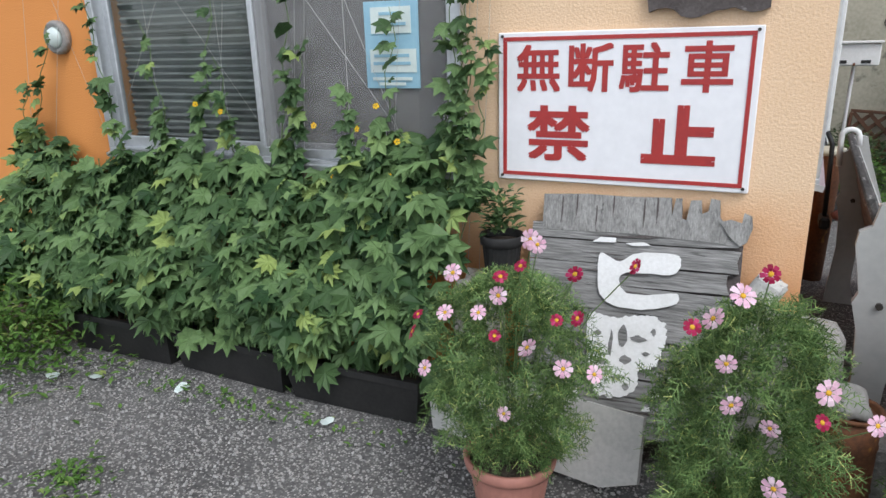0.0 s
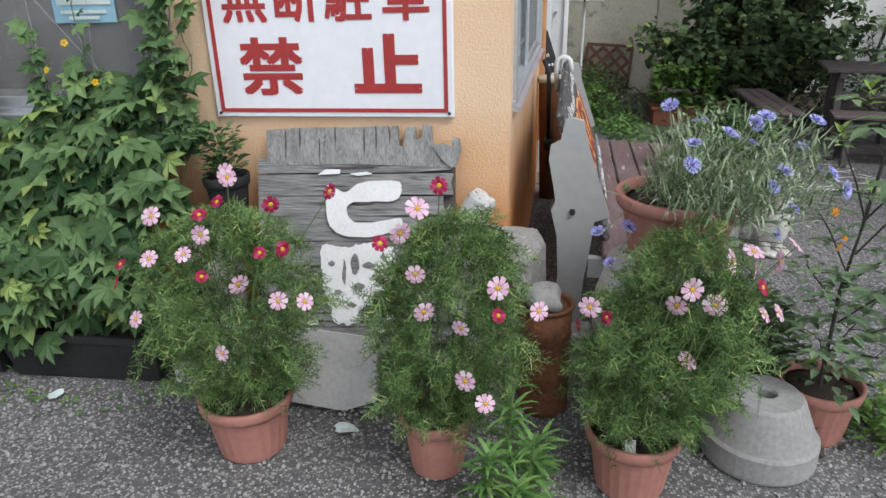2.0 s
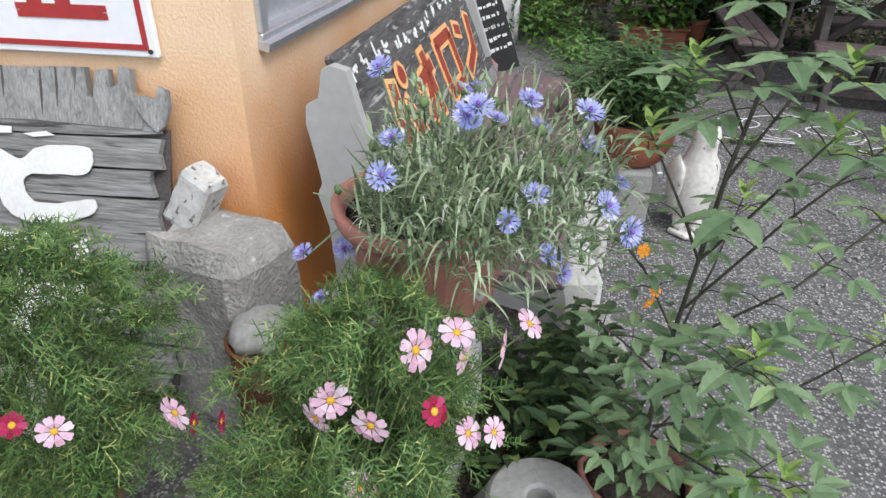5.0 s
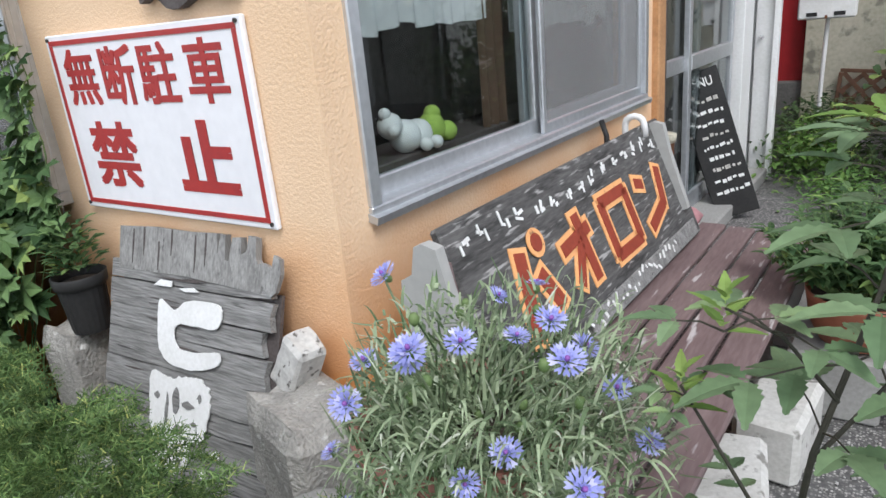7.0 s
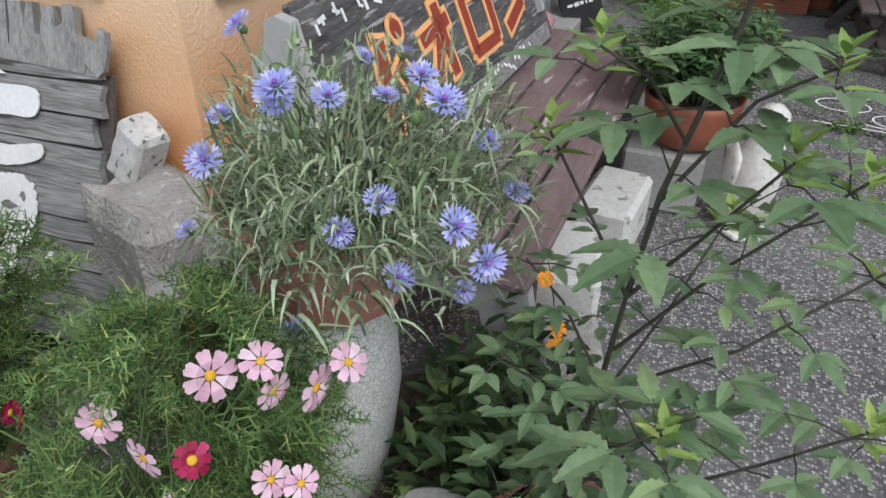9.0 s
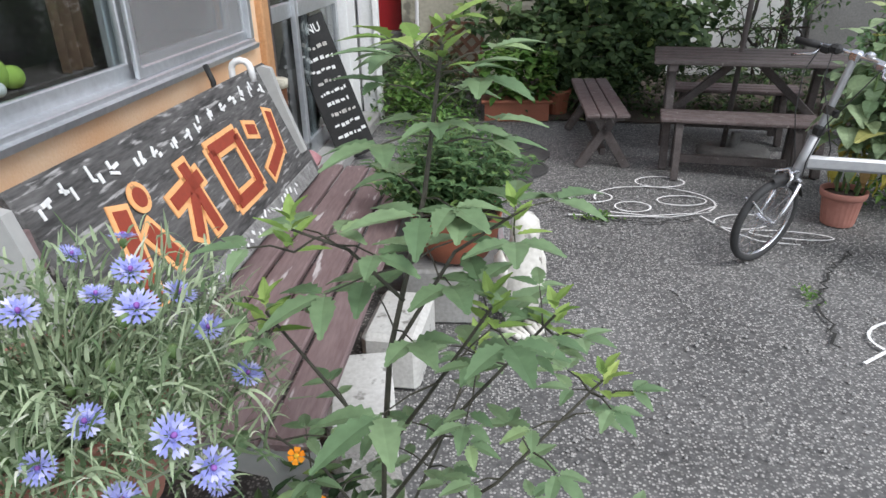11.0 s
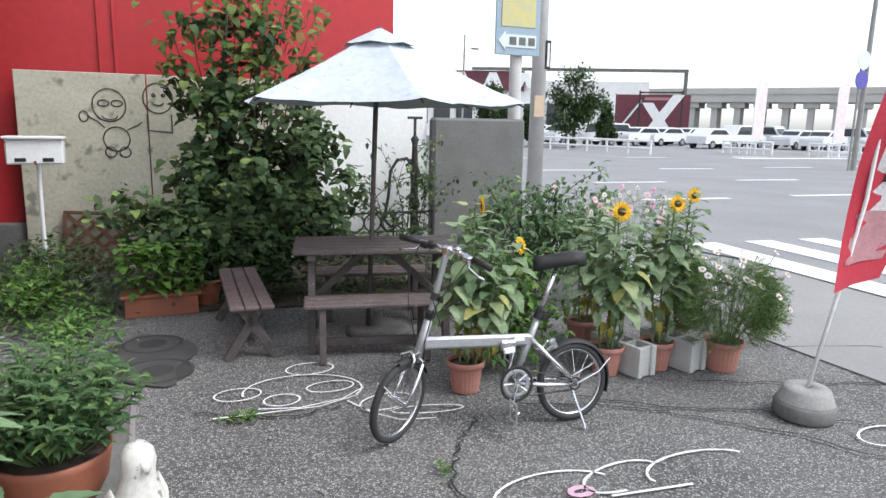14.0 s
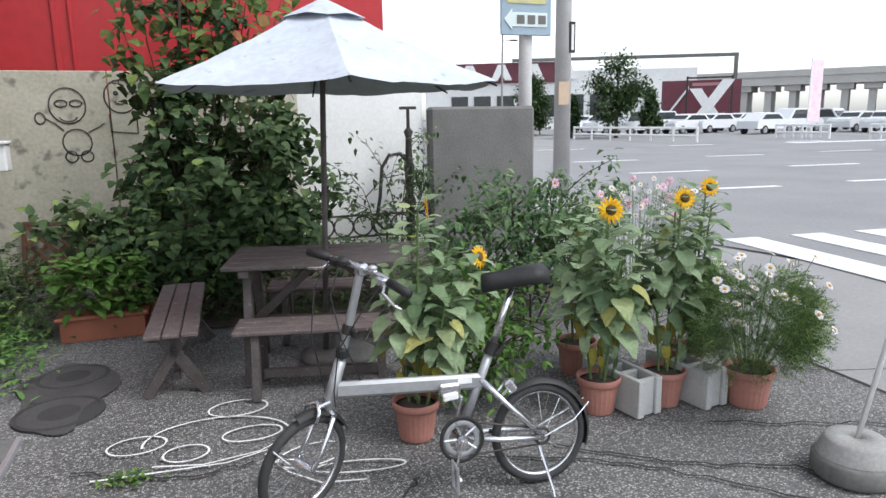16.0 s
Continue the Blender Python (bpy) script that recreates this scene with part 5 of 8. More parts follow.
def cosmos(at, r, h, flowers, label, seed, fronds=1250, pot_r=0.14, pot_h=0.21, lean=(0, 0), side=None):
    """A potted cosmos: many stems from the pot, feathery leaves in an uneven dome, heads on long stalks."""
    random.seed(seed)
    t = thing("potted_cosmos", label, "potted plant", at, "potted cosmos")
    at = Vector(at)
    pot_mesh(t, pot_r, pot_h, TERRA)
    leaves = M()
    heads = [Vector(f[1:4]) - at for f in flowers]
    for i in range(16):
        a, k = rnd(0, 6.28), rnd(0.2, 0.95)
        b = Vector((rnd(-0.05, 0.05), rnd(-0.05, 0.05), pot_h * 0.85))
        tip = Vector((math.cos(a) * r * k + lean[0], math.sin(a) * r * k + lean[1], pot_h + (h - pot_h) * rnd(0.65, 1.0) * (1 - 0.35 * k)))
        mid = b.lerp(tip, 0.5) + Vector((math.cos(a), math.sin(a), 0)) * r * 0.12
        part("stem", M().tube([b, b.lerp(mid, 0.5), mid, tip], 0.0035, 5, 0.0015), STEM, t)
    for i in range(fronds):
        a = rnd(0, 6.28)
        u = rnd(-0.9, 1)
        s = rnd(0.25, 1.0) ** 0.45
        cz = pot_h + (h - pot_h) * 0.50
        rr = r * math.sqrt(max(0.06, 1 - u * u * (0.93 if u > 0 else 0.90))) * (1 + 0.75 * noise.noise(Vector((math.cos(a) * 1.8, math.sin(a) * 1.8, u * 2.4 + seed))))
        p = Vector((math.cos(a) * rr * s + lean[0] * (0.5 + u / 2), math.sin(a) * rr * s + lean[1] * (0.5 + u / 2), cz + u * (h - pot_h) * 0.5))
        d = Vector((math.cos(a) * rnd(0.4, 1), math.sin(a) * rnd(0.4, 1), rnd(-0.4, 0.7)))
        d += Vector((rnd(-.7, .7), rnd(-.7, .7), rnd(-.3, .3)))
        if all((p - g).length > 0.06 and (p - g - Vector((0.03, -0.05, 0.06))).length > 0.075 for g in heads):
            frond(leaves, p - d * 0.04, d, rnd(0.07, 0.12), 11)
    for i in range(side[3] if side else 0):
        p = Vector((side[0] + random.gauss(0, 0.06), side[1] + random.gauss(0, 0.05), side[2] + random.gauss(0, 0.10)))
        if all((p - g).length > 0.06 for g in heads):
            frond(leaves, p, (rnd(-.6, 1), rnd(-.8, .6), rnd(-.3, .7)), rnd(0.07, 0.12), 11)
    part("foliage", leaves, L_COSMOS, t, "feathery green thread-like leaves")
    for (kind, x, y, z, sc) in flowers:
        p = Vector((x, y, z)) - at
        root = Vector((p.x * 0.35, p.y * 0.35, p.z * 0.55))
        part("flower_stem", M().tube([root, root.lerp(p, 0.55) + Vector((0, 0, 0.03)), p - Vector((0, 0, 0.01)), p], 0.002, 5, 0.0014), STEM, t)
        out = Vector((p.x + rnd(-0.22, 0.22), p.y * 1.2 - rnd(0.0, 0.16), rnd(-0.08, 0.42)))
        put_head(t, HEADS[kind], EYE, p, out, sc)
    return t


C3 = [(0.61, -0.75, 0.74, 1.0), (0.67, -0.72, 0.76, 0.8), (0.68, -0.72, 0.71, 0.75), (0.74, -0.71, 0.73, 0.95), (0.78, -0.69, 0.77, 0.75), (0.50, -0.84, 0.70, 0.85), (0.47, -0.83, 0.65, 0.8), (0.56, -0.84, 0.66, 0.85), (0.70, -0.78, 0.61, 0.75), (0.74, -0.77, 0.61, 0.7), (0.25, -0.86, 0.65, 0.8), (0.52, -0.80, 0.47, 0.8)]


def fl(kind, y, pts, sc=0.76):
    return [(kind, x, y + rnd(-0.06, 0.05), z, sc * rnd(0.85, 1.15)) for x, z in pts]


random.seed(2)
C3PINK = [("pink", x, y, z, k) for x, y, z, k in C3]
cosmos((-0.81, -0.69, 0), 0.235, 0.82, fl("pink", -0.85, [(-0.71, 0.97), (-0.66, 0.99), (-0.94, 0.85), (-0.96, 0.73), (-0.79, 0.81), (-0.85, 0.75), (-1.02, 0.55), (-0.71, 0.66), (-0.61, 0.60), (-0.51, 0.63), (-0.75, 0.48)]) + fl("wine", -0.85, [(-0.72, 0.91), (-0.57, 0.91), (-0.78, 0.87), (-0.61, 0.78), (-0.79, 0.70), (-1.06, 0.66), (-1.05, 0.71), (-0.43, 0.93), (-0.57, 0.77)]), "potted cosmos with pink and wine red flowers", 11, pot_r=0.15)
cosmos((-0.18, -0.72, 0), 0.215, 0.83, fl("pink", -0.92, [(-0.19, 0.75), (-0.17, 0.94), (-0.23, 0.85), (-0.17, 0.65), (-0.08, 0.59), (-0.06, 0.48), (-0.01, 0.41), (0.12, 0.68), (0.02, 0.74)]) + fl("wine", -0.90, [(-0.12, 0.99), (-0.27, 0.84), (0.02, 0.65)]), "bushy potted cosmos with pink flowers", 12, pot_r=0.115, lean=(0.07, 0))
cosmos((0.41, -0.74, 0), 0.205, 0.80, C3PINK + fl("wine", -0.80, [(0.23, 0.56), (0.30, 0.60), (0.66, 0.72)], 0.8), "bushy potted cosmos with pink flowers beside the concrete base", 13, lean=(0.13, 0.02), side=(0.13, 0.11, 0.42, 230))
ptag = thing("plant_tag", "white plastic plant tag in the pot", "plant tag", pose(0.39, -0.845, 0.17, -15, 0, 5))
part("tag", M().slab((0, 0, 0.025), (0.03, 0.004, 0.06), 0.001), WHITE, ptag)

# narrow-leaved rosettes in front of the middle pot
random.seed(6)
spk = thing("lily_seedlings", "young lily-like plants with narrow leaf whorls", "plant", (0.0, -0.93, 0))
lm, sm = M(), M()
for (x, y, h) in ((0.04, 0.03, 0.42), (0.10, -0.02, 0.30), (-0.02, -0.04, 0.26), (0.12, 0.06, 0.24), (0.06, -0.08, 0.20)):
    top = Vector((x + 0.02, y, h))
    sm.tube([(x, y, 0), (x + 0.01, y, h * 0.5), top], 0.005, 5, 0.003)
    for i in range(46):
        f = rnd(0.25, 1.0)
        a = i * 2.4
        lm.strip((x + 0.02 * f, y, h * f), (math.cos(a), math.sin(a), 0.9 - 0.9 * (1 - f) + rnd(-.1, .2)), rnd(0.08, 0.13), 0.016, 0.45, 3)
part("foliage", lm, L_LILY, spk)
part("stem_cluster", sm, STEM, spk)

# cornflowers in a raised terracotta pot
random.seed(31)
CP = Vector((0.55, -0.34, 0.585))
corn = thing("potted_cornflowers", "potted blue cornflowers with narrow silvery leaves", "potted plant", CP)
pot_mesh(corn, 0.195, 0.22, TERRA)
lv, st = M(), M()
for i in range(5200):
    a, k = rnd(0, 6.28), rnd(0, 1) ** 0.5
    ph = rnd(0.0, 1.0)
    reach = 0.10 * k + (0.19 if math.cos(a) > 0 else 0.13) * ph
    p = Vector((math.cos(a) * reach + 0.07 + 0.04 * ph, math.sin(a) * reach - 0.09 * ph, 0.17 + 0.29 * (1 - 0.8 * k * k) * ph + 0.03 * rnd(-1, 1)))
    b = a + rnd(-1.3, 1.3)
    d = Vector((math.cos(b) * rnd(0.2, 0.9), math.sin(b) * rnd(0.2, 0.9), rnd(0.0, 1.5)))
    lv.strip(p, d, rnd(0.03, 0.075), rnd(0.0042, 0.0085), rnd(-0.2, 1.3), 4)
for i in range(46):
    a, k = rnd(0, 6.28), rnd(0.2, 1)
    tip = Vector((math.cos(a) * 0.30 * k + 0.06, math.sin(a) * 0.28 * k - 0.06, rnd(0.25, 0.50) - 0.15 * k))
    st.tube([(math.cos(a) * 0.05, math.sin(a) * 0.05, 0.15), (tip.x * 0.5, tip.y * 0.5, tip.z * 0.8), tip], 0.0025, 5, 0.0015)
    if i % 2:
        h = part("bud", CALYX, None, corn)
        h.matrix_basis = Matrix.Translation(tip)
CF = [(0.48, -0.41, 1.08), (0.61, -0.28, 1.01), (0.53, -0.54, 1.0), (0.66, -0.60, 1.07), (0.62, -0.15, 0.98), (0.84, -0.52, 1.06), (0.64, -0.45, 1.01), (0.76, -0.27, 0.94), (0.68, -0.62, 1.09), (0.88, -0.58, 0.93), (0.52, -0.58, 0.95), (0.91, -0.42, 0.90), (0.77, -0.56, 0.93), (0.92, -0.58, 0.89), (0.80, -0.58, 0.83), (0.73, -0.60, 0.90), (0.58, -0.52, 0.62), (0.68, -0.35, 0.98), (0.39, -0.42, 0.71), (0.83, -0.40, 0.69), (0.30, -0.42, 0.69), (0.56, -0.45, 0.76), (0.64, -0.45, 0.68), (0.34, -0.45, 0.60), (0.86, -0.40, 0.96), (0.74, -0.35, 1.02)]
for q in CF:
    p = Vector(q) - CP
    r0 = Vector((p.x * 0.3, p.y * 0.3, 0.16))
    part("flower_stem", M().tube([r0, r0.lerp(p, 0.5) + Vector((0, 0, 0.04)), p - Vector((0, 0, 0.012)), p], 0.0026, 5, 0.0018), L_CORN, corn)
    h = put_head(corn, CORN, CORN_EYE, p, (p.x * 0.9 + rnd(-0.15, 0.25), p.y - rnd(0.05, 0.3), rnd(0.15, 0.9)), rnd(0.62, 0.84))
    part("calyx", CALYX, None, h)
for q in ((0.50, -0.40, 0.92), (0.60, -0.50, 0.78), (0.68, -0.52, 0.70), (0.40, -0.48, 0.64), (0.70, -0.50, 0.63)):
    p = Vector(q) - CP
    st.tube([(p.x * 0.3, p.y * 0.3, 0.16), p], 0.0025, 5)
    put_head(corn, HEADS["white"], None, p, (rnd(-0.4, 0.4), -0.5, rnd(-0.3, 0.4)), rnd(0.55, 0.75))
part("foliage", lv, L_CORN, corn, "narrow grey-green leaves")
part("bud_stalk", st, L_CORN, corn, kind="stuff")


def toothed(m, p, d, up, l, w, droop=0.25):
    """A broad pointed leaflet with a folded middle and saw-toothed margins."""
    p, d = Vector(p), Vector(d).normalized()
    s = d.cross(Vector(up))
    s = (s if s.length > 1e-3 else d.orthogonal()).normalized()
    u = s.cross(d).normalized()
    rows = ((0.0, 0.06), (0.16, 0.62), (0.30, 0.92), (0.46, 1.0), (0.62, 0.82), (0.78, 0.52), (0.90, 0.25))
    mid, edge = [], {-1: [], 1: []}
    for f, k in rows:
        c = p + d * l * f - u * l * droop * f * f
        mid.append(c)
        for g in (-1, 1):
            edge[g] += [c + s * g * w * 0.5 * k + u * w * 0.14 * k, c + d * l * 0.085 + s * g * w * 0.41 * k + u * w * 0.11 * k - u * l * droop * 0.17 * f]
    tip = p + d * l - u * l * droop
    n = len(rows)
    vs = mid + [tip] + edge[-1] + edge[1]
    fs = []
    for i in range(n):
        nx = i + 1
        a, b = n + 1 + 2 * i, n + 1 + 2 * n + 2 * i
        fs += [(i, a, a + 1, nx), (i, nx, b + 1, b)]
        if i < n - 1:
            fs += [(nx, a + 1, a + 2), (nx, b + 2, b + 1)]
    m.add(vs, fs)


def compound(leaf_m, stem_m, p, d, pairs, l, w):
    """A stalk with an end leaflet and pairs of side leaflets."""
    d = Vector(d).normalized()
    s = d.cross(Vector((0, 0, 1)))
    s = (s if s.length > 1e-3 else Vector((1, 0, 0))).normalized()
    end = Vector(p) + d * l * (0.45 + 0.45 * pairs)
    stem_m.tube([p, Vector(p).lerp(end, 0.5) + Vector((0, 0, 0.006)), end], 0.0017, 4, 0.001)
    toothed(leaf_m, end, d, (0, 0, 1), l, w)
    for i in range(pairs):
        a = Vector(p).lerp(end, 1 - 0.46 * i)
        for k in (-1, 1):
            toothed(leaf_m, a, d * rnd(0.45, 0.7) + s * k * 0.85 + Vector((0, 0, rnd(-0.15, 0.15))), (0, 0, 1), l * rnd(0.78, 0.92) * (1 - 0.15 * i), w * 0.9)


random.seed(41)
TB = Vector((1.04, -0.42, 0))
tall = thing("potted_marigold_bush", "tall potted bush with dark stems and orange flowers", "potted plant", TB)
pot_mesh(tall, 0.128, 0.20, TERRA)
lv, young, st = M(), M(), M()
FORK = (1.083, -0.378, 0.735)
# each limb: its points from the thick to the thin end, radius, leaf pairs, leaflet length, and whether it ends in a young tuft
BRANCHES = [([(1.04, -0.42, 0.16), (1.066, -0.36, 0.50), FORK], 0.0070, 0, 0.06, False),
            ([FORK, (1.10, -0.37, 0.91), (1.15, -0.31, 1.12), (1.175, -0.27, 1.31)], 0.0050, 5, 0.085, True),
            ([FORK, (1.03, -0.40, 0.85), (0.95, -0.42, 1.00)], 0.0036, 2, 0.045, True),
            ([FORK, (1.15, -0.40, 0.85), (1.24, -0.42, 1.01)], 0.0036, 1, 0.10, True),
            ([(1.08, -0.37, 0.62), (1.20, -0.41, 0.84), (1.32, -0.42, 1.00)], 0.0034, 4, 0.05, True),
            ([(1.07, -0.37, 0.52), (1.25, -0.42, 0.72), (1.40, -0.36, 0.86)], 0.0034, 5, 0.055, True),
            ([(1.06, -0.40, 0.32), (1.23, -0.43, 0.42), (1.34, -0.42, 0.52), (1.44, -0.42, 0.63)], 0.0036, 4, 0.065, True),
            ([(1.06, -0.40, 0.40), (1.12, -0.50, 0.55), (1.17, -0.56, 0.66)], 0.0032, 4, 0.085, True),
            ([(1.07, -0.38, 0.55), (0.99, -0.38, 0.70), (0.93, -0.40, 0.78)], 0.0030, 3, 0.05, False),
            ([(1.06, -0.39, 0.45), (0.96, -0.42, 0.56), (0.91, -0.46, 0.62)], 0.0030, 3, 0.055, False),
            ([(1.10, -0.37, 0.90), (1.19, -0.32, 1.04), (1.27, -0.33, 1.10)], 0.0034, 2, 0.09, True),
            ([(1.12, -0.35, 0.98), (1.06, -0.40, 1.08), (1.00, -0.43, 1.12)], 0.0030, 1, 0.07, True),
            ([(1.06, -0.36, 0.45), (1.16, -0.20, 0.62), (1.22, -0.08, 0.74)], 0.0032, 3, 0.055, True),
            ([(1.05, -0.40, 0.30), (1.16, -0.55, 0.36), (1.25, -0.62, 0.44)], 0.0032, 4, 0.075, True),
            ([(1.05, -0.38, 0.25), (1.17, -0.30, 0.36), (1.27, -0.24, 0.45)], 0.0030, 6, 0.06, False),
            ([(1.05, -0.40, 0.22), (0.99, -0.50, 0.34), (0.95, -0.55, 0.42)], 0.0028, 3, 0.055, False)]
for pts, r, pairs, ll, tuft in BRANCHES:
    pts = [Vector(q) - TB for q in pts]
    part("stem", M().tube(pts, r, 6, r * 0.55), DARKSTEM, tall)
    turn = rnd(0, 3)
    for i in range(pairs):
        f = 0.38 + 0.56 * i / max(1, pairs - 1) if pairs > 1 else 0.6
        g = f * (len(pts) - 1)
        k = min(int(g), len(pts) - 2)
        a = pts[k].lerp(pts[k + 1], g - k)
        turn += 1.57 + rnd(-0.3, 0.3)
        for q in (0, math.pi):
            compound(lv, st, a, (math.cos(turn + q), math.sin(turn + q), rnd(-0.05, 0.35)), rnd(0, 1) < 0.8 and 1 or 2, ll * rnd(0.85, 1.15), ll * 0.46)
    if tuft:
        tip = pts[-1]
        for i in range(9):
            ang = i * 2.4
            toothed(young, tip + Vector((0, 0, 0.006 * i - 0.03)), (math.cos(ang), math.sin(ang), 0.25 + 0.13 * i), (0, 0, 1), rnd(0.035, 0.055) * (1.15 - 0.05 * i), 0.017, 0.15)
        for q in range(2):
            compound(lv, st, tip - Vector((0, 0, 0.03)), (math.cos(turn + 1 + q * 3.1), math.sin(turn + 1 + q * 3.1), 0.3), 1, ll * 0.9, ll * 0.4)
crown = Vector((1.175, -0.27, 1.31)) - TB
for i in range(9):
    a = i * 2.4
    compound(lv if i < 6 else young, st, crown - Vector((0.004 * i, 0.004 * i, 0.13 - 0.016 * i)), (math.cos(a), math.sin(a), 0.05 + 0.08 * i), 1, rnd(0.06, 0.08), 0.030)
for i in range(150):
    a, k = rnd(0, 6.28), rnd(0.02, 0.17)
    toothed(lv, (math.cos(a) * k, math.sin(a) * k, rnd(0.2, 0.55)), (math.cos(a), math.sin(a), rnd(-0.2, 0.6)), (0, 0, 1), rnd(0.035, 0.065), 0.026)
part("foliage", lv, L_TALL, tall, "green toothed compound leaves")
part("young_foliage", young, L_TIP, tall, "yellow-green young leaf tufts")
part("leaf_stalk", st, DARKSTEM, tall, kind="stuff")
for p, f in (((-0.07, -0.02, 0.78), (0.2, -1, 0.3)), ((-0.04, -0.04, 0.71), (0.5, -0.6, 0.5)), ((-0.045, -0.03, 0.675), (0.6, -0.7, -0.2))):
    put_head(tall, HEADS["orange"], EYE, p, f, 0.5)


# vines on the troughs and up the strings
def vine_mass():
    random.seed(51)
    m, st = M(), M()
    for i in range(2000):
        x = rnd(-4.15, -1.22)
        z = 0.29 + rnd(0, 1) ** 0.85 * 0.95
        top = 1.02 + 0.42 * noise.noise(Vector((x * 2.3, 0, 0))) - max(0, -3.4 - x) * 0.55
        if z > top:
            z = rnd(0.2, top)
        front = -0.40 - 0.05 * min(1, max(0, (z - 0.3) / 0.15)) + 0.36 * max(0, (z - 0.45)) / 0.65 + 0.10 * noise.noise(Vector((x * 3, z * 3, 2)))
        y = front + abs(random.gauss(0, 0.07))
        p = Vector((x, min(y, -0.04), z))
        d = Vector((rnd(-0.7, 0.7), rnd(-0.9, -0.1), rnd(-1.0, 0.0)))
        palm(m, p, d, (rnd(-.7, .7), -0.7 + rnd(-.4, .4), 0.7), rnd(0.065, 0.155), 7 if i % 3 else 5)
    for i in range(60):
        x = rnd(-3.5, -1.3)
        st.tube([(x, -0.3, 0.16), (x + rnd(-.1, .1), -0.22, 0.5), (x + rnd(-.2, .2), -0.1, 0.95)], 0.003, 4, 0.002)
    return m, st


vine = thing("climbing_vine", "dense climbing vine with lobed leaves growing from the troughs", "climbing plant")
vm, vs_ = vine_mass()
runs = [(-3.85, -3.5, 1.62), (-3.1, -3.22, 1.75), (-2.75, -2.85, 1.62), (-2.6, -2.4, 1.75), (-2.35, -2.42, 1.45), (-2.1, -2.0, 1.72), (-2.05, -1.95, 1.5), (-1.72, -1.75, 1.35), (-1.60, -1.50, 1.62), (-1.30, -1.22, 1.95), (-1.22, -1.17, 1.95), (-1.17, -1.12, 1.5), (-3.95, -3.75, 1.35), (-1.25, -1.20, 1.6)]
strings = M()
for x0, x1, zt in runs:
    pts = [Vector((x0 + (x1 - x0) * f + 0.02 * math.sin(f * 17), -0.10 - 0.0 * f, 0.9 + (zt - 0.9) * f)) for f in [i / 12 for i in range(13)]]
    vs_.tube(pts, 0.0028, 4, 0.0018)
    strings.rod((x0, -0.12, 0.2), (x1 + (x1 - x0) * 0.4, -0.05, 2.05), 0.0008, n=4)
    for i in range(34):
        f = rnd(0, 1) ** 1.4
        p = Vector((x0 + (x1 - x0) * f, -0.10, 0.9 + (zt - 0.9) * f))
        palm(vm, p, (rnd(-1, 1), rnd(-0.6, -0.1), rnd(-0.7, 0.3)), (0, -0.7, 0.7), rnd(0.04, 0.12) * (1.15 - 0.5 * f))
for x0, x1 in ((-3.6, -3.2), (-2.9, -2.1), (-2.2, -1.4), (-1.9, -1.45), (-2.6, -3.2)):
    strings.rod((x0, -0.05, 2.0), (x1, -0.08, 1.0), 0.0008, n=4)
part("foliage", vm, L_VINE, vine, "lobed mid-green leaves")
part("runner", vs_, STEM, vine, kind="stuff")
for i in range(16):
    put_head(vine, HEADS["yellow"], None, (rnd(-2.6, -1.2), rnd(-0.2, -0.12), rnd(0.75, 1.3)), (rnd(-.3, .3), -1, 0.3), 0.5)
net = thing("vine_strings", "thin pale strings for the vine, tied to the wall", "string")
part("stringwork", strings, RESIN, net)

def weeds(name, label, c, sx, sy, n, h, seed, material=L_WEED, size=(0.03, 0.07)):
    random.seed(seed)
    m = M()
    for i in range(n):
        x, y = random.gauss(0, sx), random.gauss(0, sy)
        z = rnd(0, h) * max(0.15, 1 - (abs(x) / (2.5 * sx)) ** 2)
        a = rnd(0, 6.28)
        m.leaf((x, y, z), (math.cos(a), math.sin(a), rnd(0.0, 1.0)), (0, 0, 1), rnd(*size), rnd(*size) * 0.4)
    ob = tagged(part(name, m, material, None), label, "weeds", "", "stuff")
    ob.matrix_basis = Matrix.Translation(c)
    return ob


weeds("weed_clump", "low green weeds beside the troughs", (-3.72, -0.60, 0.0), 0.34, 0.24, 3200, 0.44, 61)
weeds("weed_clump", "small weed tuft growing through the asphalt", (-2.32, -1.20, 0.0), 0.08, 0.05, 120, 0.05, 62, size=(0.02, 0.05))
weeds("weed_clump", "sparse creeping weeds at the foot of the troughs", (-2.1, -0.55, 0.0), 0.4, 0.06, 160, 0.03, 63, size=(0.02, 0.05))
weeds("weed_clump", "grass tuft growing through the asphalt", (1.84, 2.33, 0.0), 0.05, 0.025, 70, 0.04, 64, size=(0.02, 0.05))
weeds("weed_clump", "grass tuft in an asphalt crack", (2.62, 1.45, 0.0), 0.02, 0.04, 40, 0.03, 65, size=(0.015, 0.035))
weeds("weed_clump", "weeds growing beside the flower pot", (1.25, -0.40, 0.0), 0.07, 0.10, 260, 0.14, 66)
weeds("weed_clump", "low green weeds along the fence foot", (0.62, 5.4, 0.0), 0.30, 0.5, 1700, 0.45, 67, L_BUSH, (0.05, 0.10))
weeds("weed_clump", "low green weeds beside the white post", (0.62, 4.8, 0.0), 0.15, 0.35, 800, 0.42, 68, size=(0.05, 0.10))
weeds("weed_clump", "bright low weeds along the drain channel", (0.90, 4.2, 0.0), 0.14, 0.40, 650, 0.12, 71, L_LILY, (0.04, 0.09))
weeds("weed_clump", "leafy undergrowth behind the pots", (0.86, -0.22, 0.0), 0.11, 0.11, 800, 0.40, 69, L_BUSH, (0.04, 0.08))

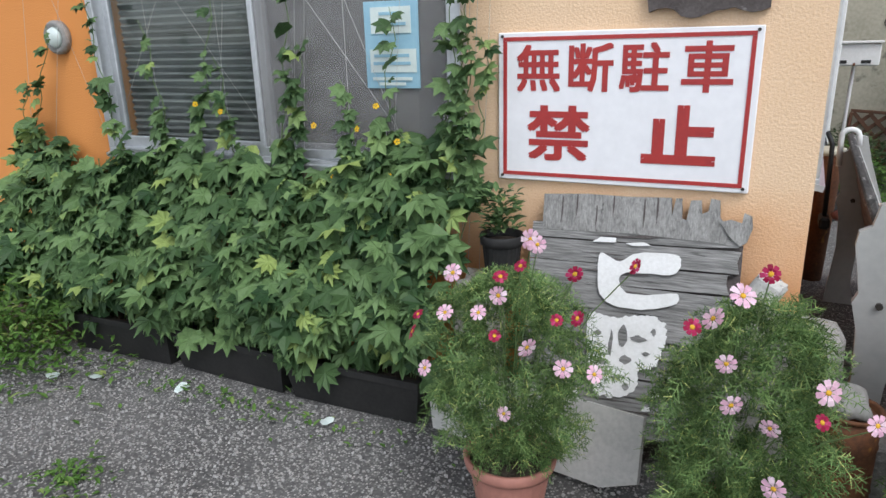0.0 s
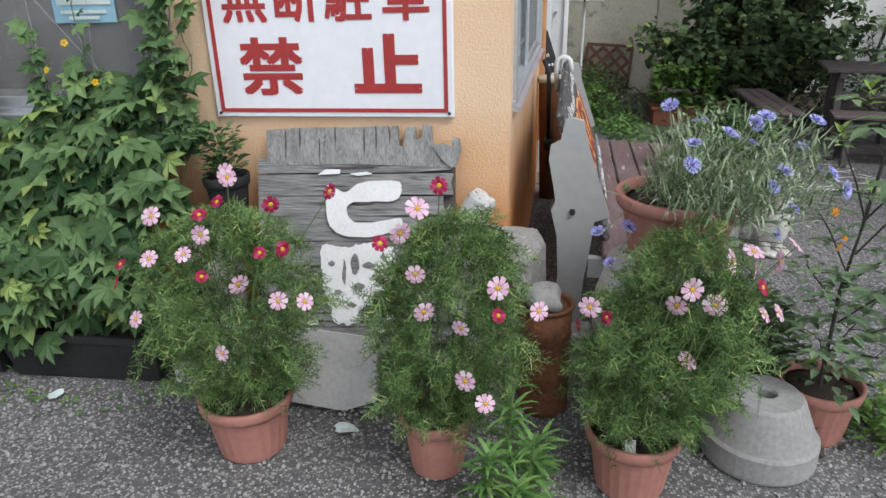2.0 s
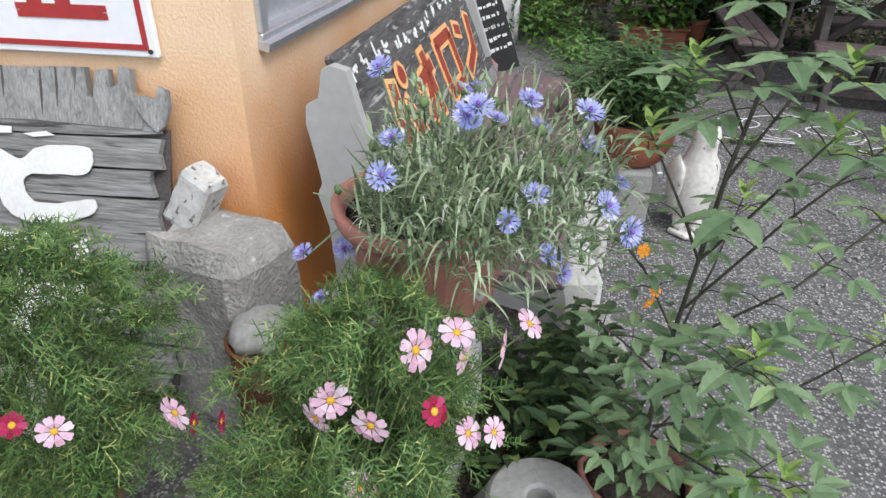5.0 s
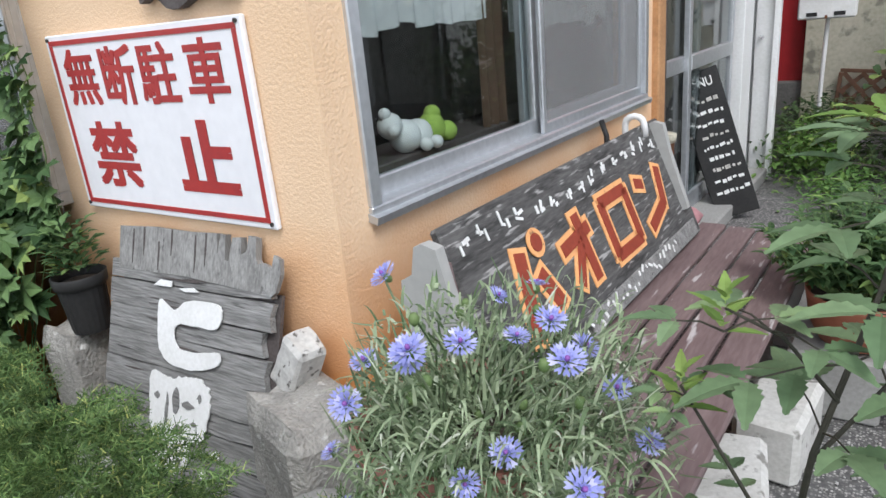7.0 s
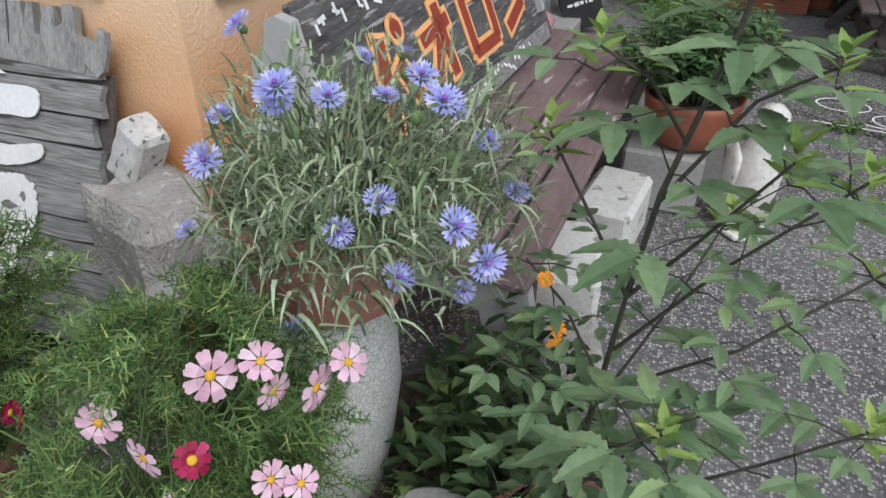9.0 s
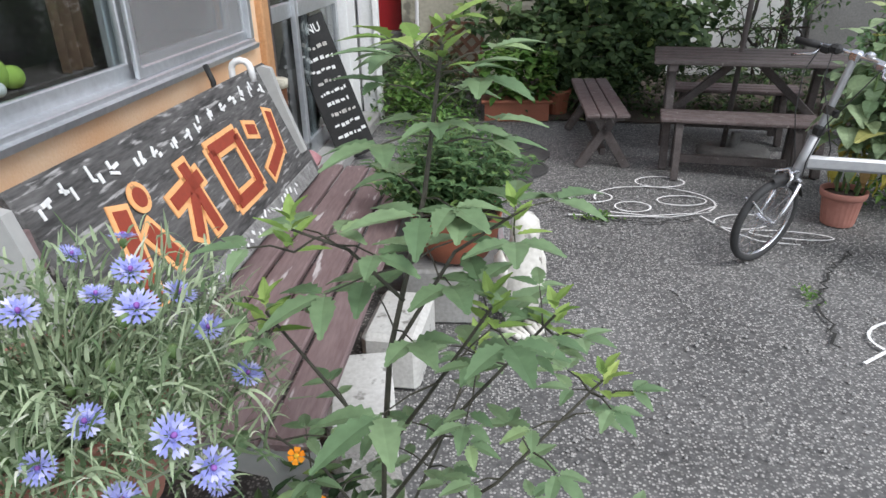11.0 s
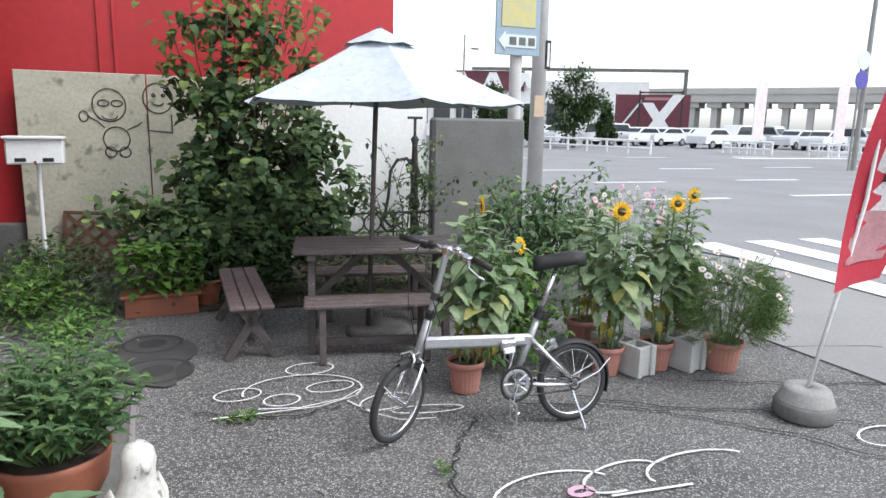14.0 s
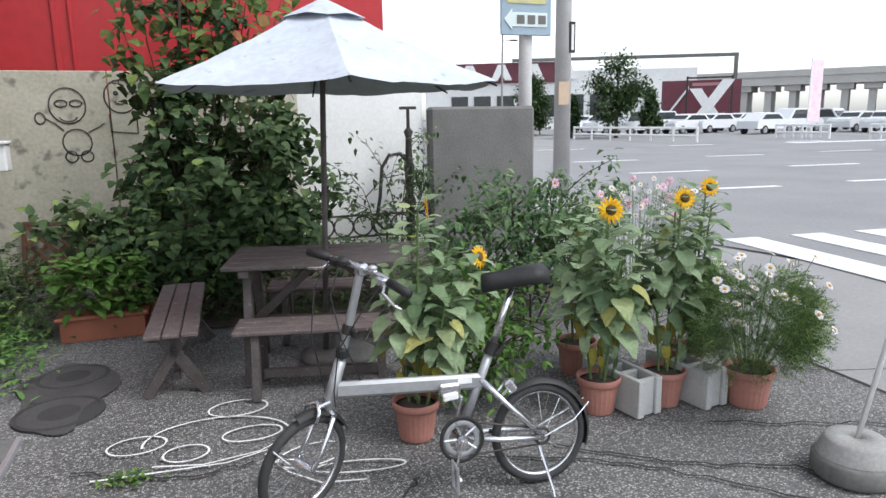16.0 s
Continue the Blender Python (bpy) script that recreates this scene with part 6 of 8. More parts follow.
def soil_heap():
    random.seed(77)
    m = M()
    for i in range(800):
        x, y = random.gauss(0, 0.11), random.gauss(0, 0.08)
        r = rnd(0.008, 0.03)
        m.slab((x, y, 0.012 * max(0, 1 - abs(x) * 4) + r * 0.3), (r * 1.4, r * 1.2, r), r * 0.3, rot=(rnd(0, 40), rnd(0, 40), rnd(0, 90)))
    return m


heap = tagged(part("soil_heap", soil_heap(), SOIL, None), "dark crumbly soil spilled between the pots", "soil", "", "stuff")
heap.matrix_basis = Matrix.Translation((0.86, -0.34, 0.0))
setting("soil_patch", poly([(0.30, -0.12), (0.34, -0.30), (0.62, -0.46), (0.86, -0.50), (1.00, -0.42), (1.06, -0.26), (0.98, -0.10), (0.90, 0.04), (0.62, 0.06)], 0.010, 0.006), SOIL, "dark soil and litter on the asphalt between the pots", "ground")
blackpot = thing("black_potted_plant", "small leafy plant in a black pot beside the board", "potted plant", (-1.04, -0.15, 0.58))
pot_mesh(blackpot, 0.085, 0.20, BLACKPL, label="black plastic pot")
random.seed(71)
lv = M()
for i in range(150):
    a = rnd(0, 6.28)
    lv.leaf((math.cos(a) * rnd(0, 0.08), math.sin(a) * rnd(0, 0.08), rnd(0.2, 0.36)), (math.cos(a), math.sin(a), rnd(0.1, 1.2)), (0, 0, 1), rnd(0.03, 0.06), 0.024)
part("foliage", lv, L_VINE, blackpot)

# leafy pot by the bird
random.seed(81)
mint = thing("potted_leafy_bush", "broad brown pot with a dense leafy green bush", "potted plant", (1.12, 1.35, 0.244))
part("pot", M().lathe([(0.09, 0.0), (0.13, 0.02), (0.165, 0.09), (0.178, 0.17), (0.185, 0.20), (0.175, 0.20), (0.165, 0.17)], n=36), BROWNPOT, mint, smooth=True)
part("soil", M().lathe([(0.165, 0.175), (0.02, 0.185)], n=16), SOIL, mint)
lv, st = M(), M()
for i in range(110):
    a, k = rnd(0, 6.28), rnd(0, 1) ** 0.5
    tip = Vector((math.cos(a) * 0.33 * k, math.sin(a) * 0.33 * k, 0.20 + rnd(0.24, 0.38) * (1 - 0.45 * k * k)))
    b = Vector((tip.x * 0.25, tip.y * 0.25, 0.17))
    st.tube([b, b.lerp(tip, 0.5), tip], 0.003, 4, 0.002)
    for j in range(14):
        f = 0.35 + 0.65 * j / 13
        ang = j * 1.57 + (j // 2) * 0.3
        lv.leaf(b.lerp(tip, f), (math.cos(ang), math.sin(ang), rnd(0.0, 0.3) + 0.5 * f * f), (0, 0, 1), rnd(0.055, 0.085) * (1.15 - 0.35 * f), 0.030 * (1.1 - 0.3 * f), 0.15, 0.35)
part("foliage", lv, L_MINT, mint)
part("stem_growth", st, STEM, mint, kind="stuff")
plinth = thing("pot_plinth", "pair of grey concrete blocks under the pot", "concrete block")
part("block", M().slab((1.06, 1.38, 0.122), (0.30, 0.36, 0.244), 0.012), CONC, plinth)


# ---- the tall bush by the fence ----
def shrub(name, label, base, limbs, leaves, size, seed, material, wood=BARK, group="", broad=False):
    random.seed(seed)
    t = thing(name, label, "bush", base, group)
    tr, lv = M(), M()
    tips = []
    for (dx, dy, h, r) in limbs:
        p0 = Vector((dx * 0.15, dy * 0.15, 0))
        p1 = Vector((dx * 0.5 + rnd(-.1, .1), dy * 0.5, h * 0.5))
        p2 = Vector((dx, dy, h))
        tr.tube([p0, p0.lerp(p1, 0.6), p1, p1.lerp(p2, 0.5) + Vector((0, 0, 0.05)), p2], r, 6, r * 0.3)
        for k in range(9):
            f = rnd(0.25, 1.0)
            a = p0.lerp(p1, f * 2) if f < 0.5 else p1.lerp(p2, f * 2 - 1)
            b = a + Vector((rnd(-0.38, 0.38), rnd(-0.35, 0.25), rnd(-0.05, 0.35)))
            tr.tube([a, a.lerp(b, 0.5) + Vector((0, 0, 0.04)), b], 0.006, 4, 0.002)
            tips += [(a, b)]
    for i in range(leaves):
        a, b = random.choice(tips)
        p = a.lerp(b, rnd(0.2, 1.1)) + Vector((random.gauss(0, 0.06), random.gauss(0, 0.06), random.gauss(0, 0.06)))
        d = Vector((rnd(-1, 1), rnd(-1, 0.6), rnd(-0.8, 0.5)))
        if broad:
            heart(lv, p, d, (0, -0.4, 1), rnd(0.7, 1.2) * size, rnd(0.7, 1.1) * size * 0.85)
        else:
            lv.leaf(p, d, (0, -0.2, 1), rnd(0.6, 1.2) * size, rnd(0.6, 1.2) * size * 0.55, 0.1, 0.3)
    part("branchwork", tr, wood, t)
    part("foliage", lv, material, t)
    return t


bush = shrub("tall_bush", "tall dark leafy bush growing against the fence", (2.18, 5.75, 0), [(-0.3, -0.2, 1.8, 0.03), (0.0, -0.3, 2.5, 0.035), (0.35, -0.2, 2.3, 0.03), (0.75, -0.15, 1.9, 0.025), (-0.5, -0.35, 1.2, 0.02), (0.8, -0.3, 1.5, 0.02), (0.2, -0.5, 1.9, 0.02), (-0.2, -0.5, 1.5, 0.02), (0.6, -0.5, 1.3, 0.02), (0.3, -0.7, 1.2, 0.02), (0.9, -0.5, 1.1, 0.02), (-0.2, -0.6, 1.0, 0.02), (-0.45, -0.5, 0.9, 0.02)], 3900, 0.105, 91, L_BUSH, broad=True)
random.seed(95)
shoots, tops_ = M(), M()
for dx, h in ((-0.5, 2.45), (-0.3, 2.75), (-0.1, 3.0), (0.1, 3.2), (0.35, 3.1), (0.6, 2.9), (0.85, 2.6), (0.2, 2.7), (0.5, 2.6)):
    a, b = Vector((dx * 0.55, -0.25, 1.5)), Vector((dx, -0.2 + rnd(-0.2, 0.1), h))
    shoots.tube([a, a.lerp(b, 0.5) + Vector((rnd(-.08, .08), 0, 0)), b], 0.008, 5, 0.003)
    for i in range(44):
        p = a.lerp(b, rnd(0.2, 1.03)) + Vector((random.gauss(0, 0.10), random.gauss(0, 0.09), random.gauss(0, 0.06)))
        heart(tops_, p, (rnd(-1, 1), rnd(-1, 0.5), rnd(-0.9, 0.2)), (0, -0.5, 1), rnd(0.07, 0.13), rnd(0.06, 0.10))
part("shoot", shoots, BARK, bush)
part("top_foliage", tops_, L_RUSSET, bush, "yellow-green and russet upper leaves")
shrub("low_bush", "low dark bush behind the picnic table", (2.0, 5.1, 0), [(-0.35, -0.2, 0.8, 0.015), (0.1, -0.2, 1.0, 0.015), (0.5, 0, 0.9, 0.015), (-0.6, -0.1, 0.7, 0.012), (0.9, 0.1, 0.9, 0.012), (1.3, 0.2, 0.8, 0.012), (-0.2, -0.4, 0.6, 0.012), (0.4, -0.4, 0.6, 0.012), (1.0, -0.3, 0.6, 0.012)], 3000, 0.09, 92, L_BUSH, broad=True)
shrub("climbing_bush", "thin climbing bush round the iron stand", (4.1, 6.1, 0), [(-0.2, -0.1, 1.1, 0.01), (0.15, -0.1, 1.3, 0.01), (0.3, 0.0, 0.8, 0.01), (-0.35, 0, 0.8, 0.01)], 700, 0.07, 93, L_BUSH)
shrub("pot_side_bush", "airy green bush behind the sunflower pots", (5.0, 4.6, 0), [(-0.3, 0, 0.8, 0.01), (0.2, 0, 0.85, 0.01), (0.6, 0, 0.7, 0.01), (0, -0.3, 0.7, 0.01), (-0.6, -0.2, 0.85, 0.01)], 1300, 0.075, 94, L_MINT)


# Dark sheet and low leaves added for the shade of bushes and parasol.
setting("shade_sheet", poly([(1.25, 4.75), (1.7, 4.55), (2.6, 4.42), (3.6, 4.30), (4.7, 4.25), (4.75, 6.45), (1.3, 6.45)], 0.012, 0.008), SOIL, "soil-coloured dark sheet standing in for shade under the bushes", "ground")
weeds("shade_leaves", "dark low leaves added to deepen the shade behind the table", (3.1, 4.75, 0.0), 0.75, 0.16, 2600, 0.55, 70, L_BUSH, (0.05, 0.10))


# ---- yard furniture ----

def wood_bar(p, q, w, t):
    """A squared bar from p to q."""
    p, q = Vector(p), Vector(q)
    d = q - p
    m = M().slab((0, 0, 0), (w, t, d.length), 0.004)
    return m.moved(Matrix.Translation((p + q) / 2) @ d.to_track_quat('Z', 'Y').to_matrix().to_4x4())


# Shade from parasol and bushes is put into the table's wood colour.
TABLE = pose(2.93, 3.42, 0, 0, 0, -13)
table = thing("picnic_table", "weathered wooden picnic table, darkened for shade, with a hole for the parasol", "table", TABLE)
for i in range(5):
    part("top_slat", M().slab((0, -0.25 + i * 0.125, 0.69), (1.16, 0.112, 0.026), 0.005), DARKWOOD, table)
for x in (-0.46, 0.46):
    part("cross_bearer", M().slab((x, 0, 0.655), (0.06, 0.58, 0.045), 0.005), DARKWOOD, table)
    for k in (-1, 1):
        part("leg", wood_bar((x, k * 0.30, 0), (x, k * 0.14, 0.66), 0.05, 0.07), DARKWOOD, table)
    part("brace", wood_bar((x, 0, 0.30), (x * 0.2, 0, 0.64), 0.04, 0.05), DARKWOOD, table)
part("stretcher", M().slab((0, 0, 0.30), (0.90, 0.05, 0.06), 0.005), DARKWOOD, table)


def picnic_bench(at, l, label, legs_x=True):
    b = thing("picnic_bench", label, "bench", at, "picnic benches")
    for k in (-1, 0, 1):
        part("seat_slat", M().slab((0, k * 0.095, 0.372), (l, 0.088, 0.026), 0.006), PICNIC, b)
    for x in (-l / 2 + 0.12, l / 2 - 0.12):
        part("bearer", M().slab((x, 0, 0.34), (0.05, 0.25, 0.04), 0.004), DARKWOOD, b)
        for k in (-1, 1):
            part("leg", wood_bar((x, k * 0.16, 0), (x, -k * 0.06 if l > 1.1 and not legs_x else k * 0.09, 0.35), 0.045, 0.06), DARKWOOD, b)
    part("stretcher", M().slab((0, 0, 0.10), (l - 0.28, 0.04, 0.05), 0.004), DARKWOOD, b)
    return b


picnic_bench(pose(2.80, 3.08, 0, 0, 0, -13), 0.92, "weathered brown picnic bench in front of the table")
picnic_bench(pose(3.06, 3.98, 0, 0, 0, -13), 0.92, "weathered brown picnic bench behind the table")
picnic_bench(pose(2.04, 3.76, 0, 0, 0, 88), 1.22, "weathered narrow bench with crossed legs beside the table", False)

# parasol
random.seed(101)
para = thing("parasol", "pale grey-blue garden parasol over the picnic table", "parasol", (2.90, 3.55, 0))
part("pole", M().tube([(0, 0, 0.0), (0.03, 0.0, 0.7), (0.06, 0.0, 1.6), (0.09, 0, 2.2)], 0.018, 10), DARKWOOD, para, smooth=True)
TOP = Vector((0.09, 0, 2.19))
can_m, flap, ribs = M(), M(), M()
N, R = 6, 1.03
rim = []
for i in range(N):
    a = radians(-94 + 60 * i)
    rim.append(Vector((0.09 + R * math.cos(a), R * math.sin(a), 1.685)))
for i in range(N):
    a, b = rim[i], rim[(i + 1) % N]
    K, L = 16, 16
    base_i = len(can_m.v)
    for j in range(L + 1):
        f = 0.14 + 0.86 * j / L
        for k in range(K + 1):
            g = k / K
            e = a.lerp(b, g)
            p = TOP.lerp(e, f)
            sag = 0.05 * math.sin(math.pi * g) * f + 0.022 * math.sin(math.pi * f)
            p.z -= sag - (0.014 * noise.noise(p * 4) + 0.008 * noise.noise(p * 11)) * f
            if j == L:
                p.z += 0.03 * math.sin(math.pi * g)
            can_m.v.append(tuple(p))
    can_m.f += [(base_i + j * (K + 1) + k, base_i + j * (K + 1) + k + 1, base_i + (j + 1) * (K + 1) + k + 1, base_i + (j + 1) * (K + 1) + k) for j in range(L) for k in range(K)]
    c0, c1 = TOP.lerp(a, 0.26), TOP.lerp(b, 0.26)
    mid = c0.lerp(c1, 0.5)
    flap.add([TOP + Vector((0, 0, 0.006)), c0 + Vector((0, 0, 0.006)), mid + Vector((0, 0, 0.025)), c1 + Vector((0, 0, 0.006))], [(0, 1, 2), (0, 2, 3)])
    part("rib", M().tube([TOP - Vector((0, 0, 0.06)), TOP.lerp(a, 0.5) - Vector((0, 0, 0.06)), a - Vector((0, 0, 0.02))], 0.006, 6), DARKMETAL, para)
    part("strut", M().rod((0.065, 0, 1.72), TOP.lerp(a, 0.5) - Vector((0, 0, 0.05)), 0.005, n=6), DARKMETAL, para)
part("canopy", can_m, CANVAS, para, "faded pale blue canvas", smooth=True)
part("vent_flap", flap, CANVAS, para)
pbase = thing("iron_weight", "round dark iron weight under the table", "weight", (2.98, 3.55, 0))
part("disc", M().lathe([(0.24, 0), (0.24, 0.03), (0.2, 0.05), (0.04, 0.06), (0.03, 0.16), (0.02, 0.16)], n=28), CONCDARK, pbase, smooth=True)

# mailbox on a post
mail = thing("mailbox", "white double mailbox on a thin post", "mailbox", (0.56, 5.75, 0))
part("post", M().tube([(0, 0.04, 0.0), (0.0, 0.03, 0.6), (0.01, 0.02, 1.14)], 0.018, 8), WHITE, mail)
box_ = part("box", M().slab((0, 0, 1.24), (0.44, 0.16, 0.22), 0.012), WHITE, mail)
part("roof", M().slab((0, -0.01, 1.36), (0.47, 0.20, 0.025), 0.006), WHITE, box_)
for x in (-0.11, 0.10):
    part("slot", M().box((x, -0.082, 1.17), (0.085, 0.006, 0.032)), BLACKPL, box_)
part("latch", M().box((0, -0.084, 1.145), (0.02, 0.008, 0.03)), RUST, box_)
part("foot", M().slab((0, 0.03, 0.05), (0.13, 0.10, 0.10), 0.02), CONC, mail)

lattice = thing("lattice_panel", "brown wooden lattice panel leaning on the fence", "lattice", pose(0.90, 6.36, 0.02, -4, 4, 0))
LATW = mat("lattice_wood", (0.16, 0.075, 0.04), (0.10, 0.05, 0.03), rough=0.8, scale=10, fine=80)
for k in (-1, 1):
    for i in range(8):
        x0 = -0.75 + i * 0.16
        a, b = (x0, 0.04), (x0 + 0.52, 0.56)
        if k < 0:
            a, b = (-a[0], a[1]), (-b[0], b[1])
        lo, hi = 0.0, 1.0
        pts = [(a[0] + (b[0] - a[0]) * f / 20, a[1] + (b[1] - a[1]) * f / 20) for f in range(21)]
        pts = [p for p in pts if -0.26 <= p[0] <= 0.26]
        if len(pts) > 2:
            p, q = Vector(pts[0]), Vector(pts[-1])
            n = Vector((p.y - q.y, q.x - p.x)).normalized() * 0.02
            part("lath", M().plate([tuple(p - n), tuple(q - n), tuple(q + n), tuple(p + n)], 0.008).moved(Matrix.Translation((0, 0.006 * k, 0))), LATW, lattice)
for z in (0.03, 0.58):
    part("rail", M().slab((0, 0, z), (0.56, 0.03, 0.035), 0.004), LATW, lattice)
for x in (-0.27, 0.27):
    part("stile", M().slab((x, 0, 0.305), (0.035, 0.026, 0.51), 0.004), LATW, lattice)

# iron pump-like stand against the white wall
iron = thing("iron_hand_pump", "rusty black iron hand pump stand by the white wall", "pump", (4.28, 6.22, 0))
part("column", M().lathe([(0.09, 0), (0.09, 0.04), (0.05, 0.08), (0.045, 0.55), (0.065, 0.58), (0.06, 0.66), (0.04, 0.70), (0.05, 0.95), (0.06, 1.0), (0.04, 1.06), (0.03, 1.3), (0.05, 1.36), (0.02, 1.40)], n=18), DARKMETAL, iron, smooth=True)
part("cross_head", M().slab((0, 0, 1.60), (0.18, 0.03, 0.03), 0.006), DARKMETAL, iron)
part("plunger", M().rod((0, 0, 1.38), (0, 0, 1.60), 0.018, n=8), DARKMETAL, iron)
part("handle", M().tube([(0.02, 0, 1.02), (-0.10, 0, 1.14), (-0.22, -0.01, 1.12), (-0.30, -0.02, 1.0), (-0.33, -0.03, 0.7), (-0.38, -0.03, 0.45), (-0.30, -0.03, 0.36), (-0.15, -0.02, 0.40)], 0.018, 8), DARKMETAL, iron, smooth=True)

hedge = thing("ornamental_iron_edging", "low black iron edging along the fence", "edging", kind="structure")
for i in range(9):
    part("hoop", M().tube([(2.75 + i * 0.2 + 0.10 * math.cos(radians(a)), 6.15, 0.42 + 0.10 * math.sin(radians(a))) for a in range(0, 361, 30)], 0.010, 5), DARKMETAL, hedge)
part("rail", M().rod((2.6, 6.15, 0.31), (4.5, 6.15, 0.31), 0.012, n=6), DARKMETAL, hedge)
part("rail", M().rod((2.6, 6.15, 0.53), (4.5, 6.15, 0.53), 0.012, n=6), DARKMETAL, hedge)
for x in (2.62, 3.3, 4.0, 4.48):
    part("stake", M().rod((x, 6.15, 0.0), (x, 6.15, 0.56), 0.012, n=6), DARKMETAL, hedge)


# ---- planter and pots at the back ----
redtrough = thing("terracotta_trough", "terracotta coloured trough planter with a leafy plant", "planter", (1.50, 4.62, 0))
part("trough_body", M().box((0, 0, 0.085), (0.54, 0.20, 0.17)).moved(Matrix.Identity(4)), BROWNPOT, redtrough)
part("rim", M().slab((0, 0, 0.165), (0.60, 0.24, 0.03), 0.008), BROWNPOT, redtrough)
random.seed(111)
lv = M()
for i in range(420):
    a = rnd(0, 6.28)
    heart(lv, (rnd(-0.30, 0.30), rnd(-0.16, 0.14), 0.2 + rnd(0, 0.38)), (math.cos(a), math.sin(a) - 0.3, rnd(-0.5, 0.6)), (0, 0, 1), rnd(0.06, 0.10), rnd(0.05, 0.08))
part("foliage", lv, L_WEED, redtrough)
bpot = thing("brown_flower_pot", "brown plastic pot with a small plant behind the bench", "potted plant", (1.86, 4.78, 0))
pot_mesh(bpot, 0.12, 0.22, BROWNPOT, label="brown plastic pot")
lv = M()
for i in range(120):
    a = rnd(0, 6.28)
    lv.leaf((rnd(-.08, .08), rnd(-.08, .08), rnd(0.2, 0.5)), (math.cos(a), math.sin(a), rnd(0, 0.8)), (0, 0, 1), 0.07, 0.03)
part("foliage", lv, L_BUSH, bpot)


def sun_head():
    m = M()
    for r, n, tilt in ((0.072, 15, 0.05), (0.062, 13, 0.3)):
        for i in range(n):
            a = 2 * math.pi * i / n + tilt
            m.leaf((math.cos(a) * 0.022, math.sin(a) * 0.022, tilt * 0.02), (math.cos(a), math.sin(a), tilt), (0, 0, 1), r - 0.02 + rnd(-0.005, 0.005), 0.019, 0.1, 0.05)
    return m.mesh("sunflower_petals", P_YEL)


random.seed(121)
SUNHEAD = sun_head()
SUNEYE = M().lathe([(0.03, 0.0), (0.028, 0.012), (0.015, 0.018), (0.001, 0.016)], n=14).mesh("seed_disc", SEED, True)


def sunflower(at, stalks, label, pot_r=0.12, pot_h=0.2, seed=1, spread=0.18):
    """Potted sunflowers: thick hairy stalks, broad drooping leaves that yellow below, heads that face away or sideways."""
    random.seed(seed)
    t = thing("potted_sunflowers", label, "potted plant", at, "potted sunflowers")
    pot_mesh(t, pot_r, pot_h, TERRA)
    lv, ylw, st = M(), M(), M()
    for (x, y, h, head) in stalks:
        x += 0.08
        b, tip = Vector((x * 0.4, y * 0.4, pot_h * 0.8)), Vector((x * 1.2, y * 1.2, h))
        st.tube([b, b.lerp(tip, 0.5), tip], 0.008, 6, 0.005)
        for i in range(30):
            f = 0.36 + 0.64 * i / 29
            p = b.lerp(tip, f)
            a = i * 2.4 + rnd(-.3, .3)
            l = rnd(0.07, 0.13) * (0.75 + 0.4 * math.sin(math.pi * f))
            d = Vector((math.cos(a), math.sin(a), rnd(-0.9, 0.1) if f < 0.8 else rnd(-0.1, 0.6)))
            q = p + Vector((math.cos(a), math.sin(a), 0.5)) * rnd(0.04, 0.085)
            st.rod(p, q, 0.003, 0.002, 4)
            heart(ylw if f < 0.42 and i % 2 else lv, q, d, (0, 0, 1), l, l * 0.85)
        # limp leaves that hang along the bare lower stalk
        for i in range(5):
            p = b.lerp(tip, rnd(0.16, 0.42))
            a, l = rnd(0, 6.28), rnd(0.07, 0.12)
            q = p + Vector((math.cos(a), math.sin(a), 0.2)) * rnd(0.03, 0.06)
            st.rod(p, q, 0.0025, 0.002, 4)
            heart(ylw if i % 3 else lv, q, (math.cos(a) * 0.3, math.sin(a) * 0.3, -1), (math.cos(a), math.sin(a), 0.3), l, l * 0.5)
        if head:
            put_head(t, SUNHEAD, SUNEYE, tip + Vector((head[0], head[1], 0.03)) * 0.03, head, rnd(0.78, 0.95))
    part("foliage", lv, L_SUN, t, "broad drooping green leaves")
    if ylw.v:
        part("withered_foliage", ylw, leaf_mat("yellowed_leaf", (0.36, 0.32, 0.05), (0.5, 0.42, 0.1), (0.3, 0.2, 0.08)), t, "yellowed lower leaves")
    part("stalkwork", st, STEM, t)
    return t


sunflower((3.12, 2.30, 0), [(-0.06, -0.02, 1.10, (1.0, -0.3, 0.1)), (0.08, 0.05, 0.85, None), (0.16, -0.02, 0.86, (0.6, -0.9, 0.3)), (-0.14, 0.06, 0.8, None), (0.02, -0.1, 0.7, None), (-0.05, 0.1, 0.95, None)], "potted sunflowers with drooping leaves behind the bicycle", 0.113, 0.19, 131)
sunflower((4.08, 2.24, 0), [(-0.05, 0.0, 1.04, (-0.4, -1, 0.3)), (0.12, 0.0, 0.95, None), (-0.16, 0.05, 0.9, None), (0.02, 0.12, 0.98, None), (-0.06, -0.1, 0.8, None)], "potted sunflowers beside a concrete block", 0.113, 0.19, 132)
sunflower((4.45, 2.20, 0), [(-0.03, 0.0, 1.08, (-0.3, -1, 0.4)), (0.10, 0.03, 0.95, None), (-0.12, 0.05, 0.9, None), (0.02, 0.1, 1.0, None)], "potted sunflowers between concrete blocks", 0.113, 0.19, 133)
sunflower((4.75, 2.42, 0), [(0.0, 0.0, 1.10, (-0.2, -1, 0.2)), (0.08, 0.05, 0.98, None), (-0.1, 0.06, 0.92, None)], "potted sunflowers in the back row", 0.12, 0.2, 134)
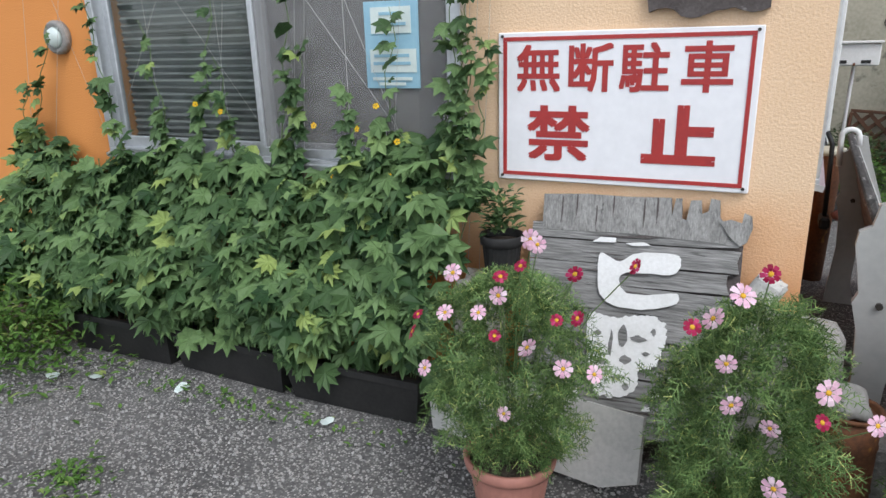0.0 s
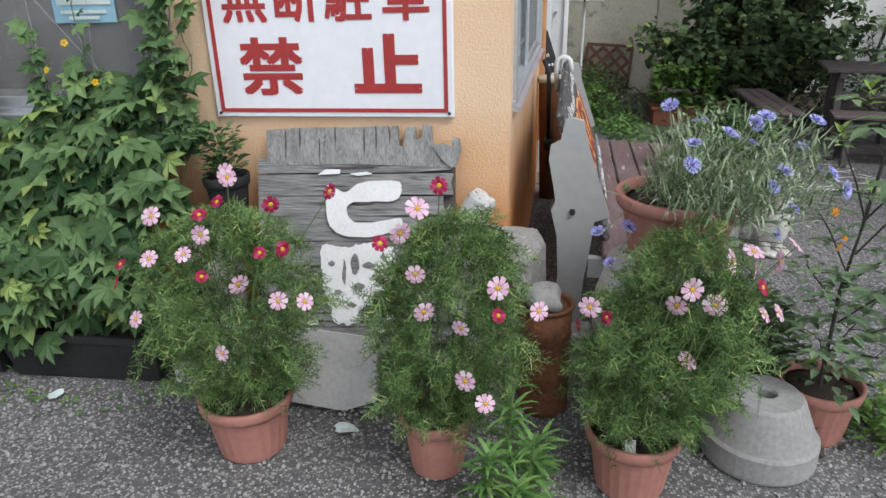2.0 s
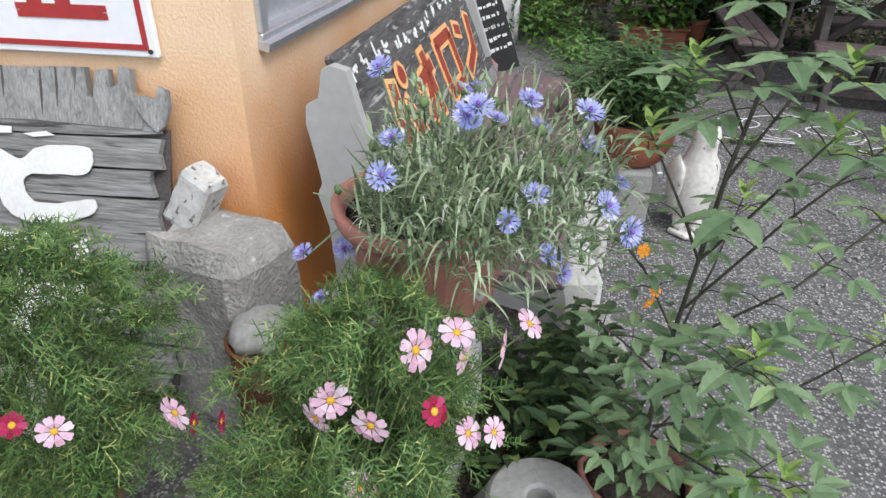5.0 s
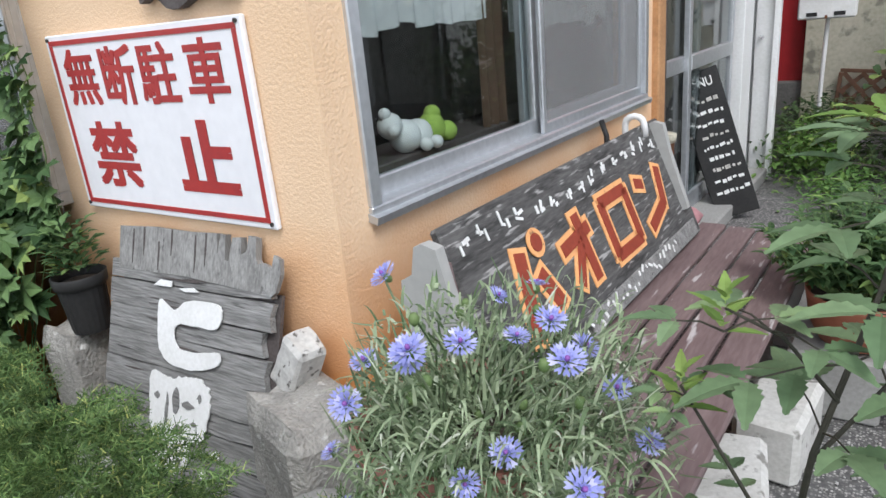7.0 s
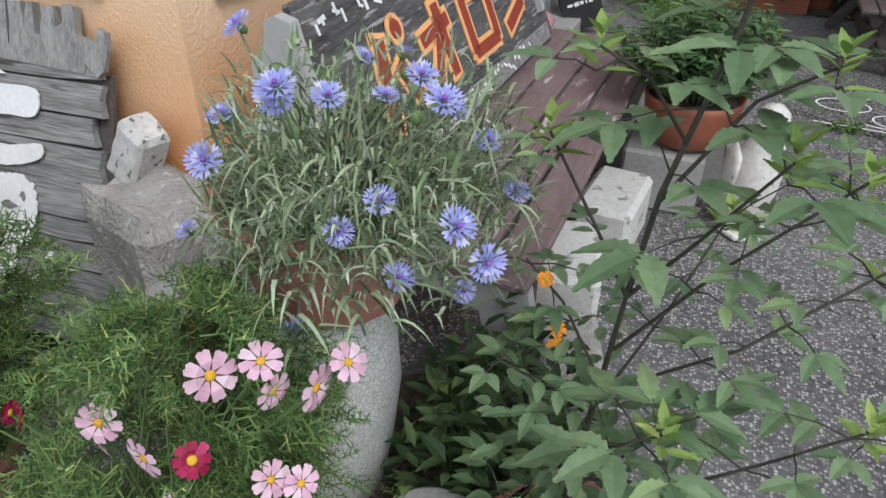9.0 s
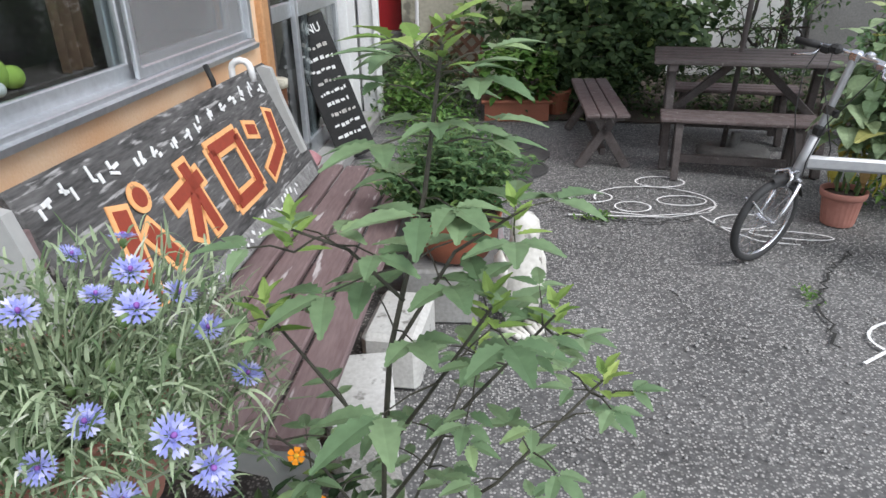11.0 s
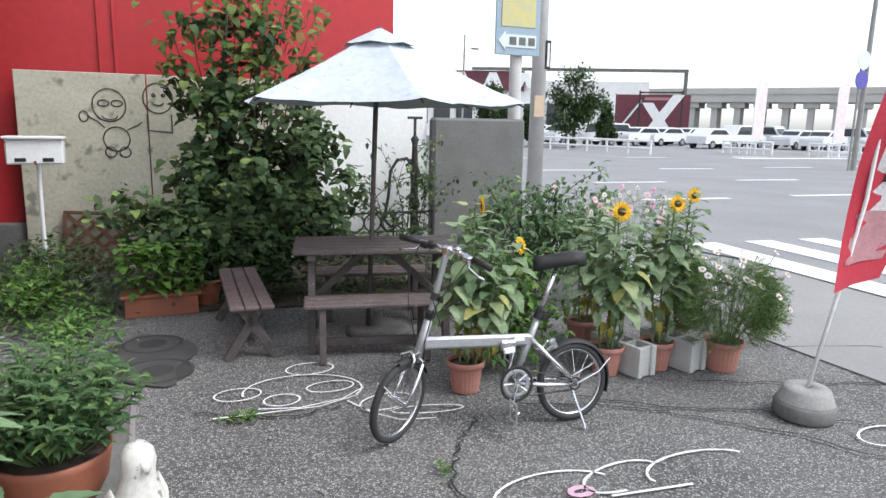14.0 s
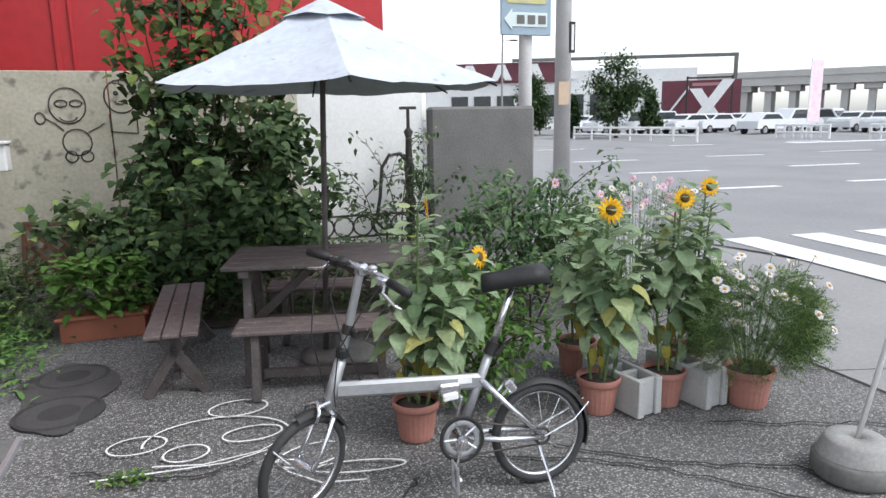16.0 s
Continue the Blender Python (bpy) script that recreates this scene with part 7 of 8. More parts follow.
sunflower((4.25, 2.75, 0), [(0.0, 0.0, 0.98, None), (0.12, 0.05, 0.9, None), (-0.1, 0.06, 0.88, None)], "leafy potted sunflower plants in the back row", 0.12, 0.2, 135)

random.seed(141)
wc = thing("potted_white_cosmos", "potted white cosmos with airy foliage", "potted plant", (4.85, 2.03, 0))
pot_mesh(wc, 0.13, 0.2, TERRA)
lv, st = M(), M()
for i in range(1700):
    a, u, s = rnd(0, 6.28), rnd(-0.95, 1), rnd(0.3, 1) ** 0.5
    rr = 0.29 * math.sqrt(max(0.1, 1 - u * u * 0.7)) * s
    frond(lv, (math.cos(a) * rr, math.sin(a) * rr, 0.45 + 0.25 * u * s), (math.cos(a), math.sin(a), rnd(-0.3, 1)), rnd(0.08, 0.14), 8)
for i in range(42):
    a, k = rnd(0, 6.28), rnd(0.3, 1.15)
    p = Vector((math.cos(a) * 0.34 * k + 0.05, math.sin(a) * 0.30 * k, rnd(0.45, 0.80)))
    st.tube([(p.x * 0.2, p.y * 0.2, 0.18), (p.x * 0.6, p.y * 0.6, p.z * 0.7), p], 0.0025, 4, 0.0015)
    put_head(wc, HEADS["white"], EYE, p, (p.x, p.y - 0.3, 0.5), rnd(0.9, 1.2))
part("foliage", lv, L_COSMOS, wc)
part("stem_growth", st, STEM, wc, kind="stuff")
random.seed(151)
pk = thing("pink_flower_bush", "airy bush of pale pink cosmos behind the pots", "plant", (5.35, 3.7, 0))
lv, st = M(), M()
for i in range(620):
    a, s, z = rnd(0, 6.28), rnd(0, 1) ** 0.5, rnd(0.1, 0.95)
    frond(lv, (math.cos(a) * 0.5 * s, math.sin(a) * 0.4 * s, z), (math.cos(a), math.sin(a), rnd(0, 1)), rnd(0.09, 0.15), 7)
for i in range(40):
    p = Vector((random.gauss(0, 0.3), random.gauss(0, 0.25), rnd(0.75, 1.02)))
    st.tube([(p.x * 0.5, p.y * 0.5, 0.0), (p.x * 0.8, p.y * 0.8, p.z * 0.6), p], 0.003, 4, 0.0015)
    put_head(pk, HEADS["white"] if i % 3 else HEADS["pink"], EYE, p, (rnd(-.5, .2), -1, rnd(0, .5)), rnd(0.8, 1.1))
part("foliage", lv, L_COSMOS, pk)
part("stem_growth", st, STEM, pk, kind="stuff")
random.seed(152)
shrub("low_leafy_bush", "low green bush between the pots and the bicycle", (3.55, 2.62, 0), [(-0.12, 0, 0.55, 0.006), (0.12, 0, 0.6, 0.006), (0.0, -0.12, 0.45, 0.006), (0.2, -0.1, 0.4, 0.006)], 900, 0.06, 153, L_WEED)
shrub("low_leafy_bush", "dark green bush behind the sunflower pots", (4.4, 3.7, 0), [(-0.3, 0, 0.75, 0.008), (0.2, 0, 0.8, 0.008), (0.5, 0.0, 0.7, 0.008), (-0.6, 0.1, 0.7, 0.008), (0.0, 0.3, 0.8, 0.008)], 1700, 0.075, 154, L_MINT)


CINDER = mat("cinder_concrete", (0.50, 0.50, 0.48), (0.40, 0.40, 0.385), rough=0.95, scale=8, fine=90, bump=0.4)


def cinder_block(at, label):
    """A hollow concrete block with three cores."""
    b = thing("cinder_block", label, "concrete block", at, "cinder blocks")
    L, W, H, t = 0.39, 0.16, 0.20, 0.026
    for k in (-1, 1):
        part("face_shell", M().slab((0, k * (W / 2 - t / 2), H / 2), (L, t, H), 0.004), CINDER, b)
    for x in (-L / 2 + t / 2, -L / 6 + 0.01, L / 6 - 0.01, L / 2 - t / 2):
        part("web", M().slab((x, 0, H / 2 - 0.002), (t, W - 2 * t + 0.004, H - 0.008), 0.003), CINDER, b)
    for x in (-1, 1):
        for k in (-1, 1):
            part("end_rib", M().slab((x * (L / 2 + 0.008), k * (W / 2 - 0.021), H / 2), (0.02, 0.042, H - 0.004), 0.004), CINDER, b)
    return b


cinder_block(pose(4.24, 2.28, 0, 0, 0, 100), "hollow grey concrete block between flower pots")
cinder_block(pose(4.62, 2.24, 0, 0, 0, 100), "hollow grey concrete block between flower pots")

# ---- folding bicycle ----
bike = thing("folding_bicycle", "silver grey folding bicycle with small wheels on its kickstand", "bicycle", frame_matrix((3.475, 1.72, 0.0), (-1.0, 0.10, 0), (0.02, 0.07, 1.0)) @ Matrix.Diagonal((0.95, 1, 1, 1)))
WR = 0.214


def torus(m, c, r, t, axis='y', n=40, k=8, flat=1.0):
    vs = []
    for i in range(n):
        a = 2 * math.pi * i / n
        for j in range(k):
            b = 2 * math.pi * j / k
            q = r + t * math.cos(b)
            vs.append((c[0] + q * math.cos(a), c[1] + t * flat * math.sin(b), c[2] + q * math.sin(a)))
    m.add(vs, [(i * k + j, i * k + (j + 1) % k, ((i + 1) % n) * k + (j + 1) % k, ((i + 1) % n) * k + j) for i in range(n) for j in range(k)])
    return m


def wheel(parent, at):
    """A small spoked wheel: tyre, rim, hub, spokes."""
    w = part("wheel", torus(M(), (0, 0, 0), WR - 0.036, 0.009, flat=1.3), CHROME, parent, "small spoked wheel", True)
    w.matrix_basis = at
    part("tyre", torus(M(), (0, 0, 0), WR - 0.02, 0.020), RUBBER, w, smooth=True)
    part("hub", M().rod((0, -0.045, 0), (0, 0.045, 0), 0.018, n=12), CHROME, w)
    for i in range(20):
        a = 2 * math.pi * i / 20
        s = 0.025 if i % 2 else -0.025
        part("spoke", M().rod((0.016 * math.cos(a + 0.8), s, 0.016 * math.sin(a + 0.8)), ((WR - 0.04) * math.cos(a), 0, (WR - 0.04) * math.sin(a)), 0.0014, n=4), CHROME, w)
    return w


wheel(bike, Matrix.Translation((0, 0, WR)))
part("main_tube", M().slab((0.555, 0, 0.474), (0.62, 0.040, 0.062), 0.018, rot=(0, -2.5, 0)), FRAMEGREY, bike, "brushed grey main tube")
part("frame_hinge", M().slab((0.40, 0.03, 0.45), (0.09, 0.03, 0.05), 0.01), CHROME, bike)
part("maker_plate", M().box((0.33, 0.0205, 0.475), (0.06, 0.004, 0.024)), WHITE, bike)
part("seat_tube", M().rod((0.36, 0, 0.24), (0.20, 0, 0.60), 0.019, n=12), FRAMEGREY, bike, smooth=True)
part("seat_clamp", M().rod((0.215, 0, 0.565), (0.195, 0, 0.615), 0.026, n=12), BLACKPL, bike)
part("seat_post", M().rod((0.20, 0, 0.60), (0.105, 0, 0.835), 0.014, n=10), CHROME, bike, smooth=True)
sad = M()
prof = [(-0.13, 0.055, 0.0), (-0.12, 0.085, 0.012), (-0.05, 0.09, 0.012), (0.02, 0.05, 0.0), (0.10, 0.022, -0.008), (0.15, 0.014, -0.012)]
for x, w, dz in prof:
    sad.v += [(x, -w, -0.005 + dz), (x, -w * 0.85, 0.045 + dz), (x, 0, 0.060 + dz), (x, w * 0.85, 0.045 + dz), (x, w, -0.005 + dz), (x, 0, -0.018 + dz)]
sad.f = [(i * 6 + j, i * 6 + (j + 1) % 6, (i + 1) * 6 + (j + 1) % 6, (i + 1) * 6 + j) for i in range(5) for j in range(6)] + [tuple(range(6))[::-1], tuple(range(30, 36))]
part("saddle", sad.moved(Matrix.Translation((0.09, 0, 0.845))), BLACKPL, bike, "black padded saddle", True)
for y in (-0.05, 0.05):
    part("chain_stay", M().tube([(0.36, y * 0.4, 0.245), (0.18, y, 0.225), (0, y, WR)], 0.013, 8), CHROME, bike, smooth=True)
    part("seat_stay", M().tube([(0.26, y * 0.3, 0.47), (0.14, y * 0.8, 0.35), (0, y, WR)], 0.013, 8), CHROME, bike, smooth=True)
    part("fender_stay", M().tube([(0, y, WR), (-0.14, y, 0.27), (-0.225, y * 0.5, 0.33)], 0.004, 6), CHROME, bike)


def fender(c, a0, a1, w, r):
    m = M()
    n = 16
    for i in range(n + 1):
        a = radians(a0 + (a1 - a0) * i / n)
        for y, q in ((-w, r - 0.014), (-w * 0.6, r), (0, r + 0.005), (w * 0.6, r), (w, r - 0.014)):
            m.v.append((c[0] + q * math.cos(a), y, c[2] + q * math.sin(a)))
    m.f = [(i * 5 + j, i * 5 + j + 1, i * 5 + 6 + j, i * 5 + 5 + j) for i in range(n) for j in range(4)]
    return m


part("rear_fender", fender((0, 0, WR), 60, 200, 0.026, WR + 0.016), BLACKPL, bike, smooth=True)
# crank, chainring, pedals
BB = (0.36, 0.0, 0.25)
part("chainring", torus(M(), (BB[0], 0.05, BB[2]), 0.066, 0.012, flat=0.35), FRAMEGREY, bike, smooth=True)
part("chain_guard", torus(M(), (BB[0], 0.056, BB[2]), 0.088, 0.008, flat=0.4), BLACKPL, bike, smooth=True)
for i in range(5):
    a = 2 * math.pi * i / 5
    part("spider_arm", M().rod((BB[0], 0.05, BB[2]), (BB[0] + 0.075 * math.cos(a), 0.05, BB[2] + 0.075 * math.sin(a)), 0.006, n=6), CHROME, bike)
part("bottom_bracket", M().rod((BB[0], -0.05, BB[2]), (BB[0], 0.07, BB[2]), 0.022, n=12), CHROME, bike)
for s, a in ((1, -72), (-1, 108)):
    e = (BB[0] + 0.125 * math.cos(radians(a)), s * 0.075, BB[2] + 0.125 * math.sin(radians(a)))
    part("crank_arm", wood_bar((BB[0], s * 0.07, BB[2]), e, 0.018, 0.012), CHROME, bike)
    pedal = part("pedal", M().rod((e[0], s * 0.07, e[2]), (e[0], s * 0.165, e[2]), 0.009, n=8), CHROME, bike, smooth=True)
    part("cage", M().tube([(e[0] + 0.012, s * 0.085, e[2] - 0.052), (e[0] + 0.012, s * 0.165, e[2] - 0.048), (e[0] + 0.012, s * 0.165, e[2] + 0.048), (e[0] + 0.012, s * 0.085, e[2] + 0.052), (e[0] + 0.012, s * 0.085, e[2] - 0.052)], 0.006, 6), FRAMEGREY, pedal)
for dz in (0.072, -0.072):
    part("chain", M().rod((BB[0], 0.048, BB[2] + dz), (0, 0.04, WR + dz * 0.45), 0.004, n=5), DARKMETAL, bike)
part("rear_sprocket", torus(M(), (0, 0.04, WR), 0.032, 0.006, flat=0.6), DARKMETAL, bike)
part("kickstand", M().tube([(0.02, 0.05, 0.18), (-0.01, 0.13, 0.02), (-0.01, 0.14, 0.0)], 0.007, 6), CHROME, bike)
part("rear_brake", M().tube([(0.17, -0.03, 0.40), (0.13, -0.035, 0.44), (0.11, 0.0, 0.45), (0.13, 0.035, 0.44), (0.17, 0.03, 0.40)], 0.007, 6), CHROME, bike)
part("brake_caliper", M().slab((0.135, 0.03, 0.435), (0.035, 0.03, 0.06), 0.008, rot=(0, 35, 0)), CHROME, bike)
part("latch_lever", M().slab((0.40, 0.046, 0.425), (0.065, 0.018, 0.03), 0.01, rot=(0, 6, 0)), WHITE, bike, "pale folding latch")
part("clamp_lever", M().slab((0.175, 0.025, 0.585), (0.06, 0.014, 0.016), 0.005, rot=(0, 40, 0)), BLACKPL, bike)
# steering assembly, turned about the head tube
HEAD_A, HEAD_B = Vector((0.905, 0, 0.40)), Vector((0.835, 0, 0.60))
axis = (HEAD_B - HEAD_A).normalized()
STEER = Matrix.Translation(HEAD_A) @ Matrix.Rotation(radians(38), 4, axis) @ Matrix.Translation(-HEAD_A)
part("head_tube", M().rod(HEAD_A, HEAD_B, 0.024, n=14), FRAMEGREY, bike, smooth=True)
fork = part("fork", M().tube([(0.90, -0.045, 0.405), (0.90, 0, 0.42), (0.90, 0.045, 0.405)], 0.014, 8), CHROME, bike, "chrome front fork")
fork.matrix_basis = STEER
for y in (-0.048, 0.048):
    part("fork_blade", M().tube([(0.905, y, 0.405), (0.96, y, 0.28), (1.01, y, WR)], 0.011, 8), CHROME, fork, smooth=True)
    part("fender_stay", M().tube([(1.01, y, WR), (1.12, y, 0.30), (1.17, y * 0.4, 0.36)], 0.004, 6), CHROME, fork)
wheel(fork, Matrix.Translation((1.01, 0, WR)))
part("front_brake", M().tube([(0.985, -0.036, 0.405), (0.975, -0.042, 0.445), (0.945, 0.0, 0.462), (0.975, 0.042, 0.445), (0.985, 0.036, 0.405)], 0.009, 6), CHROME, fork, smooth=True)
part("brake_bridge", M().slab((0.925, 0, 0.452), (0.06, 0.05, 0.02), 0.006), CHROME, fork)
part("front_fender", fender((1.01, 0, WR), 78, 160, 0.026, WR + 0.016), BLACKPL, fork, smooth=True)
stem_ = part("stem", M().rod((0.838, 0, 0.575), (0.745, 0, 0.945), 0.017, n=12), FRAMEGREY, bike, "folding handlebar stem")
stem_.matrix_basis = STEER
part("stem_collar", M().rod((0.806, 0, 0.703), (0.797, 0, 0.738), 0.024, n=12), DARKMETAL, stem_)
part("collar_lever", M().slab((0.80, 0.036, 0.715), (0.02, 0.03, 0.035), 0.006), BLACKPL, stem_)
part("stem_hinge", M().slab((0.825, 0, 0.63), (0.05, 0.045, 0.05), 0.01), BLACKPL, stem_)
bar = part("handlebar", M().tube([(0.77, -0.27, 0.945), (0.745, -0.10, 0.955), (0.74, 0, 0.95), (0.745, 0.10, 0.955), (0.77, 0.27, 0.945)], 0.012, 8), CHROME, bike, "chrome handlebar", True)
bar.matrix_basis = STEER
for s in (-1, 1):
    part("grip", M().tube([(0.757, s * 0.17, 0.95), (0.772, s * 0.285, 0.945)], 0.017, 10), BLACKPL, bar, smooth=True)
    part("brake_lever", M().tube([(0.76, s * 0.15, 0.945), (0.79, s * 0.17, 0.915), (0.80, s * 0.24, 0.895), (0.79, s * 0.27, 0.885)], 0.007, 6), CHROME, bar, smooth=True)
    part("brake_cable", M().tube([(0.78, s * 0.15, 0.94), (0.86, s * 0.14, 0.86), (0.92, s * 0.08, 0.70), (0.89, s * 0.03, 0.50), (0.88, s * 0.03, 0.43)], 0.0028, 5), BLACKPL, bar)
    part("lever_clamp", M().slab((0.757, s * 0.135, 0.944), (0.04, 0.045, 0.036), 0.008), CHROME if s > 0 else BLACKPL, bar)
part("bar_clamp", M().slab((0.742, 0, 0.948), (0.045, 0.05, 0.05), 0.01), CHROME, bar)
part("shifter", M().slab((0.765, -0.085, 0.958), (0.045, 0.05, 0.04), 0.012), BLACKPL, bar)
part("gear_cable", M().tube([(0.78, -0.085, 0.95), (0.87, -0.03, 0.86), (0.88, 0.05, 0.72), (0.80, 0.07, 0.56), (0.74, 0.04, 0.45)], 0.003, 5), BLACKPL, bar)
part("bell", M().lathe([(0.022, 0), (0.02, 0.012), (0.008, 0.02)], (0.74, 0.06, 0.962), 12), CHROME, bar)

# ---- feather flag on a concrete base ----
flag = thing("feather_flag", "red and white advertising flag on a thin pole", "flag", (4.72, 1.30, 0.0))
part("pole", M().tube([(0, 0, 0.14), (0.12, -0.02, 0.68), (0.22, -0.04, 1.2), (0.28, -0.05, 1.9), (0.33, -0.06, 2.6)], 0.011, 8), WHITE, flag, smooth=True)


def flag_sheet(u0, u1, z0, z1, dy, nseg=14):
    m = M()
    for i in range(nseg + 1):
        z = z0 + (z1 - z0) * i / nseg
        x = (0.04 + (z - 0.7) * 0.30) if z < 1.2 else 0.19 + (z - 1.2) * 0.10
        for u in (u0, (u0 + u1) / 2, u1):
            m.v.append((x + u, -0.06 - 0.05 * math.sin(z * 4 + u * 6) + dy, z + 0.10 * u * math.sin(z * 3)))
    m.f = [(i * 3 + j, i * 3 + j + 1, i * 3 + 4 + j, i * 3 + 3 + j) for i in range(nseg) for j in range(2)]
    return m


FLAGRED = mat("flag_red", (0.48, 0.03, 0.05), (0.38, 0.02, 0.04), rough=0.8, scale=5, fine=60)
part("cloth", flag_sheet(-0.05, 0.40, 0.72, 2.55, 0), FLAGRED, flag, "red printed cloth", True)
part("white_panel", flag_sheet(0.06, 0.30, 1.10, 2.5, -0.006), P_WHITE, flag, "white printed panel", True)
for i in range(5):
    z = 1.3 + i * 0.25
    part("dark_bar", flag_sheet(0.11, 0.24, z, z + 0.13, -0.012, 3), BLACKPL, flag, smooth=True)
part("printed_swirl", flag_sheet(0.02, 0.34, 0.85, 1.14, -0.010, 5), CLOTH, flag, smooth=True)
fb = thing("round_flag_base", "round concrete flag base with a central hole", "concrete base", (4.72, 1.30, 0))
part("base_body", M().lathe([(0.152, 0.085), (0.146, 0.098), (0.122, 0.158), (0.11, 0.17), (0.026, 0.172), (0.018, 0.11)], n=36), CONC, fb, smooth=True)
part("lower_ring", M().lathe([(0.152, 0), (0.162, 0.018), (0.162, 0.078), (0.15, 0.09), (0.05, 0.09)], n=36), CONCDARK, fb, smooth=True)

# ---- chalk drawings and cracks ----
chalk = thing("chalk_drawing", "white chalk drawing of round loops on the asphalt", "chalk drawing", (0, 0, 0.012))


def loop(cx, cy, rx, ry, turn=0, a0=0, a1=360, n=22):
    c, s = math.cos(radians(turn)), math.sin(radians(turn))
    out = []
    for i in range(n + 1):
        a = radians(a0 + (a1 - a0) * i / n)
        x, y = rx * math.cos(a), ry * math.sin(a)
        out.append((cx + x * c - y * s, cy + x * s + y * c, 0))
    return out


def flat_line(pts, w):
    m = M()
    k = len(pts)
    for i, p in enumerate(pts):
        d = Vector(pts[min(i + 1, k - 1)]) - Vector(pts[max(0, i - 1)])
        n = Vector((-d.y, d.x, 0)).normalized() * w / 2 * rnd(0.7, 1.2)
        m.v += [tuple(Vector(p) + n), tuple(Vector(p) - n)]
    m.f = [(2 * i, 2 * i + 1, 2 * i + 3, 2 * i + 2) for i in range(k - 1)]
    return m


random.seed(161)
for pts in (loop(2.22, 2.60, 0.34, 0.24, -10, -30, 190), loop(2.08, 2.50, 0.10, 0.08), loop(2.38, 2.60, 0.14, 0.08), loop(1.86, 2.66, 0.13, 0.09), loop(2.33, 2.93, 0.15, 0.10), [(1.94, 2.42, 0), (2.15, 2.36, 0), (2.4, 2.40, 0), (2.56, 2.52, 0)], [(1.70, 2.38, 0), (1.95, 2.36, 0), (2.25, 2.34, 0), (2.50, 2.42, 0)], loop(2.62, 2.28, 0.16, 0.10, 15), loop(2.80, 2.10, 0.20, 0.05, -12), [(2.42, 2.36, 0), (2.50, 2.16, 0), (2.62, 2.02, 0), (2.8, 1.98, 0)]):
    part("chalk_line", flat_line(pts, 0.011), CHALK, chalk)
chalk2 = thing("chalk_drawing", "white and pink chalk loops on the asphalt", "chalk drawing", (0, 0, 0.012))
for pts in (loop(3.0, 1.10, 0.30, 0.17, 0, 20, 200), loop(3.35, 1.12, 0.22, 0.10, 10, 0, 250), loop(3.75, 1.05, 0.3, 0.14, 0, 20, 190), loop(4.9, 0.95, 0.18, 0.10), [(2.75, 1.05, 0), (2.6, 0.95, 0)], [(3.2, 1.0, 0), (3.6, 0.95, 0)]):
    part("chalk_line", flat_line(pts, 0.014), CHALK, chalk2)
part("chalk_line", flat_line(loop(3.1, 1.08, 0.05, 0.03), 0.03), P_PINK, chalk2, "pink chalk mark")
cracks = thing("asphalt_cracks", "dark branching cracks in the asphalt", "crack", (0, 0, 0.011), kind="structure")
CRACK = mat("crack_shadow", (0.02, 0.02, 0.019), (0.035, 0.034, 0.03), rough=1)
for pts in ([(2.55, 1.05), (2.66, 1.45), (2.82, 1.72), (3.05, 1.95)], [(3.7, 1.95), (4.1, 1.62), (4.5, 1.45), (4.9, 1.1), (5.2, 0.8)], [(3.3, 2.0), (3.9, 1.7), (4.4, 1.2), (4.8, 0.6)], [(4.5, 1.9), (5.2, 1.6), (6.0, 1.3), (7.0, 1.2)], [(5.0, 2.6), (5.6, 2.2), (6.4, 1.9)], [(1.6, 2.5), (2.0, 2.28), (2.4, 2.30)]):
    fine = []
    for i in range(len(pts) - 1):
        for k in range(9):
            f = k / 9
            fine.append((pts[i][0] + (pts[i + 1][0] - pts[i][0]) * f + rnd(-0.02, 0.02), pts[i][1] + (pts[i + 1][1] - pts[i][1]) * f + rnd(-0.02, 0.02), 0))
    part("crack", flat_line(fine, 0.013), CRACK, cracks)
gl = M()
random.seed(171)
for i in range(9000):
    x, y = rnd(-3.6, 2.4), rnd(-1.9, -0.40)
    if random.random() < 0.2:
        x, y = rnd(0.8, 3.8), rnd(0.4, 3.0)
    s = rnd(0.004, 0.011)
    gl.box((x, y, s * 0.3), (s * rnd(0.8, 1.6), s, s * 0.9), rot=(rnd(0, 40), rnd(0, 40), rnd(0, 180)), taper=0.6)
tagged(part("gravel", gl, mat("pale_gravel", (0.42, 0.41, 0.39), (0.2, 0.195, 0.19), rough=0.95, scale=60, fine=200), None), "loose pale gravel scattered over the asphalt", "gravel", "", "stuff")
random.seed(172)
for i, (x, y) in enumerate(((-1.18, -1.02), (-2.9, -0.62), (-0.55, -0.6), (-3.1, -0.7), (-1.65, -0.52), (-2.45, -0.5))):
    lf = thing("fallen_leaf", "pale dry fallen leaf on the asphalt", "leaf", pose(x, y, 0.012, rnd(-8, 8), rnd(-8, 8), rnd(0, 360)), "fallen leaves")
    q = M()
    heart(q, (0, 0, 0), (1, 0, 0.05), (0, 0, 1), rnd(0.05, 0.1), 0.06)
    part("blade", q, PALE, lf)


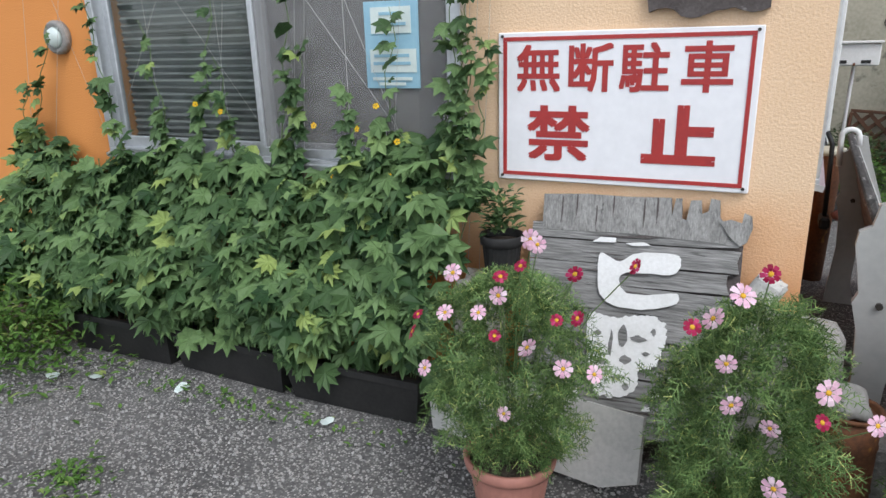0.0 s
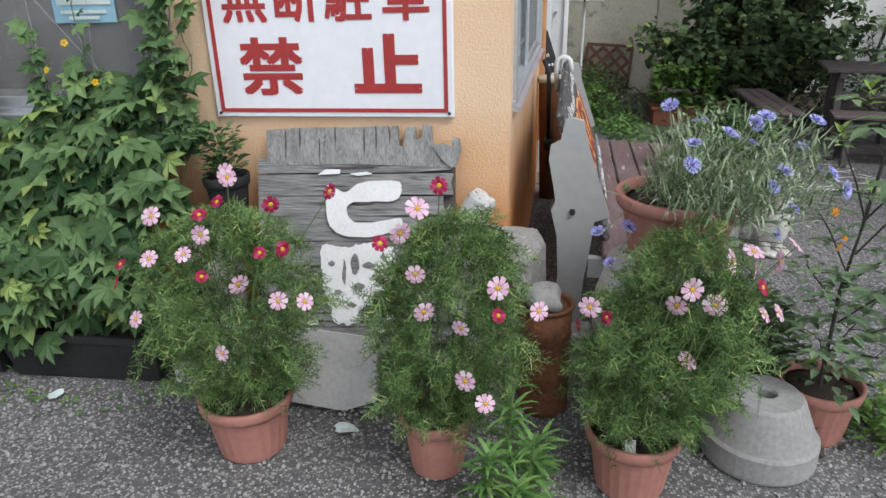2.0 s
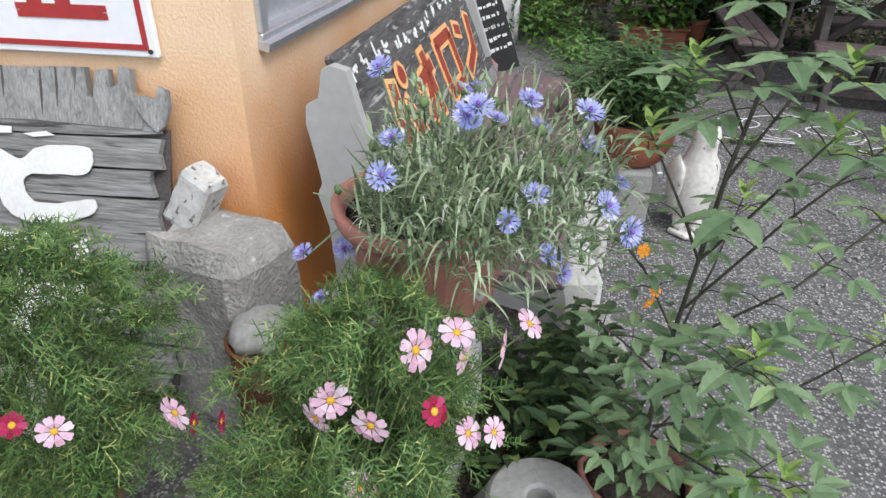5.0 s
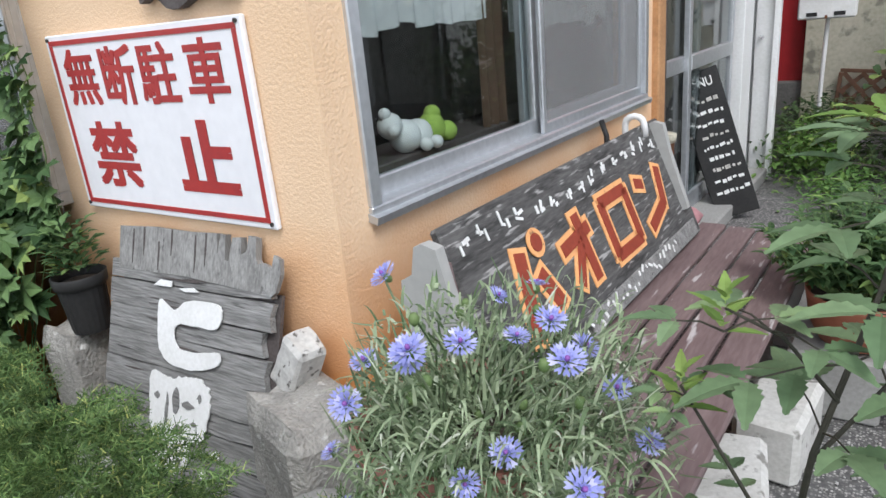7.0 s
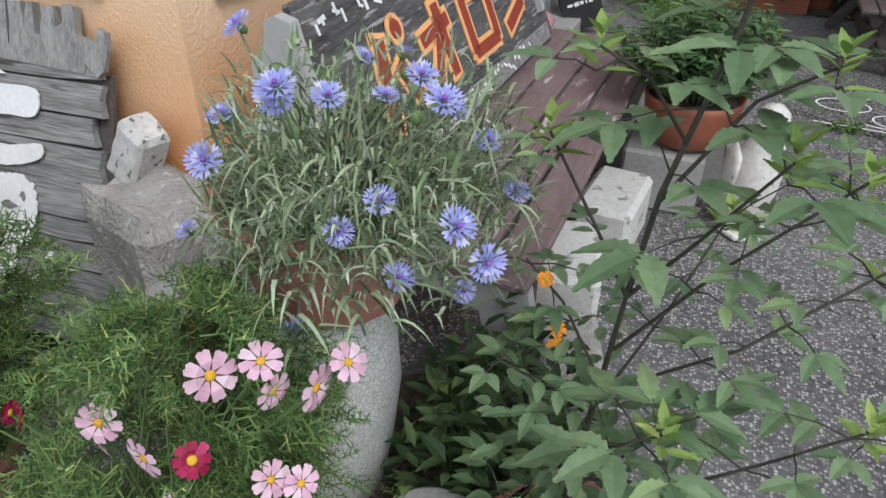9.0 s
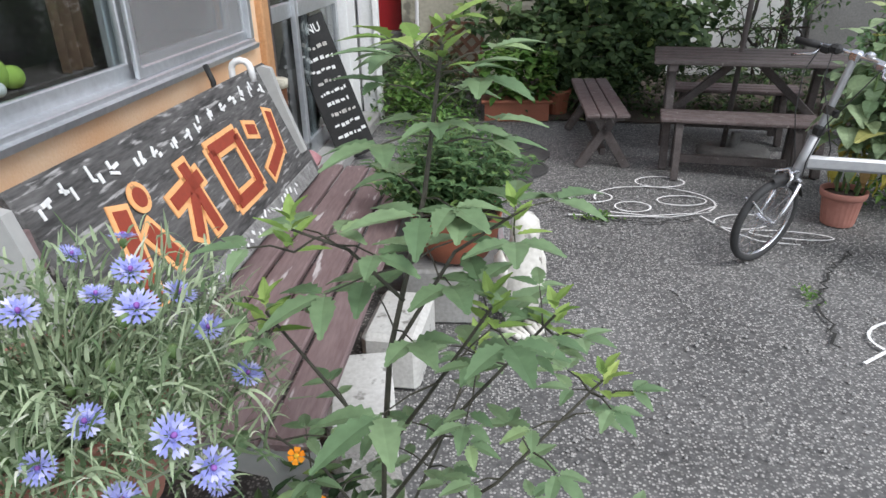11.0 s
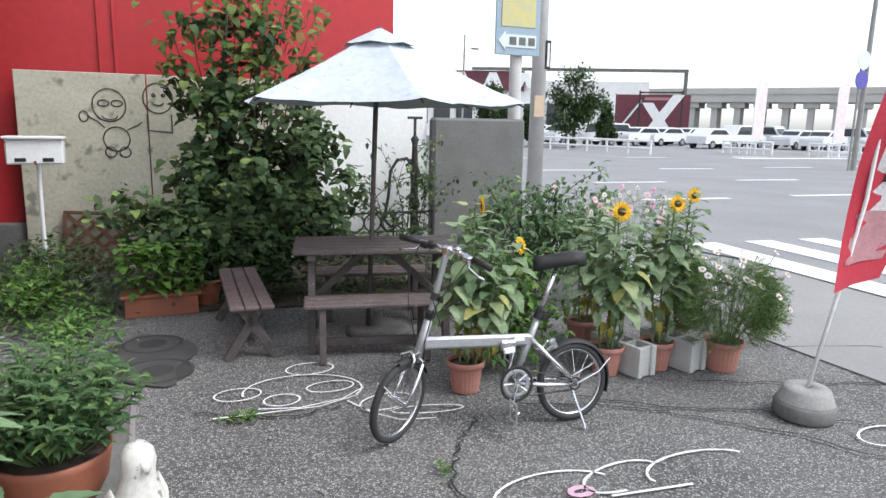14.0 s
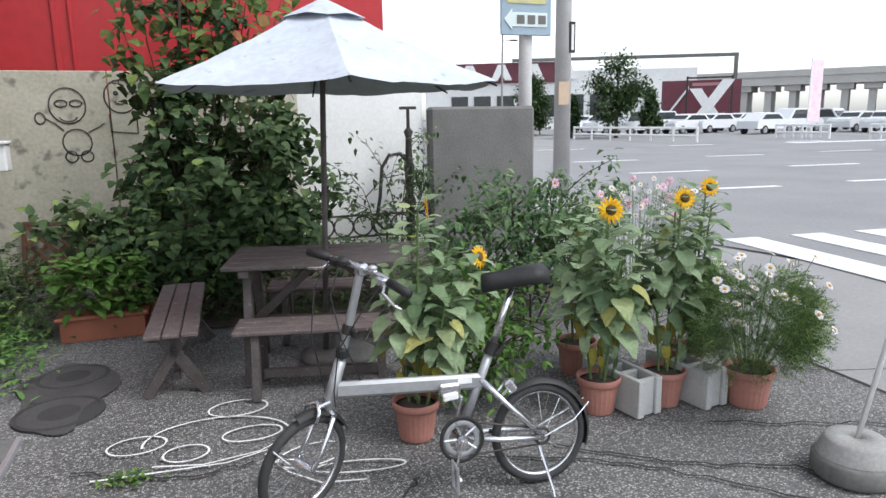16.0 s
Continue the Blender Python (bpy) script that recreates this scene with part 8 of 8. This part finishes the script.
# ---- street ----
pole = thing("sign_pole", "grey round pole with a yellow and blue arrow sign", "sign pole", (6.05, 7.1, 0))
part("shaft", M().rod((0, 0, 0), (0, 0, 3.4), 0.085, 0.08, n=18), POLEGREY, pole, smooth=True)
sg = part("sign_plate", M().slab((-0.05, -0.11, 2.92), (0.66, 0.03, 0.96), 0.008), mat("sign_blue", (0.25, 0.34, 0.42), (0.33, 0.40, 0.44), rough=0.5), pole, "blue and yellow arrow sign")
part("yellow_mark", M().slab((-0.05, -0.13, 3.02), (0.50, 0.01, 0.44), 0.002), mat("sign_yellow", (0.60, 0.52, 0.16), (0.42, 0.42, 0.30), rough=0.5), sg)
part("arrow", M().plate([(-0.34, 2.62), (-0.24, 2.74), (-0.24, 2.70), (0.22, 2.70), (0.22, 2.54), (-0.24, 2.54), (-0.24, 2.50)], 0.01).moved(Matrix.Translation((0, -0.13, 0))), PALE, sg)
for k in range(3):
    part("text_bar", M().box((-0.13 + 0.14 * k, -0.138, 2.62), (0.10, 0.004, 0.10)), CONCDARK, sg)
upole = thing("utility_pole", "grey concrete utility pole beside the road", "utility pole", (8.7, 10.9, 0))
part("shaft", M().rod((0, 0, 0), (0, 0, 9), 0.16, 0.12, n=18), POLEGREY, upole, smooth=True)
part("notice", M().slab((-0.07, -0.17, 1.9), (0.22, 0.02, 0.42), 0.004), mat("notice_tan", (0.55, 0.42, 0.30), (0.48, 0.36, 0.25), rough=0.6), upole)
part("marker_plate", M().slab((0.10, -0.15, 2.9), (0.12, 0.02, 0.55), 0.004), DARKMETAL, upole)
part("marker_stripe", M().slab((0.10, -0.165, 2.9), (0.05, 0.01, 0.45), 0.002), WHITE, upole)


def place_far(px, d):
    """A point on the ground d metres from the yard's corner of view in a heading px degrees right of the y axis."""
    return Vector((2.0 + d * math.sin(radians(px)), -0.7 + d * math.cos(radians(px)), 0))


def rail_fence(a, b, label):
    t = thing("guard_rail", label, "guard rail")
    a, b = Vector(a), Vector(b)
    for z in (0.35, 0.75):
        part("rail", M().rod(a + Vector((0, 0, z)), b + Vector((0, 0, z)), 0.06, n=8), WHITE, t)
    n = 6
    for i in range(n + 1):
        p = a.lerp(b, i / n)
        part("post", M().rod(p, p + Vector((0, 0, 0.82)), 0.06, n=8), WHITE, t)


rail_fence(place_far(30.5, 44), place_far(40.0, 38), "white painted guard rail across the road")
rail_fence(place_far(45.5, 44), place_far(49.0, 43), "white painted guard rail by the car park")
rail_fence(place_far(51.5, 43), place_far(55.5, 41), "white painted guard rail by the car park")

GLASSDARK = mat("car_glass", (0.03, 0.035, 0.04), (0.05, 0.055, 0.06), rough=0.12, scale=3, fine=20, bump=0)
CARW = mat("car_white", (0.74, 0.75, 0.76), (0.7, 0.71, 0.72), rough=0.25, scale=2, fine=20, bump=0)
CARS = mat("car_silver", (0.42, 0.44, 0.46), (0.38, 0.40, 0.42), rough=0.25, metal=0.4, scale=2, fine=20, bump=0)


def car(at, paint, colour, van=False):
    """A small parked car: shaped body, glasshouse, wheels, lamps."""
    c = thing("parked_car", colour + " parked car in the lot across the road", "car", at, "parked cars")
    hi = 1.75 if van else 1.48
    prof = [(-2.05, 0.35), (-2.1, 0.75), (-2.0, 0.95), (-1.1 if not van else -1.6, 1.0), (1.9, 1.02), (2.05, 0.9), (2.1, 0.4)]
    top = [(-1.05 if not van else -1.55, 1.0), (-0.35 if not van else -0.95, hi - 0.03), (0.2, hi), (1.2, hi - 0.04), (1.8, 1.02)]
    body = part("body", M().plate(prof, 1.65), paint, c)
    part("roof", M().plate([(top[0][0] + 0.1, 1.0)] + top[1:4] + [(top[4][0] - 0.05, 1.0)], 1.40), paint, body)
    part("side_glass", M().plate([(top[0][0] + 0.28, 1.03), (top[1][0] + 0.1, hi - 0.12), (1.1, hi - 0.13), (1.5, 1.03)], 1.43), GLASSDARK, body)
    for s in (-1, 1):
        for x in (-1.3, 1.3):
            w = part("wheel", M().rod((x, s * 0.70, 0.31), (x, s * 0.86, 0.31), 0.31, n=18), RUBBER, c)
            part("rim", M().rod((x, s * 0.855, 0.31), (x, s * 0.872, 0.31), 0.19, n=12), CARS, w)
        part("headlight", M().slab((-2.05, s * 0.6, 0.78), (0.12, 0.3, 0.14), 0.02), PALE, c)
    part("windscreen", M().box(((top[0][0] + top[1][0]) / 2 - 0.0, 0, (1.0 + hi) / 2 - 0.02), (0.05, 1.25, hi - 1.1), rot=(0, 50, 0)), GLASSDARK, body)


cr = random.Random(7)
for i in range(15):
    ang = 31.5 + i * 1.9
    p = place_far(ang, 56 + cr.uniform(-4, 4) + (8 if i % 3 == 0 else 0))
    k = cr.randrange(5)
    car(pose(p.x, p.y, 0, 0, 0, cr.choice((10, 190, 100, 15))), (CARW, CARW, CARS, CARW, CARW)[k], ("white", "white", "silver", "white", "white")[k], cr.random() < 0.4)

DARKREDB = mat("dark_red_panel", (0.14, 0.03, 0.045), (0.10, 0.022, 0.035), rough=0.5, scale=0.5, fine=8, bump=0)
VIAD = mat("viaduct_concrete", (0.50, 0.49, 0.46), (0.40, 0.39, 0.37), rough=0.9, scale=0.4, fine=6)
hall = thing("amusement_hall", "large white hall with dark red panels across the road", "building", pose(*place_far(27.5, 78), 0, 0, -28))
part("wall", M().box((2, 10, 3.2), (30, 18, 6.4)), WHITE, hall)
part("red_band", M().box((-3.5, 0.9, 6.3), (13, 0.5, 2.2)), DARKREDB, hall)
for i in range(4):
    part("white_mark", M().plate([(-9 + i * 3.6, 5.5), (-8.2 + i * 3.6, 7.2), (-7.4 + i * 3.6, 7.2), (-6.6 + i * 3.6, 5.5), (-7.4 + i * 3.6, 5.5), (-7.8 + i * 3.6, 6.3), (-8.2 + i * 3.6, 5.5)], 0.2).moved(Matrix.Translation((0, 0.5, 0))), WHITE, hall)
for i in range(7):
    part("window", M().box((-9 + i * 2.6, 0.95, 2.6), (1.9, 0.2, 2.4)), GLASSDARK, hall)
part("top_rail", M().box((9, 0.5, 7.6), (24, 0.3, 0.35)), CONCDARK, hall)
part("rail_post", M().box((20.8, 0.5, 6.2), (0.35, 0.35, 3.0)), CONCDARK, hall)
hall2 = thing("dark_red_hall", "low dark red shed with a large pale mark", "building", pose(*place_far(37.5, 80), 0, 0, -38))
part("wall", M().box((0, 4, 2.5), (15, 8, 5.0)), DARKREDB, hall2)
for a, b in (((-2.5, 4.6), (0, 1.2)), ((2.5, 4.6), (0, 1.2))):
    part("diagonal_bar", wood_bar((a[0], -0.1, a[1]), (b[0], -0.1, b[1]), 0.7, 0.2), PALE, hall2)
tower = thing("cross_sign_tower", "framed sign with two crossing white bars", "sign tower", pose(*place_far(40.6, 74), 0, 0, -41) @ Matrix.Scale(0.8, 4))
for x in (-2.6, 2.6):
    part("post", M().box((x, 0, 3.2), (0.25, 0.25, 6.4)), DARKMETAL, tower)
part("top_beam", M().box((0, 0, 6.2), (5.2, 0.25, 0.2)), DARKMETAL, tower)
part("title_panel", M().box((-0.4, 0.05, 5.4), (4.0, 0.2, 1.0)), DARKREDB, tower)
part("text_bar", M().box((-0.4, -0.1, 5.4), (3.2, 0.1, 0.35)), CLOTH, tower)
part("cross_bar", M().plate([(-2.3, 4.9), (-0.9, 4.9), (2.3, 0.3), (0.9, 0.3)], 0.25).moved(Matrix.Translation((0, -0.25, 0))), WHITE, tower)
part("cross_bar", M().plate([(1.5, 5.9), (2.9, 5.9), (-1.0, 0.3), (-2.4, 0.3)], 0.25).moved(Matrix.Translation((0, -0.55, 0))), WHITE, tower)
viaduct = thing("rail_viaduct", "long pale concrete railway viaduct behind the car park", "viaduct")
a, b = place_far(34, 150), place_far(72, 150)
d = (b - a).normalized()
ang = math.degrees(math.atan2(d.y, d.x))
level = Matrix.Translation((a + b) / 2) @ pose(0, 0, 0, 0, 0, ang)
part("deck", M().box((0, 0, 7.0), ((b - a).length + 40, 9, 1.6)).moved(level), VIAD, viaduct)
part("parapet", M().box((0, -4.6, 8.2), ((b - a).length + 40, 0.3, 1.1)).moved(level), VIAD, viaduct)
for i in range(27):
    p = a.lerp(b, (i - 1) / 24)
    part("pier", M().box((0, 0, 3.1), (1.1, 6, 6.2)).moved(Matrix.Translation(p) @ pose(0, 0, 0, 0, 0, ang)), VIAD, viaduct)
    part("pier_head", M().box((0, 0, 5.7), (2.6, 7.5, 1.0)).moved(Matrix.Translation(p) @ pose(0, 0, 0, 0, 0, ang)), VIAD, viaduct)


def tree(at, h, r, label, seed, conic=False):
    random.seed(seed)
    t = thing("street_tree", label, "tree", at, "street trees")
    tr, lv = M(), M()
    tr.tube([(0, 0, 0), (0.05, 0, h * 0.35), (0, 0.03, h * 0.85)], 0.14, 7, 0.04)
    tips = []
    for i in range(26):
        f = rnd(0.22, 0.95)
        a = rnd(0, 6.28)
        rr = r * ((1 - f) * 1.25 if conic else math.sin(math.pi * min(1, f * 0.95 + 0.05)) ** 0.6) * rnd(0.6, 1)
        p, q = Vector((0, 0, h * f * 0.8)), Vector((math.cos(a) * rr, math.sin(a) * rr, h * f))
        tr.tube([p, p.lerp(q, 0.5) + Vector((0, 0, 0.1)), q], 0.04, 4, 0.012)
        tips.append((p, q))
    for i in range(5200):
        p, q = random.choice(tips)
        c = p.lerp(q, rnd(0.35, 1.1)) + Vector((random.gauss(0, 0.28), random.gauss(0, 0.28), random.gauss(0, 0.26))) * (r / 1.8)
        lv.leaf(c, (rnd(-1, 1), rnd(-1, 1), rnd(-0.7, 0.5)), (0, 0, 1), rnd(0.16, 0.30), rnd(0.1, 0.18))
    part("trunk", tr, BARK, t)
    part("crown", lv, L_BUSH, t)


tree(place_far(33.8, 46), 5.6, 1.9, "round leafy street tree across the road", 201)
tree(place_far(36.3, 50), 3.4, 0.9, "small conical evergreen across the road", 202, True)
tree(place_far(27.0, 55), 4.6, 1.6, "leafy street tree across the road", 203)
tree(place_far(30.2, 47), 2.8, 0.8, "small conical evergreen across the road", 204, True)
for ang_, dd, hh, arm in ((54.5, 30, 8.5, -1.3), (58.5, 33, 10, -1.0), (24.5, 60, 9, 1.2)):
    lp = thing("street_lamp", "tall grey street lamp pole across the road", "street lamp", place_far(ang_, dd))
    part("pole", M().rod((0, 0, 0), (0.1, 0, hh), 0.11, 0.07, n=10), CONC, lp)
    part("arm", M().rod((0.1, 0, hh - 1.2), (arm, 0.2, hh - 1.1), 0.035, n=6), CONC, lp)
    part("lamp_head", M().slab((arm, 0.2, hh - 1.1), (0.7, 0.22, 0.12), 0.03), DARKMETAL, lp)
sgn = thing("traffic_sign", "round blue and white traffic signs on a lamp pole", "traffic sign", place_far(54.2, 29.6))
part("post", M().rod((0, 0, 0), (0, 0, 4.2), 0.04, n=8), CONC, sgn)
part("blue_disc", M().rod((0, -0.1, 3.4), (0, -0.07, 3.4), 0.34, n=20), mat("traffic_blue", (0.07, 0.06, 0.32), (0.09, 0.08, 0.36), rough=0.4), sgn)
part("white_disc", M().rod((0, -0.1, 4.1), (0, -0.07, 4.1), 0.34, n=20), PALE, sgn)
for ang_, dd in ((47.5, 44), (53.0, 46), (56.0, 44)):
    bn = thing("pink_banner", "pale pink advertising banner on a pole", "banner", place_far(ang_, dd), "pink banners")
    part("pole", M().rod((0, 0, 0), (0, 0, 4.4), 0.03, n=6), WHITE, bn)
    part("cloth", M().slab((0.45, 0, 2.6), (0.85, 0.03, 3.4), 0.01), mat("banner_pink", (0.78, 0.52, 0.58), (0.85, 0.72, 0.75), rough=0.8, scale=3, fine=12), bn)
hb = place_far(57.0, 36)
shrub("roundabout_hedge", "low clipped hedge at the road edge", hb, [(-0.8, 0, 0.5, 0.02), (0.0, 0, 0.6, 0.02), (0.8, 0, 0.5, 0.02), (1.3, 0.2, 0.4, 0.02), (-1.3, 0.1, 0.4, 0.02)], 900, 0.16, 211, L_BUSH)
